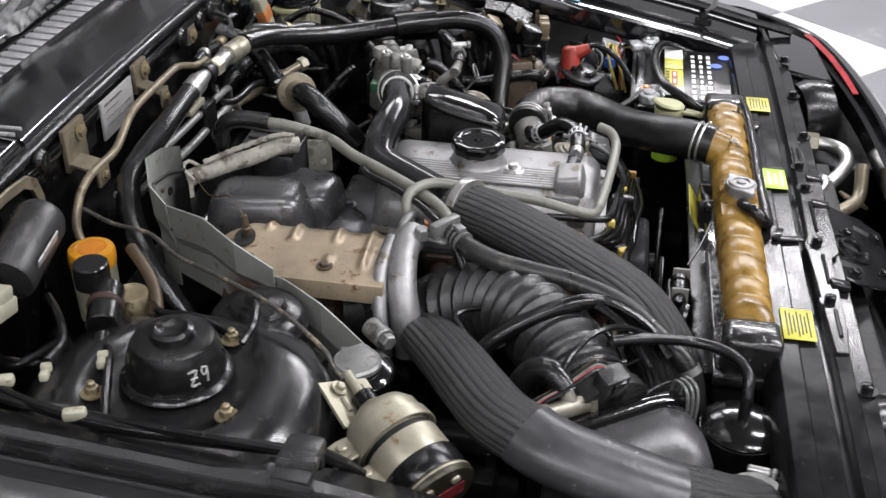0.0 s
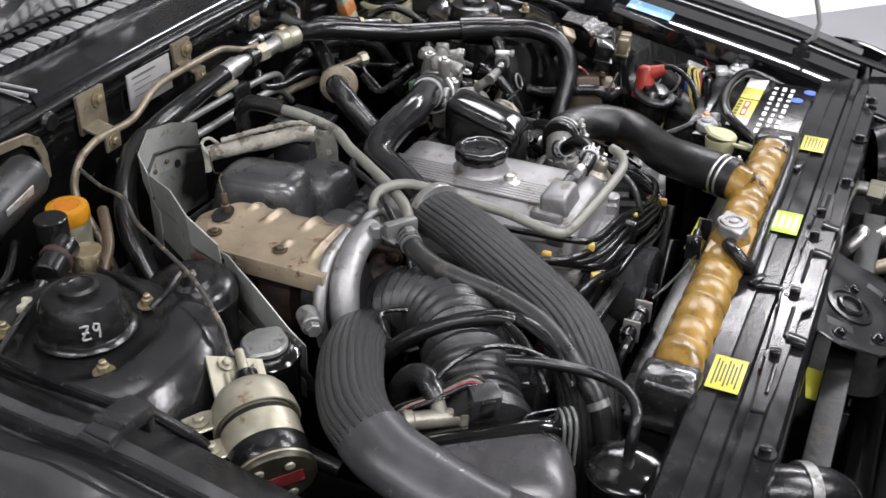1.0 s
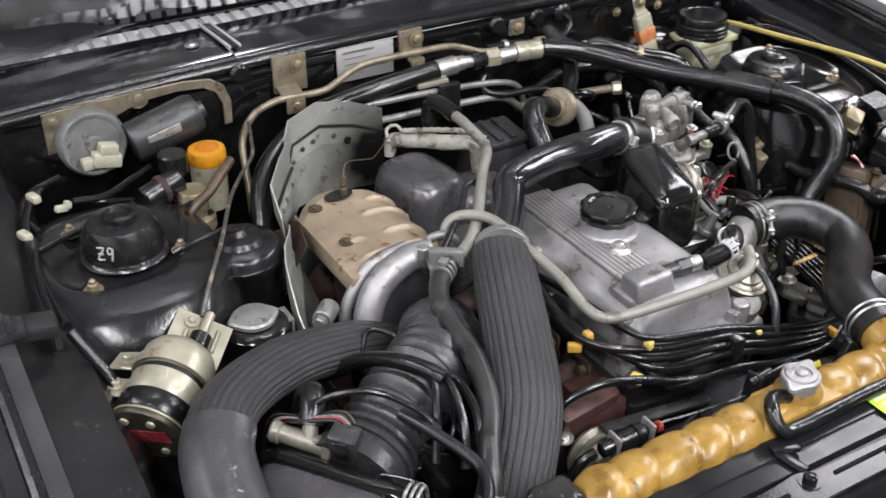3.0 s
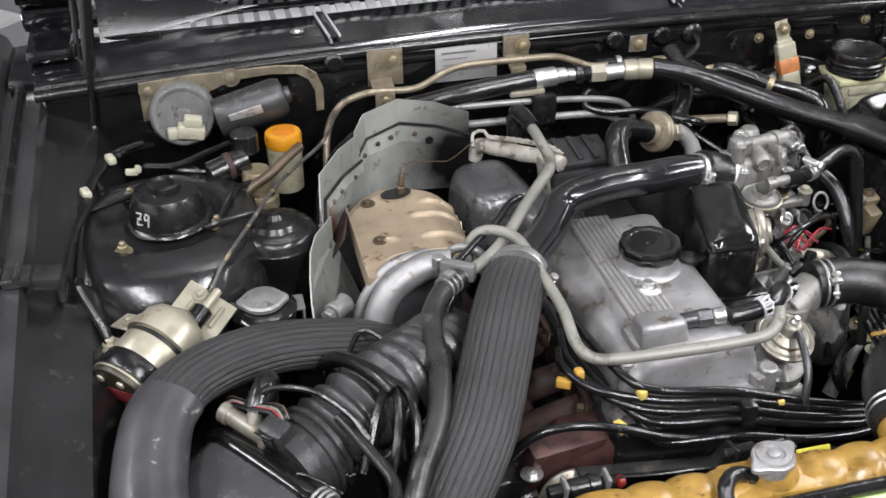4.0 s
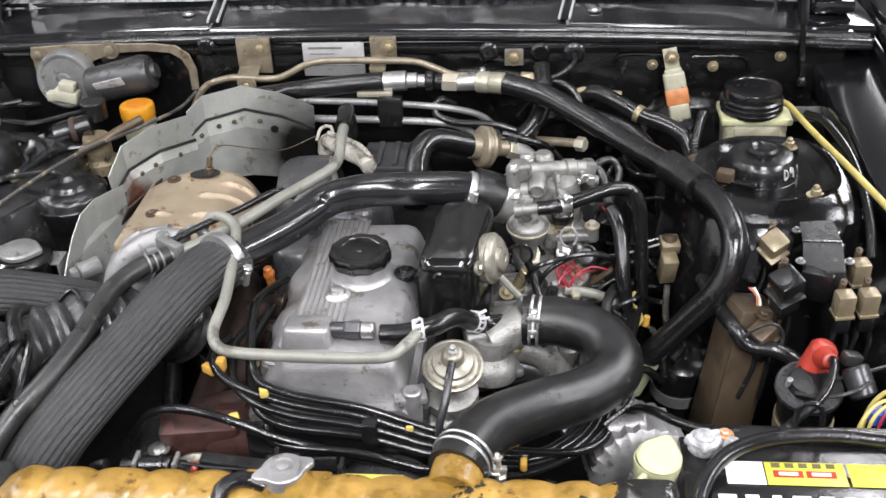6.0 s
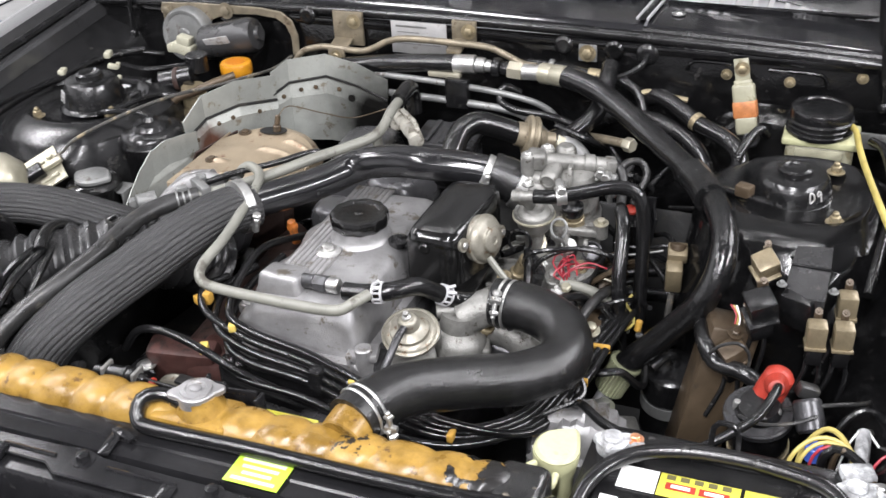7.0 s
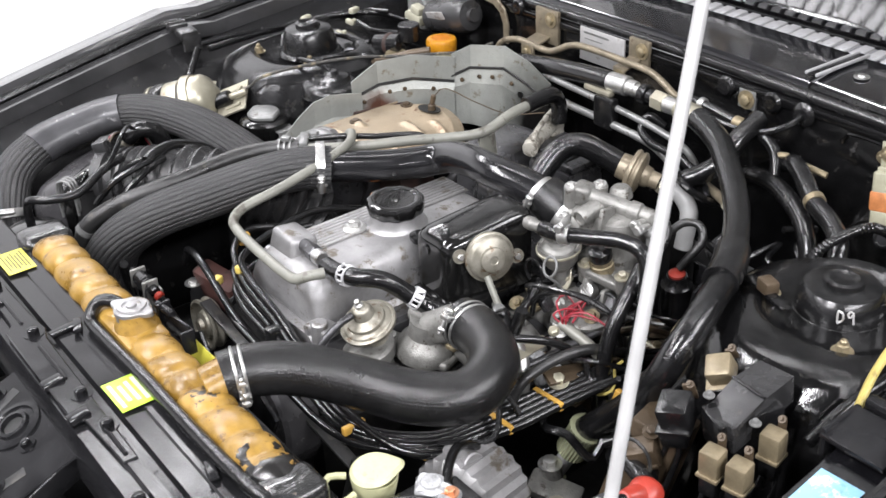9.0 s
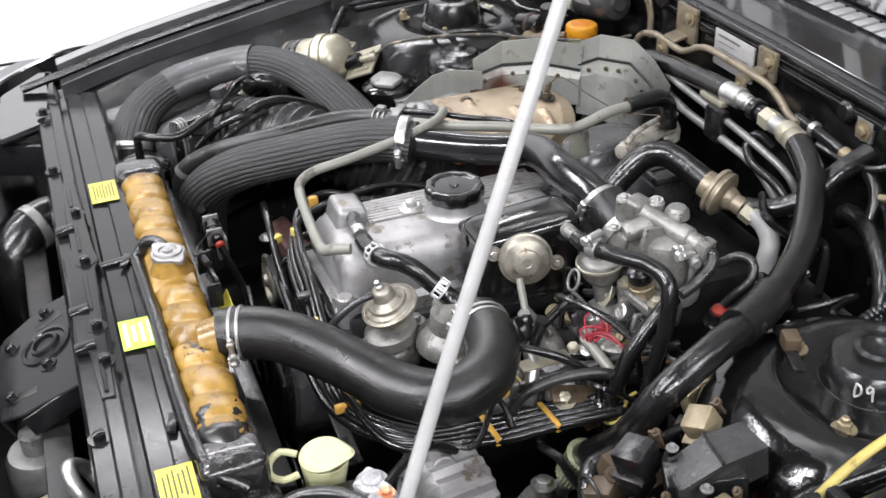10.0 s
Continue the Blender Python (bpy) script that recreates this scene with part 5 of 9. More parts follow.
    part("lower_flange", join(lathe([(0.036, 0), (0.038, 0.003), (0.038, 0.010), (0.034, 0.013), (0, 0.013)], (0.252, 0.490, 0.760), (0.1, -0.15, 0.98), 32), box((0.225, 0.50, 0.772), (0.05, 0.05, 0.022), 0.005, (0, 0, 20))), CAST_GRIMY, t, "round lower flange")
    part("lower_manifold", join(box((0.214, 0.44, 0.705), (0.075, 0.20, 0.060), 0.015, (0, 15, 0), segs=3), box((0.258, 0.44, 0.695), (0.045, 0.21, 0.060), 0.018, segs=3)), CAST_DARK, t, "grimy intake manifold")
    for i, y in enumerate((0.352, 0.412, 0.472, 0.530)):
        run = part("runner", tube([(0.150, y, 0.715), (0.180, y + 0.002, 0.742), (0.212, y + 0.004, 0.748), (0.240, y + 0.004, 0.735), (0.258, y + 0.002, 0.700)], 0.019, 20, 0.006), CAST_GRIMY, t, "cast intake runner")
        part("rib", box((0.205, y + 0.003, 0.768), (0.060, 0.004, 0.008), 0.0015, (0, -4, 0)), CAST_GRIMY, run)
        inj = part("injector", join(rod((0.196, y - 0.014, 0.752), (0.214, y - 0.018, 0.790), 0.0075, seg=14), rod((0.200, y - 0.015, 0.760), (0.203, y - 0.016, 0.767), 0.0105, seg=14)), (BRASS, GREY_METAL, BRASS, GREY_METAL)[i], t, "plated fuel injector")
        part("plug", join(box((0.221, y - 0.022, 0.786), (0.020, 0.013, 0.012), 0.003, (10, -30, 12)), box((0.232, y - 0.024, 0.781), (0.008, 0.016, 0.015), 0.002, (10, -30, 12))), (CAST_DARK, PLASTIC, CAST_DARK, PLASTIC)[i], inj, "moulded injector plug")
    for x, y, z, r in ((0.262, 0.36, 0.748, 0.014), (0.275, 0.43, 0.742, 0.012), (0.247, 0.455, 0.762, 0.011)):
        part("boss", join(lathe([(r * 1.2, -0.02), (r, -0.002), (r * 0.95, 0.004), (r * 0.6, 0.006), (0, 0.006)], (x, y, z), (0.2, -0.3, 1), 20), hexbolt((x, y, z + 0.005), (0.2, -0.3, 1), 0.006, 0.007)), CAST_GRIMY, t, "cast boss with a bolt")
    part("tie_stay", join(box((0.268, 0.392, 0.765), (0.014, 0.070, 0.003), 0.001, (-14, 20, 12)), rod((0.264, 0.364, 0.756), (0.264, 0.362, 0.764), 0.0065, seg=6), rod((0.272, 0.424, 0.772), (0.272, 0.422, 0.780), 0.0065, seg=6)), ZINC, t, "slim plated stay")
    part("silver_elbow", tube([(0.232, 0.398, 0.735), (0.244, 0.388, 0.760), (0.262, 0.380, 0.766), (0.278, 0.372, 0.750), (0.282, 0.366, 0.715)], 0.0085, 14), STEEL, t, "bright bent water pipe")
    for k, (x, y, z) in enumerate(((0.275, 0.478, 0.772), (0.228, 0.468, 0.770), (0.19, 0.44, 0.765), (0.255, 0.45, 0.755), (0.268, 0.41, 0.74))):
        part("bolt", hexbolt((x, y, z), (0.2, -0.5, 0.85), 0.0055, 0.006), STEEL if k % 2 else BRASS, t)
    part("fuel_rail", join(tube([(0.275, 0.36, 0.75), (0.28, 0.42, 0.752), (0.285, 0.48, 0.756), (0.29, 0.54, 0.758)], 0.005, 10), *[rod((0.278 + 0.004 * i, 0.39 + 0.05 * i, 0.752), (0.262 + 0.004 * i, 0.388 + 0.05 * i, 0.73), 0.009) for i in range(3)]), CAST_DARK, t, "dull metal fuel rail")
    part("wire_loop", tube([(0.206 + 0.014 * math.sin(a), 0.452, 0.812 + 0.015 * math.cos(a)) for a in [0.3 * k for k in range(-9, 10)]], 0.0019, 7), PLASTIC, t, "looped thin black line")
    part("green_plug", box((0.188, 0.562, 0.85), (0.018, 0.012, 0.014), 0.002), GREEN, t)


throttle()


# ---- hoses and pipes ----
def hose(name, label, category, pts, r, material, seg=14, step=0.006, shape=None, clamps=(), part_name="tube", screw=(0, 0, 1), squash=1.0):
    t = thing(name, label, category, min(pts, key=lambda q: q[2]))
    part(part_name, tube(pts, r, seg, step, shape, squash=squash), material, t)
    line = smooth_line(pts, 0.004)
    for f in clamps:
        i = min(len(line) - 2, max(1, int(f * (len(line) - 1))))
        clamp(line[i], line[i + 1] - line[i - 1], r + 0.0005, t, screw)
    return t


A_PTS = [(-0.205, 0.424, 0.715), (-0.232, 0.416, 0.735), (-0.283, 0.399, 0.762), (-0.324, 0.383, 0.785), (-0.398, 0.351, 0.818), (-0.452, 0.323, 0.832), (-0.490, 0.297, 0.836), (-0.511, 0.272, 0.837), (-0.526, 0.243, 0.833), (-0.534, 0.203, 0.826), (-0.538, 0.157, 0.816), (-0.531, 0.118, 0.804), (-0.516, 0.086, 0.786), (-0.491, 0.066, 0.765), (-0.471, 0.055, 0.738), (-0.461, 0.05, 0.70), (-0.458, 0.05, 0.66)]
ha = hose("charge_hose", "thick black lengthwise-ribbed charge hose with grey sleeve", "hose", A_PTS, 0.0325, BRAIDED, 144, 0.008, lambda s, t, a: (0.80 + 0.20 * min(1.0, s / 0.14, (t - s) / 0.1)) * (1 + 0.05 * (abs(math.cos(12 * a)) ** 0.6 - 0.6)), (), squash=0.72)
clamp((-0.226, 0.418, 0.731), (-0.051, -0.017, 0.027), 0.031, ha, (-0.3, 0.2, 1))
clamp((-0.478, 0.059, 0.749), (0.5, -0.2, -0.83), 0.0335, ha, (1, -0.2, 0.5))
part("sleeve", tube([(-0.513, 0.268, 0.8375), (-0.526, 0.243, 0.8335), (-0.534, 0.203, 0.826), (-0.5383, 0.160, 0.817), (-0.536, 0.138, 0.8105)], 0.0345, 40, 0.008, lambda s, t, a: 1 + 0.012 * math.cos(3 * a + 1) + 0.006 * math.sin(9 * a), squash=0.74), GREY_SLEEVE, ha, "grey heat sleeve patch")

B_PTS = [(-0.124, 0.391, 0.844), (-0.143, 0.360, 0.846), (-0.165, 0.315, 0.841), (-0.197, 0.245, 0.824), (-0.229, 0.182, 0.804), (-0.264, 0.142, 0.768), (-0.285, 0.125, 0.72), (-0.29, 0.12, 0.64)]
hb = hose("braided_hose", "thick black braided intercooler hose", "hose", B_PTS, 0.036, BRAIDED, 156, 0.008, lambda s, t, a: 1 + 0.05 * (abs(math.cos(13 * a)) ** 0.5 - 0.7), (), squash=0.72)
clamp((-0.131, 0.380, 0.8455), (-0.019, -0.031, 0.002), 0.0325, hb, (1, -0.3, -0.3))

C_PTS = [(-0.138, 0.378, 0.845), (-0.112, 0.408, 0.844), (-0.076, 0.453, 0.844), (-0.054, 0.485, 0.846), (-0.040, 0.503, 0.850), (-0.020, 0.510, 0.857), (0.022, 0.509, 0.867), (0.072, 0.506, 0.871), (0.130, 0.517, 0.866), (0.155, 0.521, 0.858)]
pc = hose("boost_pipe", "gloss black bent metal boost pipe", "pipe", C_PTS, 0.0208, PIPE_BLACK, 28, 0.006, None, (0.965,), screw=(0.2, -1, 0))

wh = hose("turbo_water_hose", "slim grey-black water hose along the charge pipe", "hose", [(-0.196, 0.388, 0.847), (-0.222, 0.365, 0.845), (-0.241, 0.330, 0.842), (-0.248, 0.290, 0.838), (-0.252, 0.245, 0.832), (-0.268, 0.191, 0.821), (-0.294, 0.148, 0.802), (-0.312, 0.115, 0.775), (-0.32, 0.10, 0.72)], 0.0115, MATT_RUBBER)
part("spring_clip", join(*[lathe([(0.0112, -0.0012), (0.0132, -0.0012), (0.0132, 0.0012), (0.0112, 0.0012)], (-0.205 - 0.006 * k, 0.381 - 0.005 * k, 0.8468), (-0.75, -0.65, -0.05), 20) for k in range(3)], box((-0.211, 0.376, 0.861), (0.012, 0.010, 0.006), 0.001, (0, 0, 40))), GREY_METAL, wh, "dull spring hose clip")
part("lower_clip", lathe([(0.0112, -0.004), (0.0128, -0.004), (0.0128, 0.004), (0.0112, 0.004)], (-0.312, 0.115, 0.775), (-0.4, -0.6, -0.8), 20), GREY_METAL, wh)
hose("breather_pipe", "bent grey metal breather pipe over the engine", "pipe", [(-0.172, 0.438, 0.82), (-0.172, 0.442, 0.845), (-0.163, 0.446, 0.862), (-0.145, 0.440, 0.869), (-0.122, 0.416, 0.868), (-0.113, 0.36, 0.858), (-0.107, 0.300, 0.849), (-0.109, 0.252, 0.840), (-0.100, 0.233, 0.834), (-0.080, 0.226, 0.832), (-0.036, 0.220, 0.834), (0.04, 0.213, 0.838), (0.082, 0.212, 0.842), (0.098, 0.220, 0.850), (0.108, 0.236, 0.852)], 0.0062, GREY_HOSE, 12)
pf = hose("return_pipe", "grey-green metal return pipe with black rubber end", "pipe", [(-0.032, 0.66, 0.884), (-0.031, 0.623, 0.881), (-0.031, 0.574, 0.869), (-0.059, 0.536, 0.863), (-0.087, 0.497, 0.862), (-0.126, 0.442, 0.858), (-0.160, 0.405, 0.855), (-0.196, 0.385, 0.848)], 0.007, GREY_HOSE, 12)
part("rubber_end", tube([(-0.036, 0.715, 0.84), (-0.037, 0.713, 0.868), (-0.036, 0.70, 0.884), (-0.033, 0.675, 0.886), (-0.032, 0.65, 0.884)], 0.0115, 12), SHINY_RUBBER, pf, "black rubber elbow end")
part("hanger", join(box((-0.036, 0.584, 0.846), (0.004, 0.030, 0.046), 0.001, (0, -8, 8)), rod((-0.041, 0.578, 0.838), (-0.036, 0.580, 0.838), 0.005, seg=6)), GREY_HOSE, pf, "flat olive-grey hanger plate")
part("strap", join(box((-0.196, 0.395, 0.852), (0.040, 0.012, 0.020), 0.002, (0, 0, -35)), rod((-0.212, 0.419, 0.842), (-0.212, 0.419, 0.858), 0.008, seg=6), box((-0.206, 0.408, 0.843), (0.014, 0.04, 0.003), 0.001, (0, 0, -20))), GREY_METAL, pf, "grey bolted strap")

GA = [(-0.33, 0.60, 0.66), (-0.315, 0.66, 0.76), (-0.28, 0.722, 0.830), (-0.20, 0.770, 0.866), (-0.144, 0.775, 0.877), (-0.095, 0.770, 0.887), (-0.04, 0.770, 0.893), (0.008, 0.770, 0.897)]
ga = hose("suction_hose", "black air-conditioning hose along the firewall with silver fittings", "hose", GA, 0.0145, SHINY_RUBBER, 16)
part("ferrule", join(rod((0.0, 0.770, 0.8965), (0.04, 0.770, 0.899), 0.0140), rod((0.04, 0.770, 0.899), (0.055, 0.770, 0.899), 0.011), rod((0.055, 0.770, 0.899), (0.078, 0.769, 0.898), 0.009)), STEEL, ga, "silver crimped ferrule")
part("joint", join(rod((0.066, 0.769, 0.898), (0.078, 0.769, 0.898), 0.014, seg=20), rod((0.078, 0.769, 0.898), (0.093, 0.769, 0.897), 0.010)), PLASTIC, ga)
part("nut", rod((0.090, 0.769, 0.897), (0.112, 0.768, 0.896), 0.0135, seg=6), ZINC, ga, "brass-coloured hexagon nut")
part("collar", rod((0.112, 0.768, 0.896), (0.140, 0.764, 0.899), 0.0115), STEEL, ga)
part("crimp", lathe([(0.011, 0), (0.0148, 0.002), (0.0150, 0.018), (0.0135, 0.020), (0.0150, 0.022), (0.0148, 0.040), (0.013, 0.042)], (0.138, 0.764, 0.899), (0.95, -0.25, 0.05), 10), ZINC, ga, "yellow crimped ferrule")
GB = [(0.178, 0.752, 0.902), (0.215, 0.738, 0.897), (0.250, 0.718, 0.889), (0.328, 0.650, 0.870), (0.400, 0.552, 0.868), (0.437, 0.475, 0.868), (0.448, 0.425, 0.848), (0.436, 0.404, 0.806), (0.402, 0.404, 0.757), (0.351, 0.398, 0.699)]
gb = hose("discharge_hose", "long glossy black air-conditioning hose arching over the bay", "hose", GB, 0.0152, SHINY_RUBBER, 18)
part("splice", tube([(0.385, 0.575, 0.869), (0.402, 0.548, 0.869), (0.418, 0.515, 0.869)], 0.0192, 20, 0.004), RUBBER, gb, "black rubber sleeve joint")
part("end_ferrule", lathe([(0.0150, 0), (0.0195, 0.001), (0.0195, 0.004), (0.0178, 0.006), (0.0178, 0.044), (0.013, 0.048)], (0.3530, 0.3985, 0.7035), (-0.42, -0.12, -0.90), 56, 28, 0.035), OLIVE, gb, "olive fluted hose ferrule")
part("end_pipe", tube([(0.334, 0.393, 0.662), (0.322, 0.389, 0.636), (0.311, 0.385, 0.612), (0.296, 0.378, 0.585)], 0.0100, 14), SILVER_TRIM, gb, "silver pipe end")
part("end_nut", rod((0.3155, 0.3865, 0.622), (0.3075, 0.3835, 0.604), 0.0150, seg=6), OLIVE, gb)

hp = hose("firewall_pipe", "bent tan metal pipe clipped to the firewall", "pipe", [(-0.30, 0.72, 0.72), (-0.292, 0.76, 0.80), (-0.282, 0.795, 0.845), (-0.262, 0.800, 0.877), (-0.235, 0.802, 0.888), (-0.210, 0.802, 0.891), (-0.160, 0.802, 0.889), (-0.135, 0.802, 0.897), (-0.112, 0.802, 0.909), (-0.079, 0.802, 0.916), (0.0, 0.802, 0.916), (0.048, 0.802, 0.914), (0.075, 0.800, 0.906), (0.10, 0.796, 0.897), (0.125, 0.79, 0.897)], 0.0050, TANPIPE, 12)
for x0, x1, z0, z1 in ((-0.216, -0.166, 0.878, 0.937), (-0.019, 0.019, 0.893, 0.937)):
    br = thing("pipe_bracket", "cadmium-plated steel pipe bracket on the firewall", "bracket", ((x0 + x1) / 2, 0.83, z0), group="firewall pipe brackets")
    part("plate", join(box(((x0 + x1) / 2, 0.833, (z0 + z1) / 2 + 0.005), (x1 - x0, 0.006, (z1 - z0) * 0.9), 0.001), box((x0 + (x1 - x0) * 0.35, 0.815, z0 + 0.014), ((x1 - x0) * 0.62, 0.034, 0.004), 0.001, (14, 0, 0)), box((x0 + (x1 - x0) * 0.35, 0.799, z0 + 0.002), ((x1 - x0) * 0.55, 0.004, 0.024), 0.001)), TANPIPE, br)
    part("bolt", hexbolt((x0 + (x1 - x0) * 0.72, 0.829, z1 - 0.012), (0, -1, 0), 0.007, 0.005), BRASS, br)
    part("bolt", hexbolt((x0 + (x1 - x0) * 0.35, 0.797, z0 + 0.002), (0, -1, 0), 0.0055, 0.004), BRASS, br)
br = thing("square_bracket", "small square plated tab bolted to the firewall", "bracket", (0.188, 0.838, 0.907))
part("tab", box((0.188, 0.836, 0.907), (0.027, 0.005, 0.026), 0.001), GREY_METAL, br)
part("bolt", hexbolt((0.188, 0.833, 0.907), (0, -1, 0), 0.0075, 0.005), BRASS, br)
br = thing("identity_plate", "worn white metal maker's plate on the firewall", "plate", (-0.073, 0.837, 0.90))
part("plate", box((-0.0735, 0.8325, 0.906), (0.090, 0.003, 0.050), 0.0005), PAPER, br)
for i, (w, x) in enumerate(((0.05, -0.085), (0.036, -0.09), (0.07, -0.073), (0.07, -0.073))):
    part("print_line", box((x, 0.8308, 0.924 - i * 0.009), (w, 0.0006, 0.0030 if i < 1 else 0.0012), 0), GREY_METAL, br)

hi = hose("check_valve_hose", "black bent rubber hose with a plated check valve", "hose", [(0.070, 0.560, 0.815), (0.069, 0.590, 0.845), (0.073, 0.616, 0.866), (0.088, 0.636, 0.872), (0.112, 0.650, 0.863), (0.141, 0.664, 0.849)], 0.0155, SHINY_RUBBER, 16)
part("valve_disc", lathe([(0.0165, -0.012), (0.0175, 0.0), (0.027, 0.002), (0.0285, 0.004), (0.0285, 0.007), (0.0262, 0.0085), (0.0262, 0.0105), (0.0280, 0.012), (0.0280, 0.015), (0.024, 0.018), (0.0150, 0.020), (0.0130, 0.028), (0.0110, 0.030), (0.0110, 0.042), (0, 0.042)], (0.145, 0.666, 0.848), (0.86, 0.42, -0.28), 34), TANPIPE, hi, "dull plated check valve disc")
part("second_hose", tube([(0.178, 0.686, 0.834), (0.20, 0.71, 0.837), (0.225, 0.74, 0.858), (0.23, 0.77, 0.885), (0.228, 0.81, 0.90)], 0.013, 14), SHINY_RUBBER, hi)
part("union", rod((0.182, 0.684, 0.836), (0.195, 0.692, 0.828), 0.0125, seg=6), ZINC, hi, "plated hexagon union")
part("silver_elbow", tube([(0.191, 0.690, 0.832), (0.204, 0.697, 0.824), (0.217, 0.699, 0.810), (0.224, 0.694, 0.796), (0.226, 0.684, 0.76)], 0.0115, 14), ROD_GREY, hi, "silver-grey bypass hose")

hu = hose("radiator_hose", "thick glossy black upper radiator hose in an S-bend", "hose", [(0.158, 0.080, 0.815), (0.166, 0.105, 0.817), (0.187, 0.145, 0.812), (0.230, 0.190, 0.798), (0.280, 0.228, 0.788), (0.312, 0.270, 0.788), (0.298, 0.315, 0.794), (0.256, 0.338, 0.797), (0.212, 0.341, 0.796)], 0.0275, WOVEN_SHINY, 40, 0.006)
wire_clamp((0.163, 0.097, 0.8165), (0.35, 0.9, 0.06), 0.0278, hu, (0.9, -0.3, 0.1))
wire_clamp((0.226, 0.3405, 0.7965), (-1, 0.1, 0.02), 0.0278, hu, (0.1, -1, 0.5))
hy = hose("bypass_hose", "short black rubber bypass hose with plated clips", "hose", [(0.066, 0.262, 0.832), (0.090, 0.262, 0.834), (0.118, 0.268, 0.838), (0.140, 0.290, 0.835), (0.156, 0.312, 0.815), (0.170, 0.327, 0.80), (0.20, 0.338, 0.796)], 0.0105, SHINY_RUBBER, 16, 0.005)
spring_band((0.106, 0.264, 0.8365), (1, 0.15, 0.1), 0.0110, hy, (0, -0.5, 1))
spring_band((0.160, 0.318, 0.810), (0.6, 0.7, -0.6), 0.0110, hy, (0.3, -0.5, 1))


# ---- radiator ----
def radiator():
    t = thing("radiator", "radiator with lumpy amber-painted top tank and black ends", "radiator", (0.02, 0.06, 0.36))
    part("core", box((0.02, 0.062, 0.565), (0.62, 0.045, 0.40), 0.004), DARK, t, "dark radiator core")
    x0, x1 = -0.262, 0.318
    bumps = 14
    rings = []
    n = bumps * 12
    for i in range(n + 1):
        u = i / n
        x = x0 + (x1 - x0) * u
        w = u + 0.006 * math.sin(u * 19) + 0.003 * math.sin(u * 47 + 1)
        ph = (w * bumps) % 1.0
        tall = 0.5 + 0.5 * noise.noise(Vector((math.floor(w * bumps) * 1.7, 0.3, 0)))
        swell = 0.855 + (0.125 + 0.04 * tall) * (1 - abs(2 * ph - 1) ** 2.6)
        end = min(1.0, 0.8 + 0.2 * min(u, 1 - u) / 0.03)
        ring = []
        for k in range(28):
            a = 2 * math.pi * k / 28
            ca, sa = math.cos(a), math.sin(a)
            y = 0.0272 * swell * end * math.copysign(abs(ca) ** 0.85, ca)
            z = 0.0262 * (swell if sa > 0 else 0.9) * end * math.copysign(abs(sa) ** 0.8, sa)
            twist = 0.009 * math.sin(a + 0.6)
            ring.append((x + twist, 0.053 + y, 0.794 + z))
        rings.append(ring)
    part("top_tank", loft(rings), FLAKED, t, "amber painted lumpy top tank")
    part("tank_flange", box((0.025, 0.055, 0.768), (0.64, 0.066, 0.012), 0.003), TANK_BLACK, t)
    for x, s in ((x0 - 0.016, -1), (x1 + 0.014, 1)):
        part("tank_end", join(box((x, 0.053, 0.788), (0.048, 0.062, 0.052), 0.010, segs=3), box((x, 0.053, 0.764), (0.06, 0.074, 0.012), 0.003)), TANK_BLACK, t, "wet-looking black tank end")
    part("lower_rim", box((0.025, 0.083, 0.62), (0.62, 0.006, 0.30), 0.002), PLASTIC, t, "black fan shroud")
    part("outlet", rod((0.156, 0.062, 0.808), (0.162, 0.092, 0.816), 0.0245), AMBER, t)
    neck = part("filler_neck", join(lathe([(0.026, 0), (0.024, 0.012), (0.019, 0.02), (0.019, 0.028)], (0.009, 0.054, 0.806), (0, 0, 1), 26), box((0.005, 0.052, 0.809), (0.085, 0.05, 0.014), 0.006)), AMBER, t, "amber-stained filler neck")
    out = []
    for k in range(64):
        a = 2 * math.pi * k / 64
        r = 0.0195 + 0.0088 * max(0.0, math.cos(2 * (a - 0.45))) ** 5
        out.append((r * math.cos(a), r * math.sin(a)))
    cap = part("radiator_cap", join(plate(out, 0.0065, pose(0.007, 0.053, 0.832), bevel=0.0012), lathe([(0.0185, 0), (0.0185, 0.012)], (0.007, 0.053, 0.821), (0, 0, 1), 26)), CAST, t, "pressed steel radiator cap")
    part("cap_crown", lathe([(0.0165, 0), (0.0155, 0.0022), (0.0105, 0.0026), (0.0095, 0.0008), (0.0060, 0.0008), (0.0055, 0.0030), (0.0035, 0.0038), (0, 0.0038)], (0.007, 0.053, 0.8382), (0, 0, 1), 30), CAST, cap)
    part("neck_stub", join(rod((-0.004, 0.052, 0.818), (-0.026, 0.050, 0.822), 0.0055), lathe([(0.0062, -0.002), (0.0075, 0), (0.0062, 0.002)], (-0.020, 0.0505, 0.821), (-1, 0, 0.2), 14)), AMBER, neck)
    part("overflow_tube", tube([(-0.008, 0.05, 0.818), (-0.030, 0.050, 0.826), (-0.046, 0.036, 0.826), (-0.044, 0.022, 0.812), (-0.02, 0.020, 0.808), (0.08, 0.0225, 0.808), (0.20, 0.0225, 0.808), (0.30, 0.026, 0.808), (0.345, 0.036, 0.805), (0.36, 0.06, 0.79)], 0.0076, 14), SHINY_RUBBER, t, "slim black overflow tube")
    part("seal_strip", box((0.02, 0.0285, 0.782), (0.60, 0.008, 0.030), 0.003), GREEN_GREY, t, "worn green-grey foam strip")
    part("shroud_label", box((0.062, 0.100, 0.766), (0.085, 0.0015, 0.034), 0.0003, (-30, 0, 0)), YELLOW, t, "yellow warning label")
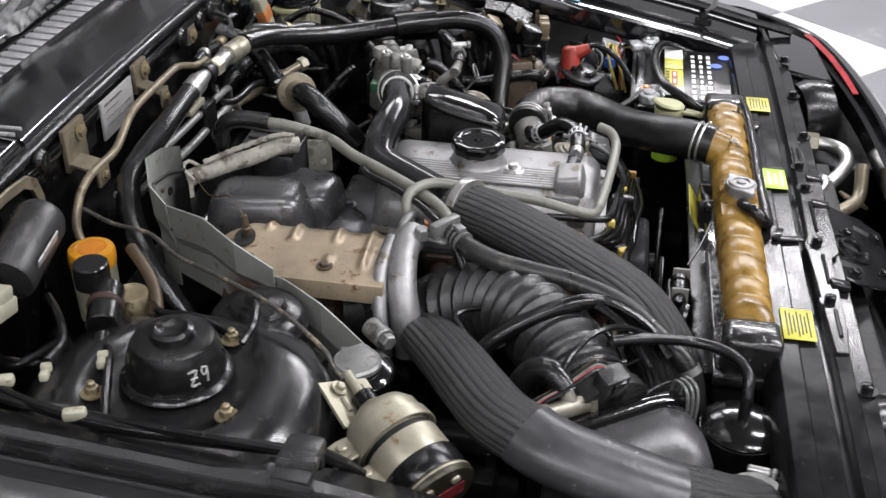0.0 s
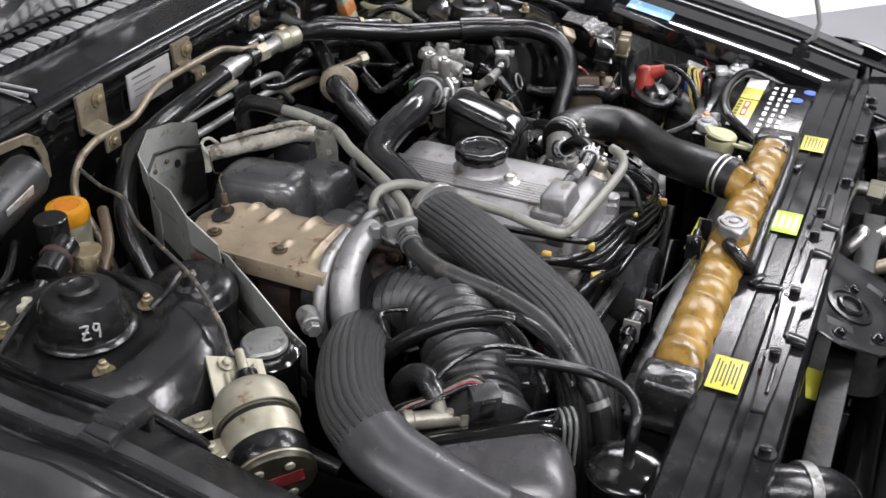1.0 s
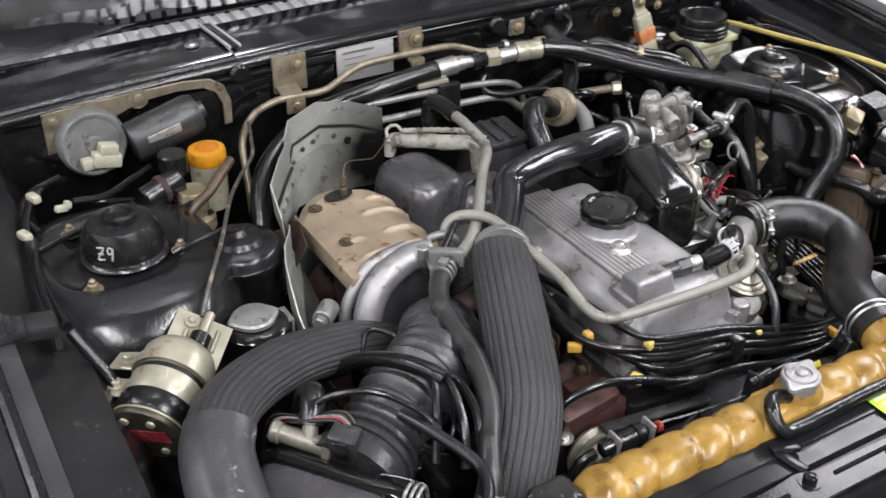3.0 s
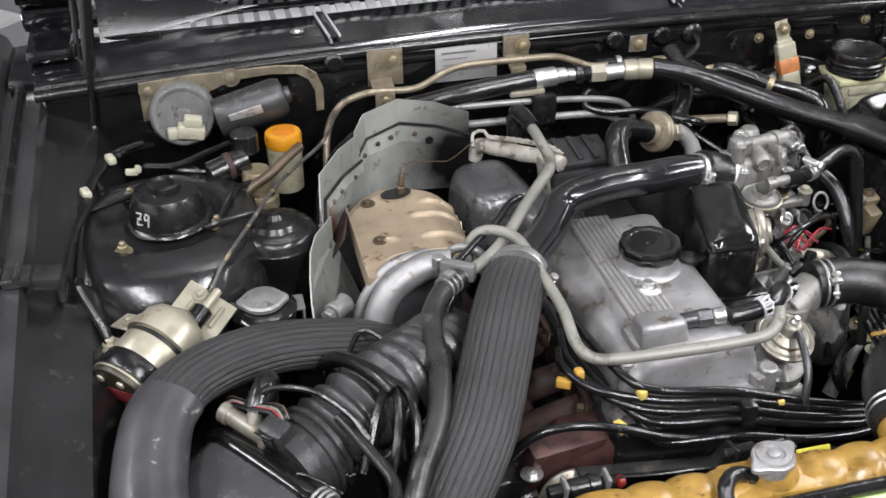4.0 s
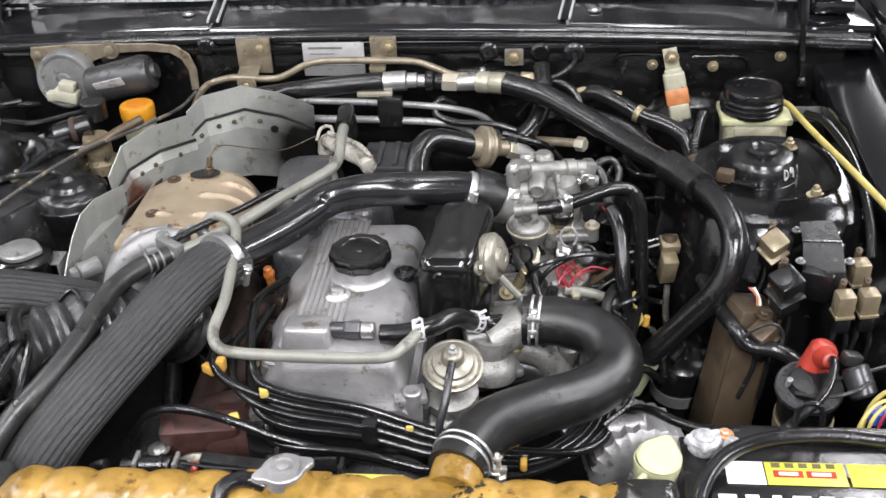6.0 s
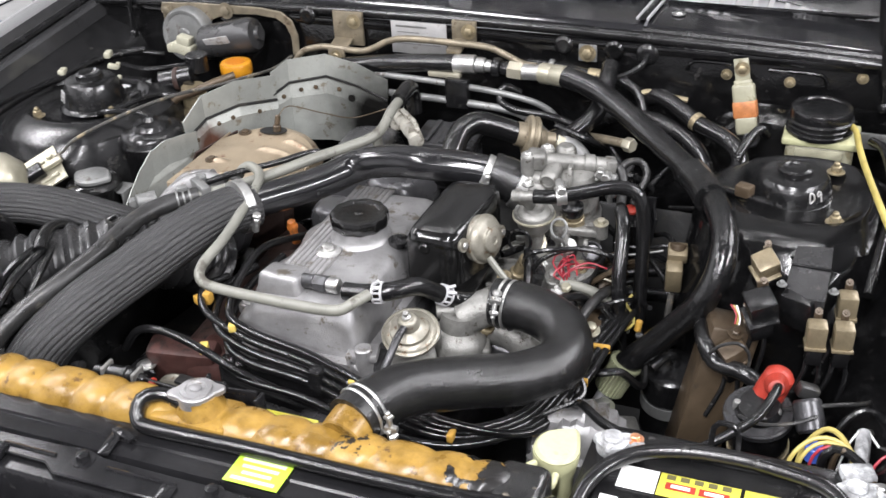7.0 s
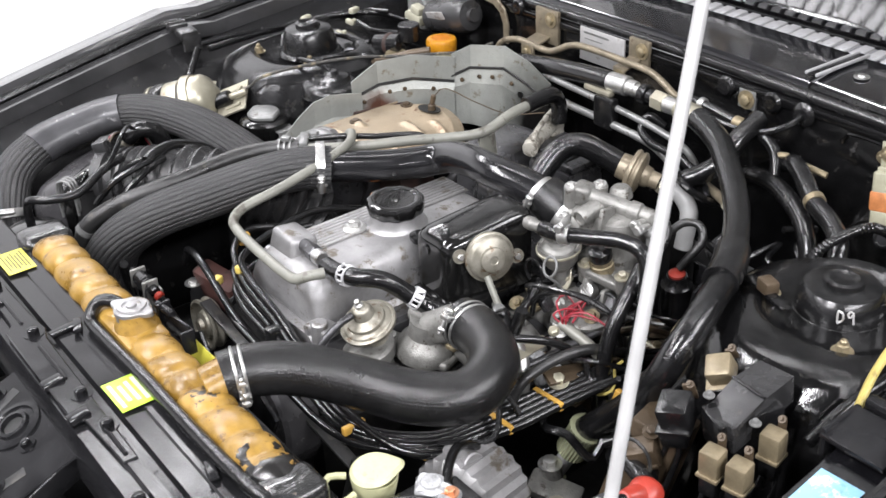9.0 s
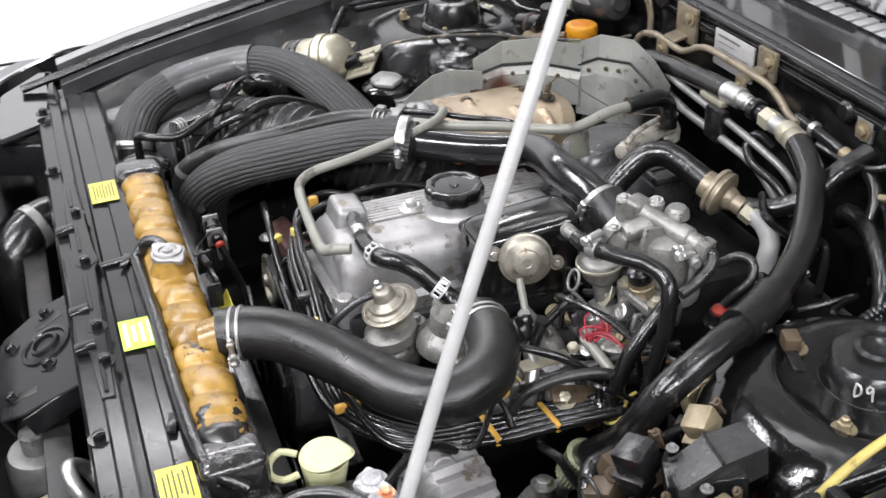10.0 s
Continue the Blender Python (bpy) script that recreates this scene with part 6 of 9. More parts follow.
    part("shroud_lip", box((0.025, 0.093, 0.752), (0.62, 0.03, 0.01), 0.003, (-10, 0, 0)), PLASTIC, t)


radiator()
sw = thing("thermo_switch", "black sensor plug with red seal on a plated bracket", "sensor", (-0.14, 0.115, 0.74))
part("bracket", join(box((-0.122, 0.121, 0.770), (0.004, 0.020, 0.026), 0.0012, (0, 8, 0)), box((-0.163, 0.123, 0.768), (0.004, 0.020, 0.026), 0.0012, (0, 8, 0)), box((-0.142, 0.133, 0.757), (0.046, 0.004, 0.018), 0.001), box((-0.142, 0.128, 0.742), (0.016, 0.010, 0.03), 0.002)), CAST_GRIMY, sw, "dull folded bracket")
part("plug", join(rod((-0.158, 0.123, 0.769), (-0.126, 0.122, 0.771), 0.0102), lathe([(0.0102, -0.003), (0.0118, -0.002), (0.0118, 0.002), (0.0102, 0.003)], (-0.136, 0.1222, 0.7705), (1, 0, 0), 20), rod((-0.126, 0.122, 0.771), (-0.112, 0.123, 0.769), 0.0070), rod((-0.178, 0.124, 0.767), (-0.158, 0.123, 0.769), 0.008)), PLASTIC, sw)
part("seal", rod((-0.108, 0.1235, 0.768), (-0.102, 0.1240, 0.766), 0.0062), RED, sw)
part("wire", tube([(-0.103, 0.124, 0.766), (-0.096, 0.130, 0.748), (-0.088, 0.140, 0.715), (-0.082, 0.147, 0.690)], 0.0048, 8), SHINY_RUBBER, sw)
part("wire", tube([(-0.19, 0.117, 0.776), (-0.205, 0.12, 0.768), (-0.215, 0.125, 0.74), (-0.22, 0.13, 0.70)], 0.0055, 8), PLASTIC, sw)
part("thin_wire", tube([(-0.112, 0.114, 0.783), (-0.08, 0.10, 0.792), (-0.05, 0.09, 0.80), (-0.03, 0.085, 0.803)], 0.0015, 6), PLASTIC, sw)
nb = thing("neck_bracket", "small dark folded clip behind the filler neck", "bracket", (0.0, 0.095, 0.79))
part("clip", join(box((-0.012, 0.093, 0.803), (0.004, 0.018, 0.03), 0.001, (0, 10, 15)), box((0.02, 0.095, 0.800), (0.05, 0.004, 0.022), 0.001, (0, 0, 6)), box((0.05, 0.092, 0.795), (0.004, 0.016, 0.03), 0.001), rod((-0.02, 0.09, 0.812), (0.012, 0.094, 0.812), 0.005, seg=10)), SUPPORT_BLACK, nb)

# fan drive and belts behind the radiator
fan = thing("fan_drive", "dark fan hub and belt pulleys behind the radiator", "pulley", (0.02, 0.17, 0.5))
part("hub", lathe([(0.058, 0), (0.060, 0.004), (0.060, 0.040), (0.055, 0.045), (0.03, 0.046), (0.012, 0.046), (0.012, 0.056), (0, 0.056)], (0.075, 0.195, 0.665), (0, -1, 0.1), 36), BOWL_GREY, fan, "satin charcoal fan drum")
part("pulley", lathe([(0.030, -0.004), (0.034, 0), (0.0345, 0.003), (0.029, 0.008), (0.0345, 0.013), (0.0345, 0.016), (0.031, 0.017), (0.028, 0.011), (0.019, 0.010), (0.017, 0.015), (0.010, 0.017), (0.008, 0.022), (0, 0.022)], (-0.128, 0.196, 0.686), (0, -1, 0.05), 40), TARNISHED, fan, "tarnished stepped belt pulley")
part("crank_pulley", lathe([(0.07, 0), (0.07, 0.03), (0.06, 0.032), (0.055, 0.02), (0.02, 0.02), (0.02, 0.03), (0, 0.03)], (0.03, 0.195, 0.46), (0, -1, 0), 36), DARK, fan)
part("belt", join(box((0.060, 0.187, 0.6985), (0.37, 0.016, 0.005), 0.0018, (0, 7.6, 0)), box((-0.07, 0.188, 0.56), (0.26, 0.012, 0.006), 0.002, (0, 46, 0)), box((0.20, 0.175, 0.60), (0.012, 0.012, 0.24), 0.002, (0, 22, 0))), MATT_RUBBER, fan, "flat black drive belt")
for k in range(6):
    a = k * math.pi / 3
    part("blade", box((0.03 + 0.11 * math.cos(a), 0.14, 0.58 + 0.11 * math.sin(a)), (0.13, 0.006, 0.055), 0.002, (0, -math.degrees(a), 0)), PLASTIC, fan)

pump_r = thing("steering_pump", "rusty brown power steering pump on its bracket", "pump", (-0.12, 0.22, 0.64))
part("bracket", join(box((-0.13, 0.222, 0.715), (0.085, 0.03, 0.075), 0.006, (16, 0, 8)), box((-0.10, 0.235, 0.72), (0.05, 0.06, 0.03), 0.005)), PUMP_RED, pump_r, "rusty red-brown pump bracket")
part("bolt", hexbolt((-0.17, 0.195, 0.725), (0, 0, 1), 0.007), STEEL, pump_r)
part("body", rod((-0.188, 0.21, 0.66), (-0.188, 0.29, 0.66), 0.045), CAST_DARK, pump_r)

# ---- turbocharger and shields ----
tb = thing("turbo_shield", "heat-tanned pressed steel turbo heat shield", "heat shield", (-0.23, 0.54, 0.78))
def shield_point(u, v):
    """A place on the tan shield: flat over the turbo, rolled down on its inner side, with pressed ribs."""
    end = 0.658 - (0.055 * ((0.4 - u) / 0.4) ** 2 if u < 0.4 else 0.050 * ((u - 0.4) / 0.6) ** 2)
    y = 0.449 + (end - 0.449) * v
    flat = 0.092
    run = 0.175 * u
    if run < flat:
        x, z = -0.287 + run, 0.823 + 0.003 * math.sin(run / flat * 3.1)
    else:
        a = min(1.0, (run - flat) / 0.055)
        x, z = -0.287 + flat + 0.055 * math.sin(a), 0.823 - 0.055 * (1 - math.cos(a))
    rib = 0.0
    for y0, a0, b0 in ((0.476, 0.12, 0.85), (0.516, 0.14, 0.30), (0.516, 0.42, 0.9), (0.566, 0.4, 0.95), (0.60, 0.52, 0.95)):
        if a0 < u < b0:
            rib = max(rib, math.exp(-((y - y0 - 0.01 * u) / 0.0048) ** 2) * math.sin(0.5 * math.pi * min(1.0, (u - a0) / 0.09, (b0 - u) / 0.09)))
    drop = 0.012 * max(0.0, v - 0.9) / 0.1
    return (x, y, z + 0.0055 * rib - drop * (0.3 + u))


part("shield_top", sheet([[shield_point(u / 56, v / 130) for u in range(57)] for v in range(131)], 0.002), TANSHIELD, tb)
part("shield_front", box((-0.243, 0.4485, 0.815), (0.088, 0.0025, 0.016), 0.001, (-6, 0, 0)), TANSHIELD, tb)
part("shield_side", box((-0.288, 0.53, 0.8125), (0.0025, 0.165, 0.022), 0.001, (0, 4, 0)), TANSHIELD, tb)
slot = lathe([(0.012, 0), (0.012, 0.0012), (0, 0.0013)], (0, 0, 0), (0, 0, 1), 24)
bmesh.ops.transform(slot, verts=slot.verts, matrix=pose(-0.221, 0.624, 0.8275, 0, 0, 10) @ Matrix.Diagonal((1.7, 1, 1, 1)))
part("slot", slot, DARK, tb, "dark oval slot")
for x, y in ((-0.261, 0.519), (-0.260, 0.610)):
    part("bolt", hexbolt((x, y, 0.8258), (0, 0, 1), 0.0055, 0.004), BROWN, tb, "rusty shield bolt")
part("probe", join(rod((-0.216, 0.622, 0.812), (-0.214, 0.624, 0.838), 0.006), rod((-0.214, 0.624, 0.838), (-0.212, 0.627, 0.852), 0.004), tube([(-0.212, 0.627, 0.85), (-0.20, 0.64, 0.862), (-0.16, 0.665, 0.845), (-0.13, 0.70, 0.826), (-0.09, 0.735, 0.83)], 0.0009, 6)), BROWN, tb, "probe with a thin wire")

gs = thing("wing_shield", "tall folded grey heat shield beside the turbo", "heat shield", (-0.27, 0.6, 0.72))


def leaf(name, places, material, label="", outward=0.0, fold=0.0, lean=0.0):
    """A faceted standing sheet: each place gives x, y and the heights of its foot, fold line and top."""
    rows = []
    for x, y, foot, crease, top in places:
        d = Vector((x + 0.15, y - 0.55, 0)).normalized()
        row = [(x + lean * (1 - j / 4), y, foot + (crease - foot) * j / 4) for j in range(4)]
        row += [(x + d.x * fold, y + d.y * fold, crease - 0.0022), (x + d.x * fold, y + d.y * fold, crease + 0.0022), (x + d.x * outward, y + d.y * outward, top)]
        rows.append(row)
    fine = []
    for a, b in zip(rows, rows[1:]):
        fine += [[Vector(p).lerp(Vector(q), k / 3) for p, q in zip(a, b)] for k in range(3)]
    fine.append([Vector(p) for p in rows[-1]])
    return part(name, sheet(fine, 0.0018), material, gs, label, smooth=False)


FRONT = [(-0.356, 0.432, 0.69, 0.745, 0.778), (-0.356, 0.452, 0.69, 0.760, 0.795), (-0.353, 0.476, 0.69, 0.78, 0.817), (-0.348, 0.500, 0.69, 0.80, 0.835), (-0.338, 0.524, 0.70, 0.808, 0.843), (-0.322, 0.548, 0.71, 0.81, 0.844), (-0.314, 0.566, 0.72, 0.81, 0.842)]
MIDDLE = [(-0.3185, 0.556, 0.79, 0.834, 0.858), (-0.3125, 0.598, 0.79, 0.846, 0.881), (-0.283, 0.640, 0.79, 0.853, 0.889), (-0.251, 0.694, 0.79, 0.843, 0.880)]
REAR = [(-0.256, 0.693, 0.775, 0.850, 0.884), (-0.240, 0.717, 0.77, 0.862, 0.897), (-0.190, 0.741, 0.765, 0.868, 0.902), (-0.140, 0.744, 0.76, 0.856, 0.890), (-0.094, 0.743, 0.757, 0.838, 0.870)]
leaf("front_leaf", FRONT, GREYSHIELD, "low grey leaf sloping forward", 0.0, 0.0, 0.030)
leaf("middle_leaf", MIDDLE, RUSTY_GREY, "faceted grey leaf with a rusty foot", 0.008, 0.006)
leaf("rear_leaf", REAR, SOOT_AND_SHADE, "tall grey leaf darkened by soot and painted shade", 0.007, 0.005)
# thin black strip drawn in as the shadow line below each fold
for places in (MIDDLE, REAR):
    run = []
    for x, y, foot, crease, top in places:
        d = Vector((x + 0.15, y - 0.55, 0)).normalized()
        run.append((x + d.x * 0.002, y + d.y * 0.002, crease))
    part("seam", tube(run, 0.0022, 6, straight=True), DARK, gs, "dark strip for the shadow line under the folded rim")
for places, stops in ((MIDDLE, (0.35, 1.3, 1.75, 2.5)), (REAR, (0.6, 1.3, 1.7, 2.4))):
    for f in stops:
        i = int(f)
        a, b = places[i], places[i + 1]
        x, y, z = (a[k] + (b[k] - a[k]) * (f - i) for k in (0, 1, 3))
        d = Vector((-0.15 - x, 0.55 - y, 0)).normalized()
        part("rivet", lathe([(0.0036, 0), (0.003, 0.0018), (0, 0.0024)], (x + d.x * 0.001, y + d.y * 0.001, z - 0.013), d, 12), BROWN, gs, "small dark rivet")
part("hole", lathe([(0.0055, 0), (0.0055, 0.0014), (0, 0.0015)], (-0.150, 0.7415, 0.838), (0, -1, 0), 18), DARK, gs, "dark round hole")
part("rust_patch", box((-0.300, 0.585, 0.806), (0.003, 0.085, 0.034), 0.001, (0, 30, -14)), RUST, gs, "rusty flange below the shield")
part("skirt", sheet([[(-0.350 + 0.0045 * i, 0.44 + 0.021 * i, 0.70 + 0.012 * i + 0.012 * j) for j in range(3)] for i in range(7)], 0.0015), GREYSHIELD, gs, "lower grey skirt")

tc = thing("turbo_outlet", "bright cast alloy turbo outlet elbow", "turbo part", (-0.24, 0.42, 0.72))
part("elbow", tube([(-0.195, 0.430, 0.838), (-0.225, 0.436, 0.835), (-0.262, 0.432, 0.815), (-0.282, 0.424, 0.785), (-0.287, 0.418, 0.74)], 0.017, 18), CAST, tc)
part("ring", join(*[tube([(-0.215, 0.452, 0.842), (-0.262, 0.455, 0.828), (-0.298, 0.448, 0.785), (-0.300, 0.442, 0.74)], 0.008, 10)]), CAST, tc, "cast rim of the compressor")
part("volute", lathe([(0.03, -0.03), (0.055, -0.02), (0.062, 0), (0.055, 0.02), (0.03, 0.03)], (-0.235, 0.45, 0.765), (0.3, -0.9, 0.2), 30), CAST_DARK, tc)
part("plug", join(rod((-0.315, 0.455, 0.79), (-0.335, 0.435, 0.79), 0.012, seg=18), rod((-0.335, 0.435, 0.79), (-0.342, 0.428, 0.79), 0.009, seg=6)), GREY_METAL, tc)
part("loop_pipe", tube([(-0.150, 0.43, 0.80), (-0.158, 0.432, 0.84), (-0.175, 0.438, 0.852), (-0.192, 0.445, 0.845), (-0.198, 0.452, 0.815), (-0.205, 0.46, 0.79)], 0.0055, 10), GREY_METAL, tc)
part("down_pipe", tube([(-0.186, 0.39, 0.842), (-0.21, 0.376, 0.825), (-0.225, 0.36, 0.79), (-0.228, 0.35, 0.75)], 0.006, 10), SHINY_RUBBER, tc)
hose("oil_feed", "thin dark oil feed hose beside the boost pipe", "hose", [(-0.196, 0.402, 0.857), (-0.165, 0.432, 0.862), (-0.13, 0.47, 0.862), (-0.105, 0.505, 0.862), (-0.088, 0.515, 0.862), (-0.075, 0.52, 0.85)], 0.0042, RUBBER, 10)

xm = thing("exhaust_manifold", "dark heat-scaled exhaust manifold low beside the engine", "exhaust manifold", (-0.15, 0.42, 0.60))
part("log", tube([(-0.150, 0.262, 0.690), (-0.150, 0.33, 0.694), (-0.152, 0.42, 0.696), (-0.156, 0.50, 0.696), (-0.17, 0.555, 0.70)], 0.024, 18), RUST, xm, "dark rusty manifold log")
for y in (0.285, 0.345, 0.415, 0.475):
    run = part("runner", tube([(-0.078, y, 0.722), (-0.105, y, 0.716), (-0.148, y + 0.004, 0.700)], 0.017, 16), RUST, xm)
    part("flange", box((-0.084, y, 0.722), (0.010, 0.046, 0.044), 0.005), RUST, run)
    part("nut", hexbolt((-0.090, y - 0.018, 0.736), (-1, 0, 0.3), 0.0065, 0.009), BROWN, run)
part("turbine", lathe([(0.030, -0.032), (0.050, -0.024), (0.058, -0.004), (0.052, 0.018), (0.034, 0.030)], (-0.215, 0.535, 0.745), (0.15, -1, 0.05), 32), RUST, xm, "scaled turbine housing")
part("centre_section", join(lathe([(0.030, 0), (0.032, 0.03), (0.028, 0.055)], (-0.222, 0.505, 0.748), (0.1, -1, 0.05), 26), rod((-0.222, 0.485, 0.775), (-0.222, 0.485, 0.798), 0.010, seg=6)), CAST_DARK, xm, "dark turbo centre section")
part("down_pipe", tube([(-0.235, 0.57, 0.74), (-0.250, 0.61, 0.70), (-0.250, 0.63, 0.60), (-0.24, 0.62, 0.45)], 0.030, 20), RUST, xm, "rusty down pipe")
part("drain_hose", tube([(-0.218, 0.470, 0.715), (-0.210, 0.455, 0.66), (-0.16, 0.43, 0.58), (-0.12, 0.42, 0.52)], 0.010, 12), RUBBER, xm, "black oil drain hose")
sm = thing("engine_mount", "black engine mount bracket below the turbo", "bracket", (-0.18, 0.35, 0.45))
part("bracket", join(box((-0.185, 0.36, 0.560), (0.13, 0.10, 0.030), 0.008, (0, 18, 0), segs=3), box((-0.255, 0.36, 0.50), (0.05, 0.09, 0.10), 0.012), rod((-0.24, 0.33, 0.545), (-0.24, 0.33, 0.572), 0.012, seg=6)), DARK, sm)
part("rail", box((-0.36, 0.42, 0.46), (0.14, 0.80, 0.16), 0.02), DARK, sm, "grimy chassis rail")
part("steering_shaft", join(rod((-0.33, 0.80, 0.66), (-0.27, 0.45, 0.52), 0.012), lathe([(0.018, -0.02), (0.020, 0), (0.018, 0.02)], (-0.30, 0.625, 0.59), (0.17, -0.98, -0.4), 18)), CAST_DARK, sm, "dull steering shaft")
sf = thing("subframe", "grimy black crossmember and pipes below the engine", "crossmember", (0, 0.3, 0.40))
part("beam", join(box((0, 0.36, 0.41), (1.1, 0.14, 0.08), 0.02), box((0, 0.815, 0.50), (1.24, 0.04, 0.34), 0.01, (-14, 0, 0))), DARK, sf)
for x0, x1, y, r in ((-0.34, -0.10, 0.70, 0.009), (-0.36, -0.12, 0.74, 0.006), (0.14, 0.42, 0.66, 0.010), (0.16, 0.40, 0.72, 0.007)):
    part("pipe", tube([(x0, y, 0.56), ((x0 + x1) / 2, y + 0.03, 0.60), (x1, y + 0.01, 0.63)], r, 10), PLASTIC, sf, "dark pipe low in the bay")

# ---- air cleaner, meter and bellows ----
ac = thing("air_cleaner", "black moulded air cleaner box with a rolled rim", "air filter", (-0.43, 0.14, 0.5))
RN, RT, RC = Vector((0.81, 0.587, 0)), Vector((0.587, -0.81, 0)), Vector((-0.434, 0.190, 0.722))


def rounded(off, half, drop=0.0):
    """A rounded square ring across the air cleaner, a way off from its rim."""
    ring = []
    for k in range(48):
        a = 2 * math.pi * k / 48
        ca, sa = math.cos(a), math.sin(a)
        d = (abs(ca) ** 6 + abs(sa) ** 6) ** (-1 / 6)
        ring.append(tuple(RC - RN * off + RT * (half * ca * d) + Vector((0, 0, half * sa * d - drop))))
    return ring


part("bowl", loft([rounded(o, h, q) for o, h, q in ((0.004, 0.083, 0), (0.020, 0.082, 0), (0.045, 0.079, 0.002), (0.066, 0.072, 0.006), (0.082, 0.060, 0.012), (0.092, 0.040, 0.02))]), BOWL_GREY, ac, "satin charcoal filter bowl")
part("rim", join(loft([rounded(o, h) for o, h in ((-0.010, 0.083), (-0.009, 0.088), (-0.004, 0.0905), (0.003, 0.0905), (0.007, 0.088), (0.008, 0.083))])), GLOSS_PLASTIC, ac, "rolled black rim of the lid")
part("lid", loft([rounded(-o, h) for o, h in ((0.008, 0.084), (0.016, 0.082), (0.024, 0.072), (0.028, 0.050))]), RIBBED, ac, "moulded lid")
part("meter", lathe([(0.052, -0.012), (0.052, 0.004), (0.0455, 0.007), (0.0455, 0.016), (0.0490, 0.017), (0.0490, 0.022), (0.0455, 0.023), (0.0455, 0.028), (0.0490, 0.029), (0.0490, 0.034), (0.043, 0.037), (0.042, 0.056)], (-0.407, 0.203, 0.782), (0.81, 0.58, 0.12), 40), RIBBED, ac, "grey-black air flow meter neck")
for k in range(3):
    c = RC + RT * (0.074 + 0.006 * k) + Vector((0, 0, 0.0905))
    part("clip", tube([c - RN * 0.012 + Vector((0, 0, -0.050)), c - RN * 0.013 + Vector((0, 0, -0.008)), c - RN * 0.006 + Vector((0, 0, 0.005)), c + RN * 0.008 + Vector((0, 0, 0.004)), c + RN * 0.013 + Vector((0, 0, -0.012)), c + RN * 0.014 + Vector((0, 0, -0.045))], 0.0019, 8), GREY_METAL, ac, "wire spring clip")
plug = part("plug", box((-0.417, 0.199, 0.826), (0.030, 0.022, 0.040), 0.004, (14, 0, -50)), RIBBED, ac, "black meter plug")
part("latch", box((-0.427, 0.191, 0.829), (0.014, 0.004, 0.024), 0.001, (14, 0, -50)), PLASTIC, plug)
part("valve", join(rod((-0.464, 0.259, 0.8185), (-0.429, 0.218, 0.8125), 0.0092), rod((-0.466, 0.261, 0.8188), (-0.459, 0.253, 0.8177), 0.0112, seg=16), rod((-0.441, 0.232, 0.8150), (-0.433, 0.242, 0.8330), 0.0078), rod((-0.431, 0.220, 0.8128), (-0.425, 0.213, 0.8118), 0.0110, seg=6)), TARNISHED, ac, "tarnished plated air valve")
bl = thing("intake_bellows", "black rubber corrugated intake bellows with smaller hoses", "hose", (-0.30, 0.28, 0.72))
part("bellows", tube([(-0.205, 0.405, 0.735), (-0.220, 0.372, 0.766), (-0.242, 0.330, 0.788), (-0.276, 0.293, 0.800), (-0.316, 0.262, 0.802), (-0.352, 0.238, 0.796), (-0.380, 0.220, 0.788)], 0.0435, 36, 0.0025, coiled(0.0185, 0.085)), RIBBED, bl, "corrugated rubber bellows")
part("side_hose", tube([(-0.375, 0.365, 0.775), (-0.360, 0.340, 0.795), (-0.346, 0.308, 0.823), (-0.329, 0.264, 0.845), (-0.313, 0.230, 0.850), (-0.305, 0.215, 0.846)], 0.0088, 14), SHINY_RUBBER, bl, "black side hose")
part("elbow_hose", tube([(-0.436, 0.238, 0.828), (-0.428, 0.249, 0.839), (-0.421, 0.262, 0.841), (-0.420, 0.276, 0.832), (-0.422, 0.286, 0.81), (-0.425, 0.29, 0.77)], 0.0125, 18), RUBBER, bl, "black elbow hose")
for i, pts in enumerate(([(-0.308, 0.236, 0.846), (-0.315, 0.215, 0.846), (-0.330, 0.185, 0.832), (-0.345, 0.160, 0.80)], [(-0.306, 0.236, 0.844), (-0.303, 0.205, 0.845), (-0.312, 0.165, 0.828), (-0.325, 0.14, 0.80)], [(-0.305, 0.238, 0.843), (-0.292, 0.212, 0.842), (-0.290, 0.180, 0.826), (-0.298, 0.155, 0.795)])):
    part("vacuum_line", tube(pts, 0.0045, 8), SHINY_RUBBER, bl)
lm = thing("meter_harness", "taped wiring harness with a few red wires", "wiring", (-0.42, 0.19, 0.82))
for k, (m, r) in enumerate(((PLASTIC, 0.002), (RED_WIRE, 0.0011), (GREY_HOSE, 0.0014), (PLASTIC, 0.002), (BROWN, 0.0012))):
    o = 0.003 * k
    part("wire", tube([(-0.416 + o * 0.8, 0.203, 0.844), (-0.422 + o, 0.213, 0.847 + o * 0.4), (-0.433 + o, 0.226, 0.842 + o * 0.4), (-0.446 + o, 0.242, 0.835), (-0.458, 0.262 + o, 0.824), (-0.463, 0.280 + o, 0.79)], r, 6), m, lm)
part("wire", tube([(-0.432, 0.246, 0.842), (-0.412, 0.236, 0.856), (-0.380, 0.214, 0.862), (-0.352, 0.188, 0.850), (-0.338, 0.165, 0.835)], 0.0032, 8), SHINY_RUBBER, lm, "black harness over the meter")
part("loom", tube([(-0.36, 0.20, 0.838), (-0.345, 0.165, 0.835), (-0.325, 0.12, 0.823), (-0.335, 0.085, 0.822), (-0.358, 0.066, 0.818), (-0.374, 0.064, 0.80), (-0.376, 0.064, 0.778)], 0.006, 10), PLASTIC, lm, "taped black loom")
tl = thing("vacuum_tank", "round black vacuum tank lid with a centre hose", "tank", (-0.372, 0.063, 0.72))
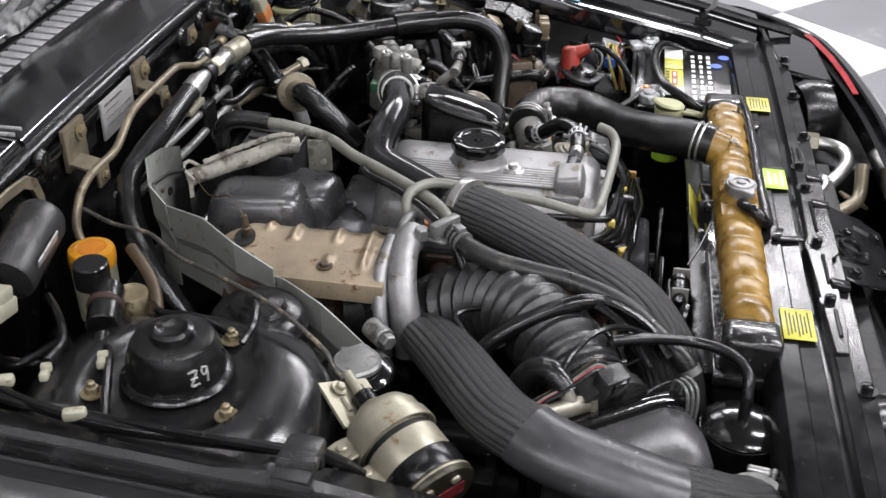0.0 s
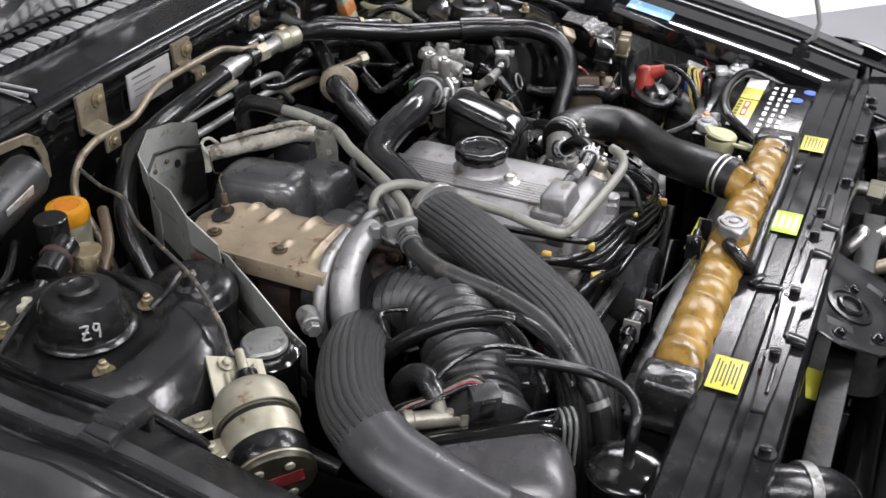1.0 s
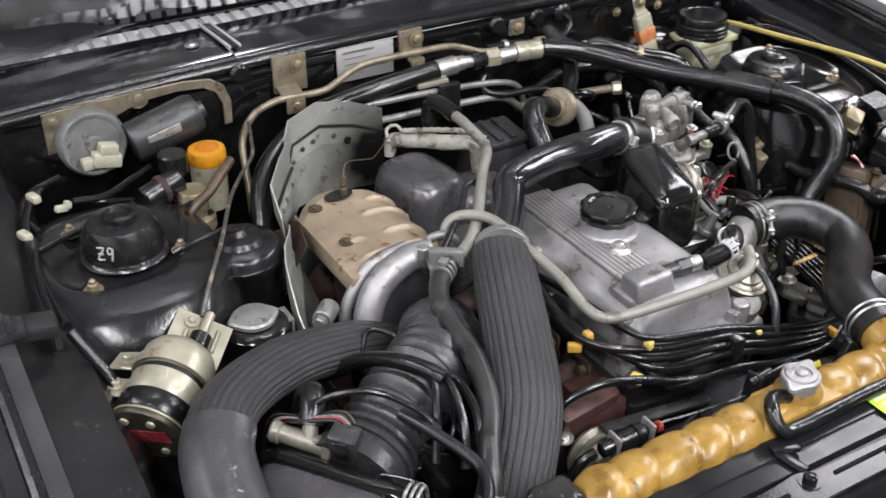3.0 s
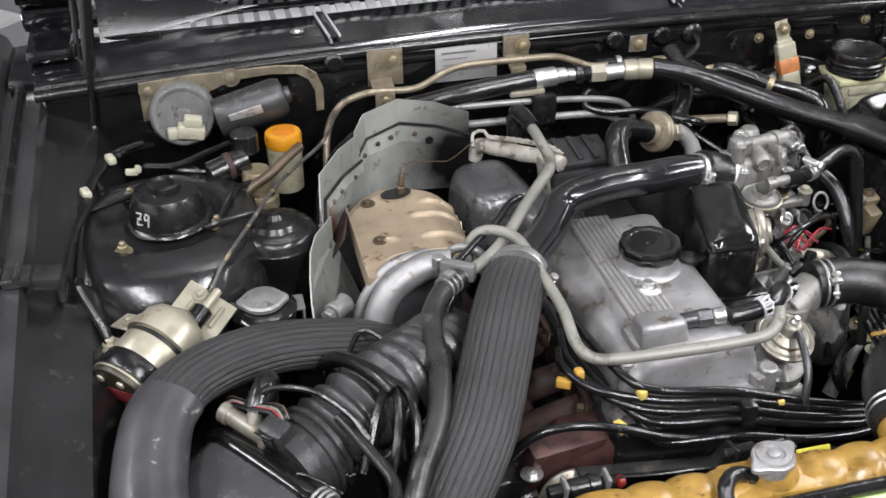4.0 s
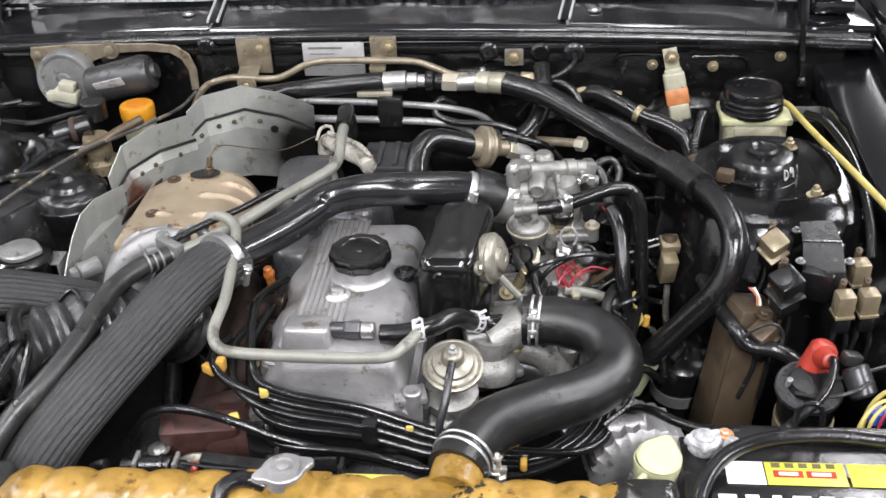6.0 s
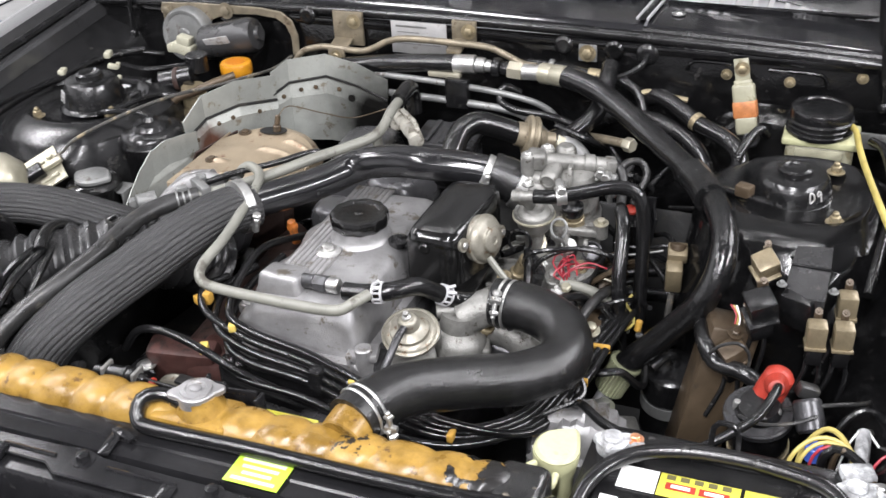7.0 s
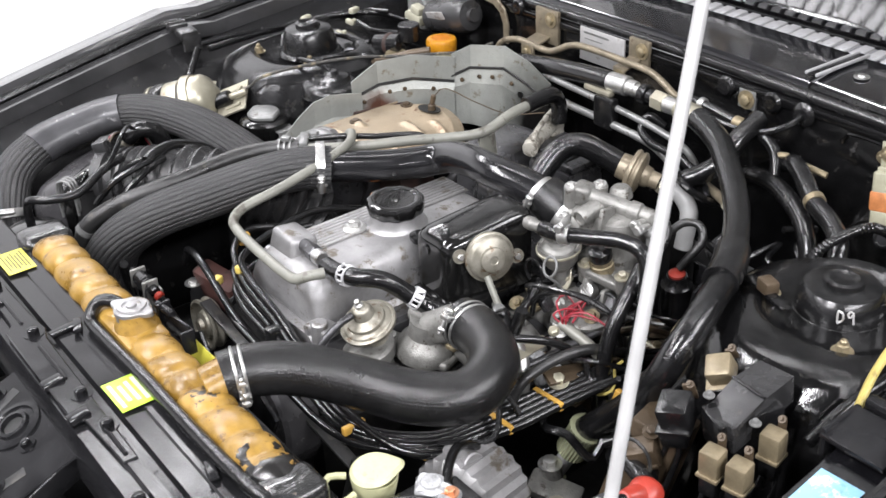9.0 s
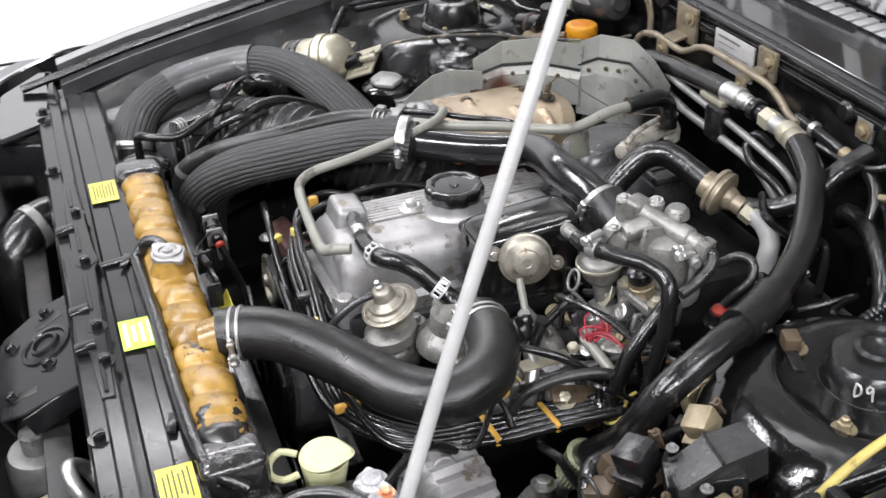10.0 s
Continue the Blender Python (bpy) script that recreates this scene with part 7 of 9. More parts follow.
part("lid", lathe([(0.036, -0.05), (0.038, -0.007), (0.0405, -0.005), (0.0402, -0.001), (0.036, 0.003), (0.026, 0.0072), (0.014, 0.0095), (0.008, 0.010), (0, 0.010)], (-0.376, 0.064, 0.766), (0, 0, 1), 36), GLOSS_PLASTIC, tl)
part("nozzle", lathe([(0.006, 0), (0.0062, 0.010), (0, 0.010)], (-0.376, 0.064, 0.775), (0, 0, 1), 16), PLASTIC, tl)
part("seam_ring", lathe([(0.0385, -0.002), (0.0412, -0.001), (0.0412, 0.001), (0.0385, 0.002)], (-0.376, 0.064, 0.7615), (0, 0, 1), 36), RUBBER, tl, "rolled seam ring")

# ---- left side of the bay ----
def dome(side):
    t = thing("strut_mount_cover", "black rubber strut mount cover with white chalk marks", "rubber cover", (side * 0.503, 0.593, 0.849 if side < 0 else 0.838), group="strut mount covers")
    base = 0.849 if side < 0 else 0.838
    crown = [(0.041, 0.035), (0.037, 0.042), (0.031, 0.044), (0.0205, 0.045), (0.0195, 0.051), (0.015, 0.053), (0.011, 0.050), (0, 0.049)]
    if side > 0:
        crown = [(0.0415, 0.029), (0.0375, 0.034), (0.031, 0.0355), (0.0205, 0.036), (0.0195, 0.041), (0.015, 0.043), (0.011, 0.040), (0, 0.039)]
    part("cover", lathe([(0.050, 0.0), (0.052, 0.003), (0.050, 0.006), (0.0455, 0.008), (0.0445, 0.020)] + crown, (side * 0.503, 0.593 if side < 0 else 0.600, base), (0, 0, 1), 40), RUBBER, t)
    for dx, dy in ((side * 0.053, -0.066), (side * 0.045, 0.062), (-side * 0.055, -0.034)):
        part("nut", join(hexbolt((side * 0.503 + dx, 0.593 + dy, 0.853), (0, 0, 1), 0.0064, 0.008), rod((side * 0.503 + dx, 0.593 + dy, 0.86), (side * 0.503 + dx, 0.593 + dy, 0.867), 0.0038, seg=10)), BRASS, t, "tarnished brass-coloured nut")
    return t


def chalk(t, strokes, cx, cy, base, yaw, size):
    """Hand-drawn strokes laid on the cover's sloping side."""
    pieces = []
    for stroke in strokes:
        line = []
        for u, v in stroke:
            z = base + v * size
            rad = 0.0452 - 0.0035 * max(0.0, (z - base - 0.003) / 0.015) + 0.0003
            a = math.radians(yaw) + u * size / rad
            line.append((cx + rad * math.cos(a), cy + rad * math.sin(a), z))
        pieces.append(tube(line, 0.0013, 6, 0.0015, lambda s, n, a: 0.85 + 0.25 * math.sin(s * 1900)))
    part("chalk_mark", join(*pieces), PAPER, t, "white chalk marking")


dl = dome(-1)
chalk(dl, [[(-0.80, 0.92), (-0.50, 0.96), (-0.26, 0.92), (-0.50, 0.50), (-0.76, 0.06), (-0.48, 0.02), (-0.20, 0.06)], [(-0.72, 0.46), (-0.50, 0.52), (-0.28, 0.50)], [(0.42, 0.9), (0.15, 1.0), (0.05, 0.68), (0.22, 0.50), (0.42, 0.72), (0.45, 0.92), (0.42, 0.4), (0.36, -0.05)]], -0.503, 0.593, 0.866, -127, 0.0145)
dr = dome(1)
chalk(dr, [[(-0.62, 0.95), (-0.66, 0.5), (-0.62, 0.02)], [(-0.64, 0.95), (-0.3, 0.75), (-0.28, 0.3), (-0.62, 0.0)], [(0.45, 0.8), (0.2, 0.95), (0.05, 0.65), (0.25, 0.5), (0.42, 0.75), (0.45, 0.4), (0.5, 0.0)]], 0.503, 0.600, 0.855, -49, 0.0135)

cn = thing("fuel_filter_canister", "round black vapour canister with a domed lid", "canister", (-0.381, 0.556, 0.70))
part("body", lathe([(0.045, -0.13), (0.048, -0.02), (0.0495, -0.018), (0.0505, -0.010), (0.0485, -0.007), (0.048, 0.0), (0.043, 0.006), (0.030, 0.009), (0.026, 0.015), (0.012, 0.018), (0.008, 0.024), (0, 0.024)], (-0.381, 0.556, 0.838), (0, 0, 1), 36), PLASTIC, cn)
part("nozzle", tube([(-0.381, 0.556, 0.858), (-0.40, 0.55, 0.868), (-0.44, 0.54, 0.868), (-0.46, 0.545, 0.86)], 0.004, 8), PLASTIC, cn)
ps = thing("steering_reservoir", "black power steering reservoir with a plated cap", "reservoir", (-0.41, 0.447, 0.72))
part("body", lathe([(0.034, -0.09), (0.036, -0.01), (0.038, -0.006), (0.038, 0.0), (0.034, 0.004), (0.022, 0.006)], (-0.41, 0.447, 0.804), (0, 0, 1), 32), GLOSS_PLASTIC, ps)
out = []
for k in range(40):
    a = 2 * math.pi * k / 40
    r = 0.0245 + 0.005 * max(0.0, math.cos(2 * a)) ** 6
    out.append((r * math.cos(a), r * math.sin(a)))
part("cap", join(plate(out, 0.009, pose(-0.41, 0.447, 0.809), bevel=0.0025), lathe([(0.02, 0.009), (0.012, 0.0105), (0, 0.011)], (-0.41, 0.447, 0.809), (0, 0, 1), 24)), GREY_METAL, ps, "dull plated cap")
part("bracket", join(box((-0.378, 0.46, 0.795), (0.03, 0.03, 0.003), 0.001), box((-0.365, 0.46, 0.775), (0.003, 0.03, 0.04), 0.001)), GREY_METAL, ps)

ap = thing("cruise_actuator", "gold-passivated round vacuum actuator on a slotted bracket", "actuator", (-0.49, 0.40, 0.76))
AD = Vector((-0.66, -0.70, -0.27)).normalized()
AC = Vector((-0.494, 0.414, 0.829))
part("shell", lathe([(0.012, -0.002), (0.020, 0.004), (0.032, 0.011), (0.0375, 0.020), (0.038, 0.032), (0.0355, 0.034), (0.0350, 0.052), (0.0375, 0.053), (0.038, 0.076), (0.037, 0.079)], AC, AD, 44), ZINC, ap, "gold-passivated drum")
part("strap", lathe([(0.036, 0.033), (0.0402, 0.033), (0.0418, 0.046), (0.0405, 0.0465), (0.036, 0.042)], AC, AD, 44), ZINC, ap, "plated strap round the drum")
part("slit", lathe([(0.0345, 0.0468), (0.0360, 0.0468), (0.0360, 0.0525), (0.0345, 0.0525)], AC, AD, 44), DARK, ap)
part("band", lathe([(0.038, 0.078), (0.0395, 0.080), (0.0395, 0.096), (0.038, 0.100)], AC, AD, 44), PLASTIC, ap, "black drum band")
part("end_cap", lathe([(0.038, 0.099), (0.0392, 0.102), (0.0392, 0.108), (0.038, 0.110), (0.033, 0.1105), (0, 0.1105)], AC, AD, 44), CAP_OLIVE, ap, "dull olive end cap")
part("end_rim", lathe([(0.0385, 0.1020), (0.0394, 0.1020), (0.0394, 0.1040), (0.0385, 0.1040)], AC, AD, 44), ZINC, ap)
e = AC + AD * 0.111
lab = plate([(-0.026, -0.009), (0.026, -0.009), (0.026, 0.009), (-0.026, 0.009)], 0.0008, look(e, e - AD) @ pose(0, 0, 0, 0, 0, 8), bevel=0.0002)
part("red_label", lab, LABEL_RED, ap, "small worn red label")
side_v = Vector((0.72, -0.69, 0.0)).normalized()
up_v = side_v.cross(AD).normalized()
for u, v in ((-0.012, 0.021), (0.016, 0.021), (-0.016, -0.021), (0.012, -0.023)):
    part("screw", lathe([(0.0048, 0), (0.0045, 0.002), (0, 0.0032)], e + side_v * u + up_v * v, AD, 12), ZINC, ap)
PA, PB, PC = Vector((-0.484, 0.465, 0.843)), Vector((-0.439, 0.431, 0.819)), Vector((-0.513, 0.436, 0.826))
PD = PB + (PC - PA) * 1.15
part("slotted_bracket", sheet([[PA.lerp(PB, i / 6) + (PC - PA) * 1.15 * (j / 6) for i in range(7)] for j in range(7)], 0.003), ZINC, ap, "gold slotted bracket")
pn = (PB - PA).cross(PC - PA).normalized()
pn = pn if pn.z > 0 else -pn
for a, b, w in ((0.8, 0.5, 0.7), (0.28, 0.62, 0.4)):
    p = PA + (PB - PA) * a + (PC - PA) * b
    d = (PC - PA).normalized()
    part("pressed_rib", rod(p - d * 0.02 * w + pn * 0.001, p + d * 0.02 * w + pn * 0.001, 0.003, seg=8), ZINC, ap)
p = PA + (PB - PA) * 0.3 + (PC - PA) * 0.22
part("bolt", hexbolt(p + pn * 0.002, pn, 0.0048), ZINC, ap)
p = PA + (PB - PA) * 0.55 + (PC - PA) * 0.75
part("cable_boot", rod(p + pn * 0.008 - (PC - PA).normalized() * 0.010, p + pn * 0.009 + (PC - PA).normalized() * 0.025, 0.0115), PLASTIC, ap)
part("cable_ferrule", rod(p + pn * 0.006 - (PC - PA).normalized() * 0.038, p + pn * 0.008, 0.0052), ZINC, ap)
part("side_lug", join(plate([(-0.017, -0.013), (0.03, -0.013), (0.03, 0.011), (0.006, 0.015), (-0.013, 0.013)], 0.003, pose(-0.553, 0.426, 0.8225, 0, 0, -35), bevel=0.001), plate([(-0.014, -0.014), (0.03, -0.014), (0.03, 0.012), (-0.012, 0.013)], 0.003, pose(-0.572, 0.397, 0.817, 0, 0, -35), bevel=0.001)), ZINC, ap, "pale plated lug")
part("bolt", hexbolt((-0.553, 0.426, 0.826), (0, 0, 1), 0.0055, 0.006), ZINC, ap)
part("bolt", hexbolt((-0.574, 0.399, 0.8205), (0, 0, 1), 0.0055, 0.006), ZINC, ap)
part("cable", tube([(-0.466, 0.446, 0.836), (-0.458, 0.457, 0.843), (-0.446, 0.472, 0.856), (-0.409, 0.529, 0.870), (-0.372, 0.600, 0.874), (-0.339, 0.655, 0.870), (-0.304, 0.70, 0.872), (-0.285, 0.75, 0.868), (-0.272, 0.79, 0.875)], 0.0024, 8, 0.004, coiled(0.006, 0.08)), CABLE, ap, "mottled actuator cable")

wm = thing("wiper_motor", "wiper motor with grey gear case on a tan plate", "motor", (-0.43, 0.80, 0.88))
part("mount_plate", plate([(-0.125, -0.03), (-0.125, 0.026), (-0.06, 0.030), (0.06, 0.031), (0.096, 0.027), (0.114, 0.014), (0.122, -0.010), (0.121, -0.042), (0.110, -0.043), (0.110, -0.012), (0.102, 0.006), (0.086, 0.016), (0.05, 0.019), (0.0, 0.016), (-0.03, 0.005), (-0.06, -0.02)], 0.004, pose(-0.402, 0.832, 0.903, 90, 0, 0)), TANPIPE, wm, "tan plated mounting strap")
part("gear_case", lathe([(0.044, 0), (0.044, 0.018), (0.040, 0.024), (0.036, 0.024), (0.034, 0.0225), (0.012, 0.0235), (0.010, 0.027), (0, 0.027)], (-0.474, 0.825, 0.884), (0, -1, 0.12), 36), GREY_METAL, wm, "grey gear case")
part("motor_can", lathe([(0.026, 0), (0.028, 0.004), (0.028, 0.085), (0.024, 0.095), (0.012, 0.098), (0.011, 0.104), (0, 0.104)], (-0.43, 0.795, 0.880), (0.93, 0.05, 0.22), 32), RIBBED, wm, "satin black motor can")
part("motor_label", box((-0.392, 0.768, 0.896), (0.045, 0.002, 0.014), 0.0005, (20, -13, 0)), PAPER, wm, "white motor label")
part("plug", join(box((-0.466, 0.785, 0.872), (0.036, 0.02, 0.018), 0.003, (0, 12, 0)), box((-0.462, 0.785, 0.885), (0.024, 0.018, 0.016), 0.003, (0, 12, 0)), box((-0.488, 0.788, 0.870), (0.018, 0.016, 0.014), 0.003)), CREAM, wm, "cream wiring plug")
part("bolt", hexbolt((-0.405, 0.827, 0.925), (0, -1, 0), 0.008), TANPIPE, wm)
part("bolt", hexbolt((-0.516, 0.827, 0.918), (0, -1, 0), 0.007), TANPIPE, wm)

oc = thing("clutch_reservoir", "small milky reservoir with an orange screw cap", "reservoir", (-0.348, 0.746, 0.80))
part("body", lathe([(0.022, -0.06), (0.0235, -0.01), (0.0235, 0.006)], (-0.348, 0.746, 0.852), (0, 0, 1), 28), MILKY, oc, "milky plastic reservoir")
part("cap", lathe([(0.0238, 0), (0.0245, 0.003), (0.0245, 0.015), (0.023, 0.0185), (0.016, 0.020), (0.014, 0.0185), (0, 0.0185)], (-0.348, 0.746, 0.856), (0, 0, 1), 48, 24, 0.008), ORANGE_CAP, oc, "orange plastic screw cap")
part("cap_top", lathe([(0.0150, 0), (0.0150, 0.0008), (0.005, 0.0012), (0, 0.0012)], (-0.348, 0.746, 0.8750), (0, 0, 1), 28), CAP_TOP, oc, "burnt orange cap centre")
bc = thing("brass_regulator", "tarnished brass cylinder fitting with a bent pipe", "valve", (-0.391, 0.686, 0.80))
part("cylinder", lathe([(0.026, -0.05), (0.026, -0.035), (0.019, -0.03), (0.0185, 0.0), (0.017, 0.003), (0.014, 0.002), (0, -0.002)], (-0.391, 0.686, 0.852), (0, 0, 1), 28), BRASS, bc)
part("bent_pipe", tube([(-0.410, 0.655, 0.80), (-0.412, 0.652, 0.83), (-0.400, 0.655, 0.846), (-0.375, 0.668, 0.854), (-0.355, 0.685, 0.862), (-0.33, 0.71, 0.868)], 0.0065, 12), BROWN, bc)
mx = thing("solenoid_cluster", "dark red and black solenoid valves with cream plugs", "valve", (-0.46, 0.68, 0.80))
part("solenoid", join(rod((-0.45, 0.69, 0.852), (-0.40, 0.705, 0.862), 0.017), rod((-0.40, 0.72, 0.865), (-0.40, 0.72, 0.892), 0.018), rod((-0.46, 0.685, 0.85), (-0.475, 0.68, 0.845), 0.010)), PLASTIC, mx)
part("red_band", rod((-0.428, 0.697, 0.857), (-0.420, 0.699, 0.858), 0.0185), RUST, mx)
for x, y, z in ((-0.515, 0.66, 0.862), (-0.545, 0.70, 0.865)):
    part("connector", join(box((x, y, z), (0.016, 0.008, 0.008), 0.002, (0, 15, 20)), box((x + 0.008, y + 0.002, z + 0.002), (0.007, 0.010, 0.009), 0.002, (0, 15, 20))), CREAM, mx, "cream plug")
for pts in ([(-0.47, 0.68, 0.848), (-0.50, 0.66, 0.86), (-0.55, 0.64, 0.862), (-0.60, 0.62, 0.86)], [(-0.455, 0.67, 0.842), (-0.47, 0.645, 0.85), (-0.475, 0.63, 0.84), (-0.46, 0.62, 0.82)], [(-0.53, 0.705, 0.868), (-0.49, 0.71, 0.862), (-0.45, 0.735, 0.862), (-0.42, 0.76, 0.86)], [(-0.58, 0.66, 0.862), (-0.59, 0.70, 0.868), (-0.57, 0.75, 0.868), (-0.53, 0.77, 0.87)], [(-0.445, 0.56, 0.86), (-0.43, 0.60, 0.862), (-0.42, 0.64, 0.855), (-0.40, 0.66, 0.85)], [(-0.61, 0.45, 0.872), (-0.605, 0.55, 0.872), (-0.59, 0.64, 0.866)]):
    part("wire", tube(pts, 0.0042, 8), PLASTIC, mx)

# ---- right side of the bay ----
mc = thing("brake_reservoir", "brake master cylinder reservoir with a ribbed black cap", "reservoir", (0.522, 0.79, 0.78))
part("body", join(box((0.522, 0.775, 0.818), (0.085, 0.06, 0.052), 0.008, segs=3), box((0.522, 0.744, 0.832), (0.060, 0.004, 0.012), 0.0015), box((0.505, 0.745, 0.812), (0.016, 0.006, 0.018), 0.002)), MILKY, mc, "milky reservoir body")
part("rim", box((0.522, 0.775, 0.846), (0.096, 0.066, 0.010), 0.003), IVORY, mc, "cream reservoir rim")
part("cap", lathe([(0.041, 0), (0.043, 0.003), (0.043, 0.006), (0.0405, 0.008), (0.043, 0.010), (0.043, 0.013), (0.0405, 0.015), (0.043, 0.017), (0.043, 0.020), (0.0395, 0.022), (0.0395, 0.032), (0.038, 0.035), (0.031, 0.0355), (0.030, 0.034), (0, 0.034)], (0.518, 0.778, 0.850), (0, 0, 1), 48, 24, 0.006), PLASTIC, mc, "ribbed black screw cap")
part("booster", lathe([(0.085, -0.03), (0.105, -0.015), (0.105, 0.0), (0.09, 0.02), (0.05, 0.03), (0, 0.03)], (0.45, 0.81, 0.755), (0, -1, 0.05), 40), GLOSS_PLASTIC, mc, "black brake booster drum")
part("bracket", box((0.592, 0.785, 0.84), (0.05, 0.004, 0.022), 0.001), GREY_METAL, mc)
yc = thing("yellow_cable", "yellow bonnet release cable along the wing", "cable", (0.60, 0.6, 0.87))
part("cable", tube([(0.556, 0.772, 0.866), (0.564, 0.748, 0.868), (0.571, 0.69, 0.872), (0.580, 0.632, 0.8755), (0.596, 0.550, 0.879), (0.611, 0.49, 0.877), (0.628, 0.44, 0.870)], 0.0041, 10), YELLOW_WIRE, yc)
fl = thing("fusible_link", "tan ceramic resistor with an orange band on the firewall", "resistor", (0.42, 0.81, 0.87))
LX, LD = Vector((0.4085, 0.812, 0.908)), Vector((0.20, -0.22, -0.955)).normalized()
part("tab", join(box(tuple(LX + LD * -0.004), (0.020, 0.003, 0.030), 0.001, (-12, -12, 0)), box(tuple(LX + LD * 0.016), (0.024, 0.008, 0.012), 0.002, (-12, -12, 0))), MILKY, fl, "plated fixing tab")
part("body", join(box(tuple(LX + LD * 0.030), (0.030, 0.016, 0.030), 0.004, (-12, -12, 0), segs=3), box(tuple(LX + LD * 0.072), (0.029, 0.016, 0.026), 0.004, (-12, -12, 0), segs=3)), MILKY, fl)
part("band", box(tuple(LX + LD * 0.050), (0.032, 0.0175, 0.024), 0.003, (-12, -12, 0)), FADED_ORANGE, fl, "orange painted band")
part("ring", lathe([(0.009, -0.002), (0.012, 0), (0.009, 0.002), (0.0075, 0)], LX + LD * 0.089 + Vector((0.006, -0.006, 0)), (0.2, -1, 0.3), 18), CAST_DARK, fl)
part("screw", hexbolt(LX + Vector((0, -0.002, 0.006)), (0, -1, 0.1), 0.006), BRASS, fl)

rb = thing("relay_cover", "black sheet metal relay cover on the inner wing", "relay box", (0.555, 0.42, 0.80))
FL, FR, BR, BL = Vector((0.517, 0.384, 0.836)), Vector((0.559, 0.373, 0.846)), Vector((0.559, 0.450, 0.864)), Vector((0.522, 0.449, 0.862))
CL, CR = Vector((0.520, 0.414, 0.8575)), Vector((0.560, 0.408, 0.860))
down = Vector((0.0, 0.004, -0.03))
part("lid", join(sheet([[CL.lerp(CR, i / 4).lerp(BL.lerp(BR, i / 4), j / 4) for i in range(5)] for j in range(5)], 0.003), sheet([[FL.lerp(FR, i / 4).lerp(CL.lerp(CR, i / 4), j / 4) for i in range(5)] for j in range(5)], 0.003), sheet([[FL, FR], [FL + down, FR + down]], 0.003), sheet([[FR, BR], [FR + down, BR + down]], 0.003)), RIBBED, rb, "folded black lid")
part("crease", tube([CL + Vector((0, 0, 0.0012)), CR + Vector((0, 0, 0.0012))], 0.0016, 6), PLASTIC, rb)
part("body", box((0.543, 0.405, 0.825), (0.036, 0.065, 0.04), 0.003, (8, 0, -22)), PLASTIC, rb)
for x, y in ((0.514, 0.39), (0.566, 0.39), (0.522, 0.456)):
    part("screw", hexbolt((x, y, 0.846), (0, 0, 1), 0.0032, 0.004), GREY_METAL, rb)


def relay(name, at, size, rot, m, label):
    t = thing(name, label, "relay", at, group="relays on the inner wing")
    part("case", box((at[0], at[1], at[2] + size[2] / 2), size, 0.003, rot), m, t)
    part("rim", box((at[0], at[1], at[2] + size[2] * 0.12), (size[0] * 1.08, size[1] * 1.08, 0.004), 0.001, rot), m, t)
    part("socket", box((at[0], at[1], at[2] - 0.008), (size[0] * 0.85, size[1] * 0.85, 0.022), 0.003, rot), PLASTIC, t)
    tx, ty, tz = at[0] - size[0] * 0.05, at[1] + size[1] * 0.62, at[2] + size[2] * 0.95
    tab = part("tab", join(box((tx, ty, tz), (size[0] * 0.4, 0.003, size[2] * 0.6), 0.001, rot), lathe([(0.0038, 0), (0.0038, 0.003), (0, 0.003)], (tx, ty, tz + size[2] * 0.24), (0.1, -0.75, 0.6), 14)), BROWN, t, "tarnished metal fixing tab")
    part("bolt", hexbolt((tx, ty - 0.002, tz + size[2] * 0.24 + 0.002), (0.1, -0.75, 0.6), 0.0022, 0.002, False), BROWN, tab)
    for k in (-1, 1):
        part("wire", tube([(at[0] + k * 0.006, at[1], at[2] - 0.016), (at[0] + k * 0.008, at[1] - 0.004, at[2] - 0.035), (at[0] + k * 0.012 - 0.01, at[1] - 0.012, at[2] - 0.07)], 0.0028, 7), PLASTIC, t)


relay("relay", (0.493, 0.432, 0.830), (0.025, 0.025, 0.025), (25, -20, 30), RELAY_TAN, "tan plastic relay, tilted beside the cover")
relay("relay", (0.5555, 0.350, 0.802), (0.020, 0.019, 0.031), (4, 0, 10), RELAY_TAN, "tan plastic relay standing in a row")
relay("relay", (0.5815, 0.354, 0.802), (0.020, 0.019, 0.031), (4, 0, 10), RELAY_TAN, "tan plastic relay standing in a row")
relay("relay", (0.581, 0.398, 0.812), (0.020, 0.019, 0.031), (4, 0, 10), RELAY_TAN, "tan plastic relay standing behind the row")
relay("relay", (0.476, 0.352, 0.764), (0.028, 0.024, 0.024), (10, -24, 35), BROWN, "dusty tan relay low under the black one")
relay("relay", (0.497, 0.368, 0.814), (0.030, 0.030, 0.030), (14, -14, 25), PLASTIC, "black plastic relay, tilted")

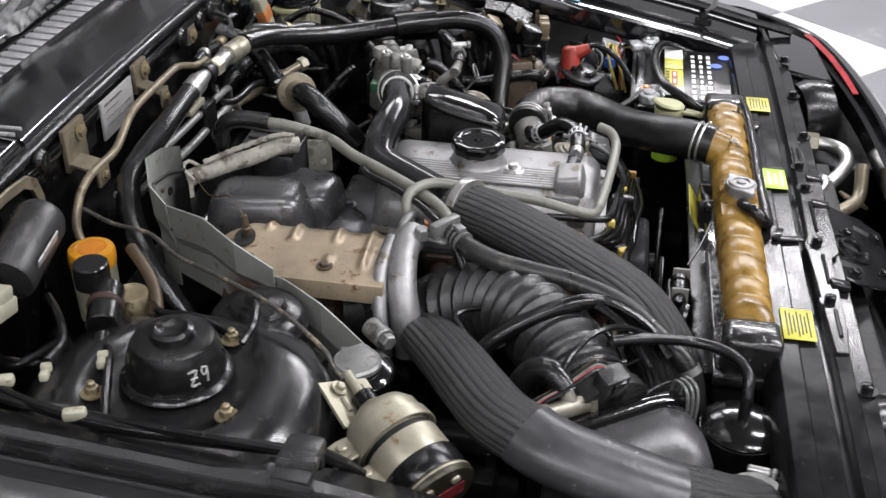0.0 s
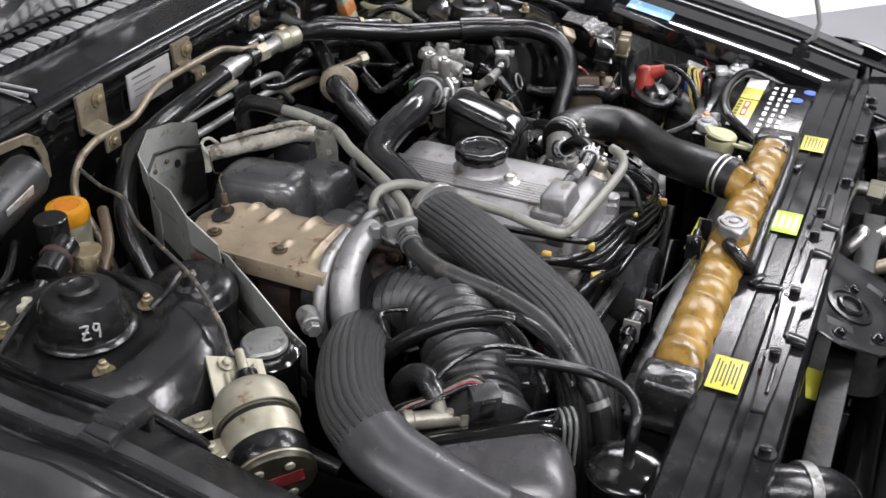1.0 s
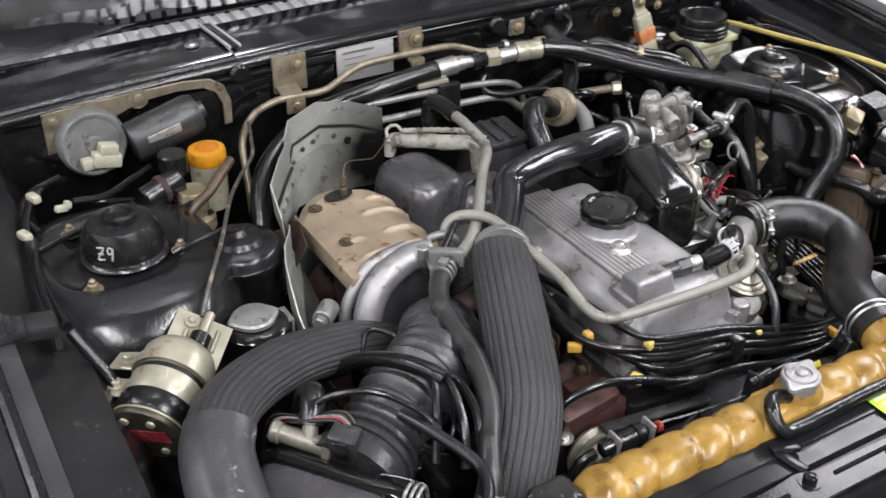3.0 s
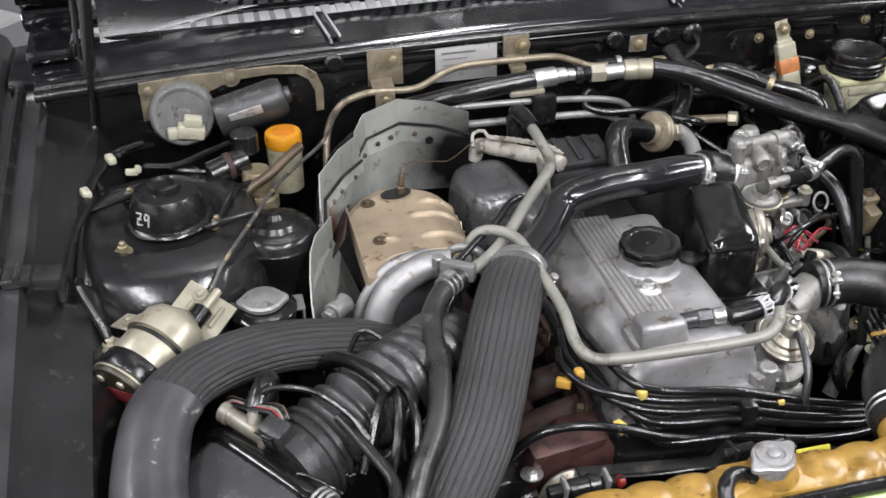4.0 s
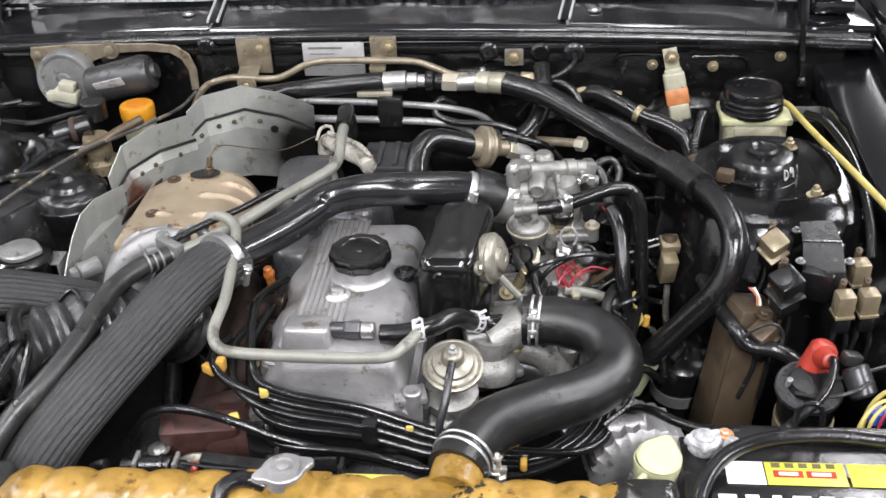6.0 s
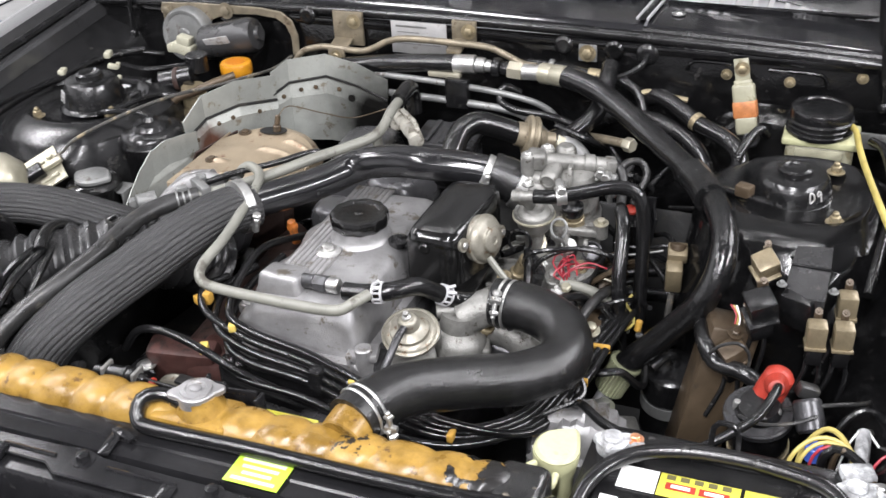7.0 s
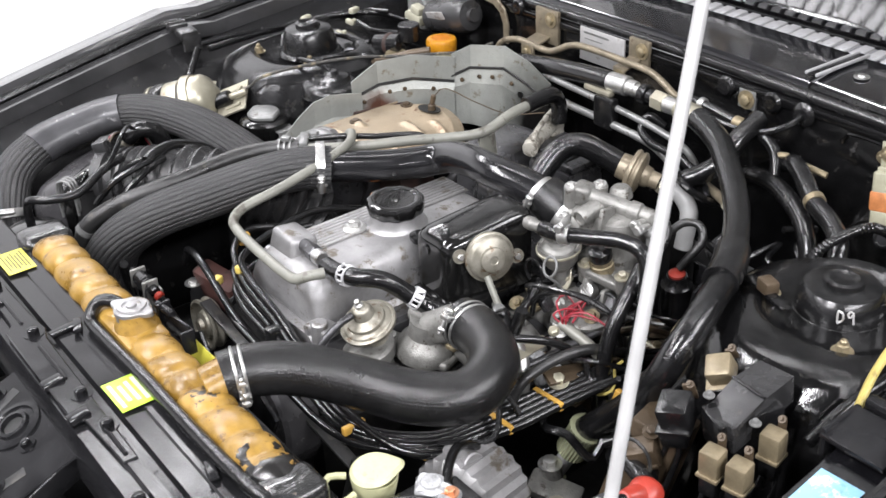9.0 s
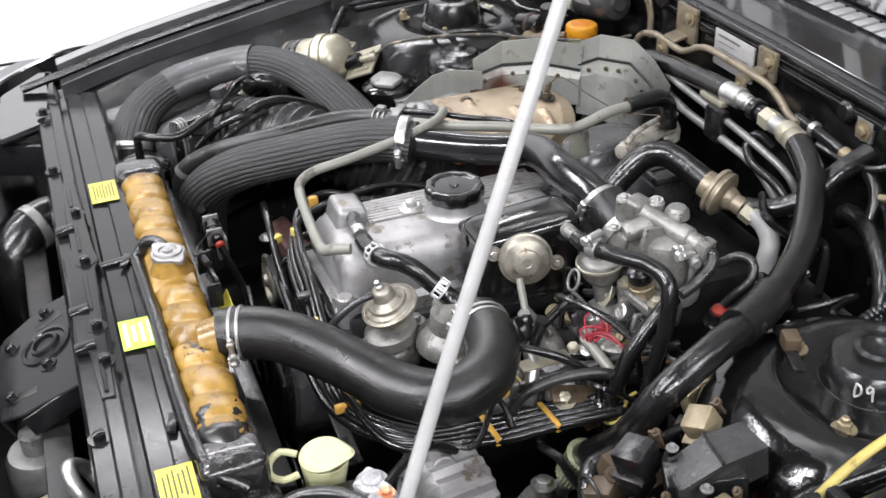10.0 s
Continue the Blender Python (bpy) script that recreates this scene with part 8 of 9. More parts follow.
ig = thing("ignition_coil", "black ignition coil with a red rubber cap", "ignition coil", (0.512, 0.285, 0.66))
part("can", lathe([(0.028, 0), (0.030, 0.004), (0.030, 0.09), (0.034, 0.094), (0.034, 0.10), (0.024, 0.103), (0.02, 0.112), (0, 0.114)], (0.518, 0.30, 0.665), (-0.05, -0.22, 0.97), 32), PLASTIC, ig, "black coil can")
part("coil_top", lathe([(0.0335, 0.0995), (0.0335, 0.1015), (0.024, 0.1035), (0.014, 0.104)], (0.518, 0.30, 0.665), (-0.05, -0.22, 0.97), 32), CAST_DARK, ig, "dusty grey coil top")
part("coil_rim", lathe([(0.0336, 0.094), (0.0350, 0.095), (0.0350, 0.1005), (0.0336, 0.102)], (0.518, 0.30, 0.665), (-0.05, -0.22, 0.97), 36), CAST_DARK, ig, "rolled metal rim")
part("band", lathe([(0.0308, 0.03), (0.0315, 0.03), (0.0315, 0.05), (0.0308, 0.05)], (0.518, 0.30, 0.665), (-0.05, -0.22, 0.97), 32), BRASS, ig, "brass coil strap")
boot = part("red_boot", tube([(0.514, 0.299, 0.750), (0.517, 0.297, 0.762), (0.522, 0.298, 0.780), (0.528, 0.299, 0.797), (0.530, 0.299, 0.803)], 0.0165, 26, 0.003, lambda s, t, a: 1.06 - 0.16 * s / t + 0.06 * (s < 0.007) + 0.03 * math.cos(2 * a) - 0.5 * max(0.0, (s - t + 0.007) / 0.007) ** 2), RED, ig, "leaning red rubber boot")
part("nozzle", lathe([(0.0135, -0.012), (0.0120, 0.004), (0.0095, 0.014), (0.0078, 0.022), (0.0060, 0.023)], (0.526, 0.288, 0.793), (0.05, -0.88, 0.45), 22), RED, boot)
part("lead", tube([(0.527, 0.274, 0.801), (0.528, 0.258, 0.808), (0.513, 0.224, 0.796), (0.474, 0.196, 0.776), (0.445, 0.185, 0.762), (0.42, 0.18, 0.745)], 0.0048, 10), SHINY_RUBBER, ig, "black high-tension lead")
part("side_lead", tube([(0.532, 0.282, 0.768), (0.556, 0.274, 0.782), (0.585, 0.282, 0.786), (0.610, 0.300, 0.780), (0.63, 0.33, 0.77)], 0.0022, 8), MATT_RUBBER, ig, "thin grey coil wire")
part("side_lead", tube([(0.495, 0.262, 0.766), (0.520, 0.248, 0.772), (0.548, 0.246, 0.782), (0.568, 0.258, 0.786)], 0.0020, 8), MATT_RUBBER, ig)
for stud in ((0.531, 0.275, 0.762), (0.4915, 0.277, 0.762)):
    part("terminal_stud", lathe([(0.0045, 0), (0.0045, 0.010), (0.003, 0.012), (0, 0.012)], stud, (0, -0.15, 1), 8), STEEL, ig)
part("noise_filter", lathe([(0.012, 0), (0.0145, 0.003), (0.0145, 0.030), (0.012, 0.033), (0, 0.033)], (0.566, 0.262, 0.762), (-0.25, 0.5, 0.6), 20), CAST_DARK, ig, "dull grey noise filter can")
part("plug", box((0.556, 0.296, 0.786), (0.022, 0.014, 0.014), 0.003, (0, 20, 20)), MATT_RUBBER, ig)
bb = thing("igniter_box", "brown stained metal igniter box behind the coil", "control box", (0.46, 0.31, 0.60))
part("case", join(box((0.452, 0.372, 0.70), (0.052, 0.055, 0.19), 0.004, (-8, 13, 15)), box((0.452, 0.343, 0.70), (0.04, 0.004, 0.16), 0.001, (-8, 13, 15))), BROWN, bb)
part("screw", hexbolt((0.475, 0.36, 0.795), (0.2, -0.2, 1), 0.005), BROWN, bb)
part("loop", tube([(0.452, 0.340, 0.778), (0.464, 0.336, 0.794), (0.481, 0.335, 0.801), (0.492, 0.338, 0.790), (0.494, 0.340, 0.772), (0.486, 0.340, 0.758)], 0.0019, 8), MATT_RUBBER, bb, "thin grey wire loop")
part("loom", tube([(0.424, 0.470, 0.770), (0.429, 0.435, 0.768), (0.436, 0.392, 0.778), (0.445, 0.355, 0.780), (0.460, 0.343, 0.766), (0.488, 0.334, 0.766), (0.512, 0.330, 0.752), (0.53, 0.328, 0.72)], 0.0092, 14, 0.003, coiled(0.006, 0.04)), RUBBER, bb, "crinkled black loom")
for i, m in enumerate((RED_WIRE, YELLOW_WIRE, WHITE)):
    part("wire", tube([(0.464 + 0.003 * i, 0.398, 0.806), (0.472 + 0.002 * i, 0.388, 0.800 - 0.002 * i), (0.470 + 0.002 * i, 0.378, 0.786), (0.466, 0.372, 0.774 - 0.002 * i)], 0.0011, 6), m, bb)

bt = thing("battery", "black car battery with yellow top label and a carry strap", "battery", (0.50, 0.10, 0.60))
BX, BY, BZ = 0.498, 0.095, 0.762
part("case", box((BX, BY, BZ - 0.10), (0.255, 0.170, 0.20), 0.006), PLASTIC, bt, "black battery case")
lid = part("lid", join(box((BX, BY, BZ + 0.004), (0.262, 0.176, 0.016), 0.004), box((BX, BY - 0.02, BZ + 0.014), (0.22, 0.10, 0.008), 0.003)), PLASTIC, bt, "black battery lid")
part("white_label", box((BX - 0.075, BY + 0.030, BZ + 0.0188), (0.035, 0.030, 0.0006), 0.0001), WHITE, bt, "white label end")
yl = part("yellow_label", box((BX - 0.020, BY + 0.030, BZ + 0.0188), (0.072, 0.030, 0.0006), 0.0001), YELLOW, bt, "yellow and red battery label")
part("yellow_label", box((BX + 0.042, BY + 0.030, BZ + 0.0188), (0.045, 0.030, 0.0006), 0.0001), YELLOW, bt)
part("white_label", box((BX + 0.088, BY + 0.030, BZ + 0.0188), (0.045, 0.030, 0.0006), 0.0001), WHITE, bt)
for i in range(5):
    part("bar", box((BX - 0.046 + i * 0.0125, BY + 0.0405, BZ + 0.0194), (0.008, 0.006, 0.0004), 0), PRINT, yl)
for i in range(2):
    part("bar", box((BX - 0.036 + i * 0.030, BY + 0.029, BZ + 0.0194), (0.027, 0.009, 0.0004), 0), RED, yl)
    part("bar", box((BX - 0.036 + i * 0.030, BY + 0.029, BZ + 0.0198), (0.017, 0.004, 0.0003), 0), WHITE, yl)
for i in range(9):
    for j in range(3):
        part("print_line", box((BX - 0.095 + 0.022 * i, BY - 0.002 - 0.013 * j, BZ + 0.0188), (0.016 - 0.004 * ((i + j) % 3), 0.006 - 0.002 * ((i * j) % 2), 0.0005), 0), WHITE, lid)
part("strap", tube([(BX - 0.125, BY - 0.03, BZ + 0.0), (BX - 0.115, BY + 0.01, BZ + 0.022), (BX - 0.085, BY + 0.045, BZ + 0.032), (BX - 0.03, BY + 0.062, BZ + 0.036), (BX + 0.04, BY + 0.062, BZ + 0.036), (BX + 0.10, BY + 0.045, BZ + 0.03), (BX + 0.13, BY - 0.02, BZ + 0.0)], 0.0075, 10), PLASTIC, bt, "black carry strap")
part("hold_down", join(box((BX + 0.01, BY + 0.088, BZ + 0.012), (0.24, 0.022, 0.012), 0.002), tube([(BX - 0.02, BY + 0.09, BZ + 0.01), (BX - 0.018, BY + 0.092, BZ + 0.045), (BX - 0.008, BY + 0.092, BZ + 0.052), (BX + 0.004, BY + 0.092, BZ + 0.045), (BX + 0.006, BY + 0.09, BZ + 0.01)], 0.0028, 8)), PLASTIC, bt, "black hold-down bar")
for x, y in ((BX - 0.108, BY + 0.07), (BX + 0.112, BY + 0.07)):
    tm = part("terminal", join(rod((x, y, BZ + 0.01), (x, y, BZ + 0.03), 0.010), lathe([(0.014, 0.010), (0.016, 0.014), (0.015, 0.024), (0.011, 0.026)], (x, y, BZ), (0, 0, 1), 20), box((x + 0.015, y + 0.006, BZ + 0.018), (0.026, 0.018, 0.016), 0.005, (5, 8, 20), segs=3), box((x + 0.026, y - 0.006, BZ + 0.022), (0.016, 0.014, 0.014), 0.004, (0, 20, 40)), rod((x - 0.016, y + 0.004, BZ + 0.020), (x + 0.002, y - 0.014, BZ + 0.022), 0.006, seg=10)), CORRODED, bt, "corroded lead battery terminal")
    part("nut", hexbolt((x + 0.02, y + 0.006, BZ + 0.024), (0, 0, 1), 0.005), COPPER if x < BX else STEEL, tm)
for x, y in ((BX + 0.045, BY - 0.04), (BX + 0.085, BY - 0.055)):
    part("vent_mark", lathe([(0.010, 0), (0.010, 0.0008), (0, 0.0008)], (x, y, BZ + 0.0185), (0, 0, 1), 18), BLUE_DOT, lid)
wb = thing("overflow_neck", "aged ivory plastic filler neck with an open flip lid", "reservoir", (0.333, 0.13, 0.70))
part("neck", lathe([(0.017, -0.08), (0.0185, -0.035), (0.0185, -0.025), (0.021, -0.010), (0.0225, 0.0), (0.0225, 0.004), (0.021, 0.004), (0.020, -0.004), (0.012, -0.012), (0, -0.012)], (0.343, 0.134, 0.782), (0.06, 0.03, 1), 32), IVORY, wb, "aged ivory filler cup")
out = []
for k in range(40):
    a = 2 * math.pi * k / 40
    out.append((0.0215 * math.cos(a) + 0.004 * max(0.0, math.cos(a - 1.2)) ** 8, 0.0220 * math.sin(a) + 0.007 * max(0.0, math.cos(a - 1.2)) ** 8))
part("flip_lid", plate(out, 0.007, pose(0.344, 0.133, 0.787, 6, 4, 0), bevel=0.003), IVORY, wb, "snap lid with a thumb lip")
part("tab", join(tube([(0.329, 0.112, 0.785), (0.322, 0.098, 0.787), (0.328, 0.086, 0.783), (0.341, 0.084, 0.779), (0.350, 0.094, 0.778), (0.350, 0.108, 0.780)], 0.0034, 8)), IVORY, wb, "looped strap")
part("neck_green", lathe([(0.0205, -0.05), (0.0205, -0.035), (0.016, -0.034)], (0.343, 0.132, 0.752), (0.05, 0, 1), 20), LIME, wb)
cb = thing("cable_bundle", "yellow and red battery cables with metal ring ends", "wiring", (0.60, 0.23, 0.72))
for i, (m, r) in enumerate(((YELLOW_WIRE, 0.0022), (YELLOW_WIRE, 0.0020), (RED_WIRE, 0.0016), (PLASTIC, 0.0045), (BROWN, 0.003))):
    part("cable", tube([(0.545 + 0.01 * i, 0.20 + 0.006 * i, 0.72), (0.55 + 0.01 * i, 0.215, 0.765 + 0.004 * i), (0.572 + 0.008 * i, 0.228 - 0.004 * i, 0.785), (0.60 + 0.006 * i, 0.225 - 0.01 * i, 0.782), (0.618, 0.19 - 0.008 * i, 0.775)], r, 8), m, cb)
part("clamp_lug", join(box((0.61, 0.19, 0.782), (0.03, 0.022, 0.012), 0.003, (0, 0, 20)), rod((0.612, 0.21, 0.775), (0.612, 0.25, 0.785), 0.007)), CORRODED, cb)
for m, r, pts in ((YELLOW_WIRE, 0.0026, [(0.555, 0.215, 0.72), (0.560, 0.232, 0.765), (0.580, 0.238, 0.790), (0.602, 0.226, 0.778), (0.610, 0.214, 0.74)]), (WHITE, 0.0012, [(0.592, 0.232, 0.74), (0.600, 0.240, 0.775), (0.612, 0.246, 0.790), (0.628, 0.240, 0.776)]), (RED_WIRE, 0.0015, [(0.618, 0.200, 0.74), (0.624, 0.214, 0.776), (0.640, 0.226, 0.786), (0.652, 0.232, 0.77)]), (RED_WIRE, 0.0012, [(0.622, 0.196, 0.73), (0.632, 0.206, 0.765), (0.646, 0.216, 0.772)]), (CABLE, 0.0055, [(0.600, 0.20, 0.72), (0.606, 0.222, 0.762), (0.614, 0.25, 0.778), (0.622, 0.28, 0.76)]), (PLASTIC, 0.0035, [(0.575, 0.250, 0.74), (0.598, 0.268, 0.785), (0.622, 0.275, 0.790), (0.645, 0.268, 0.76)])):
    part("loose_wire", tube(pts, r, 8), m, cb)
part("blue_plug", rod((0.57, 0.232, 0.755), (0.57, 0.232, 0.772), 0.009), BLUE_DOT, cb)

# ---- ignition leads ----
LEADS = thing("ignition_leads", "bundle of glossy black ignition leads with plastic clips", "ignition leads", (0.1, 0.21, 0.73))
for i, (r, dz, dy, x0) in enumerate(((0.0048, 0.0, 0.0, -0.13), (0.0046, -0.010, -0.006, -0.115), (0.0048, -0.022, -0.010, -0.10), (0.0046, -0.036, -0.024, -0.085), (0.0048, 0.010, 0.004, -0.10))):
    part("lead", tube([(x0 + 0.02, 0.30 + 0.04 * i, 0.795 - 0.006 * i), (x0 + 0.012, 0.262 + 0.02 * i, 0.802 + dz), (x0 + 0.035, 0.225 + dy, 0.797 + dz), (-0.03, 0.205 + dy, 0.785 + dz), (0.05, 0.198 + dy, 0.775 + dz * 0.8), (0.13, 0.192 + dy, 0.752 + dz * 0.6), (0.216, 0.192 + dy * 0.5, 0.733 + dz * 0.4), (0.283 + (i - 2) * 0.005, 0.235 - (i - 2) * 0.006, 0.724), (0.307 + (i - 2) * 0.0082, 0.313, 0.728), (0.317 + (i - 2) * 0.0082, 0.374, 0.733), (0.335 + (i - 2) * 0.007, 0.45, 0.74)], r, 10), SHINY_RUBBER, LEADS, "glossy black ignition lead")
hose("lower_lead", "pair of black cables looping past the belt", "cable", [(-0.20, 0.20, 0.74), (-0.17, 0.195, 0.775), (-0.13, 0.19, 0.785), (-0.08, 0.185, 0.775), (-0.03, 0.182, 0.755), (0.05, 0.18, 0.735), (0.12, 0.18, 0.72)], 0.005, SHINY_RUBBER, 10)
for (x, y, z), rot, m, w, d in (((-0.051, 0.209, 0.794), 20, YELLOW_CLIP, 0.009, 0.010), ((-0.080, 0.190, 0.772), 25, YELLOW_CLIP, 0.010, 0.014), ((-0.120, 0.250, 0.790), 60, ORANGE_CLIP, 0.009, 0.016), ((0.10, 0.196, 0.762), 0, YELLOW_CLIP, 0.008, 0.012),
                             ((0.216, 0.190, 0.729), 0, ORANGE_CLIP, 0.007, 0.028), ((0.283, 0.235, 0.719), 50, ORANGE_CLIP, 0.007, 0.030), ((0.307, 0.313, 0.727), 93, ORANGE_CLIP, 0.007, 0.042), ((0.317, 0.374, 0.732), 95, ORANGE_CLIP, 0.007, 0.042), ((0.305, 0.33, 0.77), 20, ORANGE_CLIP, 0.008, 0.010)):
    part("clip", box((x, y, z + 0.001), (w, d, 0.0105), 0.002, (0, 0, rot)), m, LEADS, "amber plastic lead clip")
part("clip", box((0.06, 0.195, 0.762), (0.016, 0.03, 0.03), 0.003, (0, 0, 0)), PLASTIC, LEADS)
part("clip", box((-0.105, 0.247, 0.80), (0.010, 0.012, 0.016), 0.003), ORANGE_CLIP, LEADS)
os_ = thing("head_sensor", "small orange sensor on the head", "sensor", (-0.10, 0.45, 0.78))
part("body", join(rod((-0.095, 0.44, 0.765), (-0.098, 0.437, 0.800), 0.0055), box((-0.097, 0.438, 0.79), (0.013, 0.011, 0.010), 0.003)), ORANGE_SENSOR, os_)
dist = thing("distributor", "dusty alternator and fittings low at the front corner", "alternator", (0.33, 0.22, 0.60))
part("body", join(lathe([(0.030, -0.004), (0.050, 0), (0.055, 0.008), (0.055, 0.060), (0.045, 0.068), (0.020, 0.070), (0.018, 0.080), (0, 0.080)], (0.330, 0.285, 0.676), (0.2, -1, 0.1), 48, 24, 0.035), rod((0.305, 0.25, 0.720), (0.345, 0.25, 0.730), 0.013)), CAST, dist, "ribbed alloy alternator housing")
part("lug", join(rod((0.345, 0.245, 0.700), (0.36, 0.25, 0.712), 0.018), rod((0.357, 0.249, 0.710), (0.364, 0.2515, 0.716), 0.010, seg=6)), CAST_GRIMY, dist, "bolted alternator lug")
part("bracket", box((0.32, 0.245, 0.695), (0.08, 0.03, 0.02), 0.005, (10, 0, 20)), CAST_DARK, dist)


# ---- clutter behind and beside the engine ----
rp = thing("brake_lines", "pair of dull silver pipes with a black clip behind the engine", "pipe", (0.0, 0.755, 0.84))
part("line", tube([(-0.22, 0.775, 0.865), (-0.15, 0.77, 0.870), (-0.09, 0.760, 0.873), (0.0, 0.755, 0.872), (0.10, 0.758, 0.862), (0.15, 0.77, 0.84), (0.17, 0.78, 0.80)], 0.0048, 10), GREY_METAL, rp)
part("line", tube([(-0.20, 0.775, 0.84), (-0.12, 0.768, 0.842), (-0.05, 0.752, 0.848), (0.03, 0.75, 0.847), (0.11, 0.752, 0.838), (0.16, 0.76, 0.80)], 0.0055, 10), GREY_METAL, rp)
part("clip", box((0.017, 0.752, 0.860), (0.036, 0.016, 0.045), 0.004), PLASTIC, rp)
part("clip", box((-0.005, 0.76, 0.884), (0.05, 0.012, 0.008), 0.002), ZINC, rp)
hh = hose("heater_hose", "black heater hose with a brass band behind the engine", "hose", [(0.28, 0.80, 0.86), (0.305, 0.785, 0.872), (0.335, 0.765, 0.866), (0.365, 0.745, 0.856), (0.40, 0.73, 0.848), (0.425, 0.71, 0.835), (0.43, 0.69, 0.80), (0.42, 0.67, 0.74)], 0.0115, RUBBER, 14)
part("brass_band", lathe([(0.0112, -0.004), (0.0128, -0.004), (0.0128, 0.004), (0.0112, 0.004)], (0.362, 0.7475, 0.8575), (0.8, -0.5, -0.25), 20), BRASS, hh, "narrow brass band")
hose("heater_return", "black heater return hose low against the firewall", "hose", [(0.20, 0.81, 0.80), (0.24, 0.785, 0.835), (0.30, 0.765, 0.845), (0.36, 0.735, 0.83), (0.39, 0.71, 0.79), (0.40, 0.69, 0.73)], 0.0115, RUBBER, 14)
hose("loop_hose", "thin black vacuum hose looped behind the engine", "hose", [(0.105, 0.775, 0.86), (0.085, 0.765, 0.872), (0.08, 0.755, 0.855), (0.11, 0.745, 0.846), (0.16, 0.74, 0.845), (0.20, 0.735, 0.835), (0.23, 0.72, 0.82)], 0.0055, RUBBER, 10)
hose("speedo_cable", "thin black cable from the firewall grommet", "cable", [(0.274, 0.832, 0.912), (0.272, 0.81, 0.905), (0.245, 0.795, 0.892), (0.20, 0.792, 0.886), (0.165, 0.79, 0.888)], 0.0042, PLASTIC, 8)
hose("brass_union_pipe", "brass union on a black pipe along the firewall", "pipe", [(0.11, 0.80, 0.897), (0.14, 0.80, 0.896), (0.17, 0.80, 0.893), (0.20, 0.80, 0.889), (0.235, 0.80, 0.887), (0.27, 0.79, 0.875), (0.285, 0.775, 0.85)], 0.0075, PLASTIC, 10)
cl = hose("booster_loom", "black corrugated loom with silver flecks by the strut", "wiring", [(0.452, 0.775, 0.838), (0.446, 0.735, 0.862), (0.436, 0.695, 0.862), (0.428, 0.66, 0.850), (0.424, 0.63, 0.825), (0.42, 0.60, 0.78)], 0.0058, PLASTIC, 12, 0.0018, coiled(0.0055, 0.14))
u = thing("brass_union", "small tarnished brass union beside the hose", "fitting", (0.21, 0.80, 0.889))
part("sleeve", rod((0.198, 0.7995, 0.8895), (0.222, 0.7995, 0.8885), 0.009), BRASS, u)
part("ring", rod((0.14, 0.80, 0.8965), (0.148, 0.80, 0.896), 0.0095), STEEL, u)
bp_ = hose("brake_pipe", "bent tan brake pipe behind the throttle", "pipe", [(0.15, 0.775, 0.80), (0.17, 0.768, 0.81), (0.20, 0.751, 0.816), (0.24, 0.725, 0.827), (0.276, 0.702, 0.835), (0.284, 0.697, 0.836)], 0.0062, TANPIPE, 10)
part("end_fitting", rod((0.276, 0.702, 0.835), (0.288, 0.6945, 0.8365), 0.010, seg=6), ZINC, bp_, "plated end fitting")
hose("yellow_pipe", "short brass-coloured pipe under the booster", "pipe", [(0.34, 0.80, 0.865), (0.31, 0.795, 0.87), (0.285, 0.79, 0.876), (0.27, 0.785, 0.87)], 0.004, BRASS, 8)
hose("throttle_hose", "slim black water hose from the throttle body", "hose", [(0.226, 0.4465, 0.8785), (0.250, 0.449, 0.8805), (0.28, 0.463, 0.8835), (0.312, 0.482, 0.885), (0.334, 0.489, 0.879), (0.345, 0.487, 0.862), (0.349, 0.481, 0.82), (0.351, 0.469, 0.773), (0.353, 0.46, 0.72)], 0.0085, SHINY_RUBBER, 14, 0.005, None, (0.12,))
hose("throttle_drain", "slim black drain hose beside the throttle body", "hose", [(0.314, 0.512, 0.840), (0.322, 0.494, 0.832), (0.326, 0.472, 0.812), (0.328, 0.453, 0.785), (0.333, 0.438, 0.74), (0.338, 0.43, 0.69)], 0.0088, SHINY_RUBBER, 14)
hose("solenoid_pipe", "braided grey vacuum pipe looped to the solenoid", "pipe", [(0.292, 0.577, 0.850), (0.302, 0.592, 0.862), (0.318, 0.600, 0.862), (0.328, 0.594, 0.848), (0.322, 0.580, 0.830), (0.316, 0.573, 0.816)], 0.0048, MATT_RUBBER, 10, 0.003, coiled(0.005, 0.06))
rw = thing("red_wires", "loose pink-red wires out of a grey sheath", "wiring", (0.27, 0.45, 0.75))
random.seed(8)
for k in range(8):
    a, b, c = random.uniform(-0.02, 0.02), random.uniform(-0.012, 0.018), random.uniform(-0.006, 0.012)
    part("wire", tube([(0.266, 0.446, 0.768), (0.258 + a * 0.6, 0.452 + b, 0.780 + c), (0.270 + a, 0.462 + b, 0.788 + c), (0.285 + a * 1.3, 0.458 - b, 0.782 + c * 0.5)], 0.0012, 6), RED_WIRE, rw)
part("sheath", tube([(0.258, 0.446, 0.768), (0.28, 0.450, 0.762), (0.303, 0.454, 0.753), (0.325, 0.452, 0.738), (0.34, 0.445, 0.71)], 0.0065, 10), GREY_HOSE, rw, "grey cable sheath")
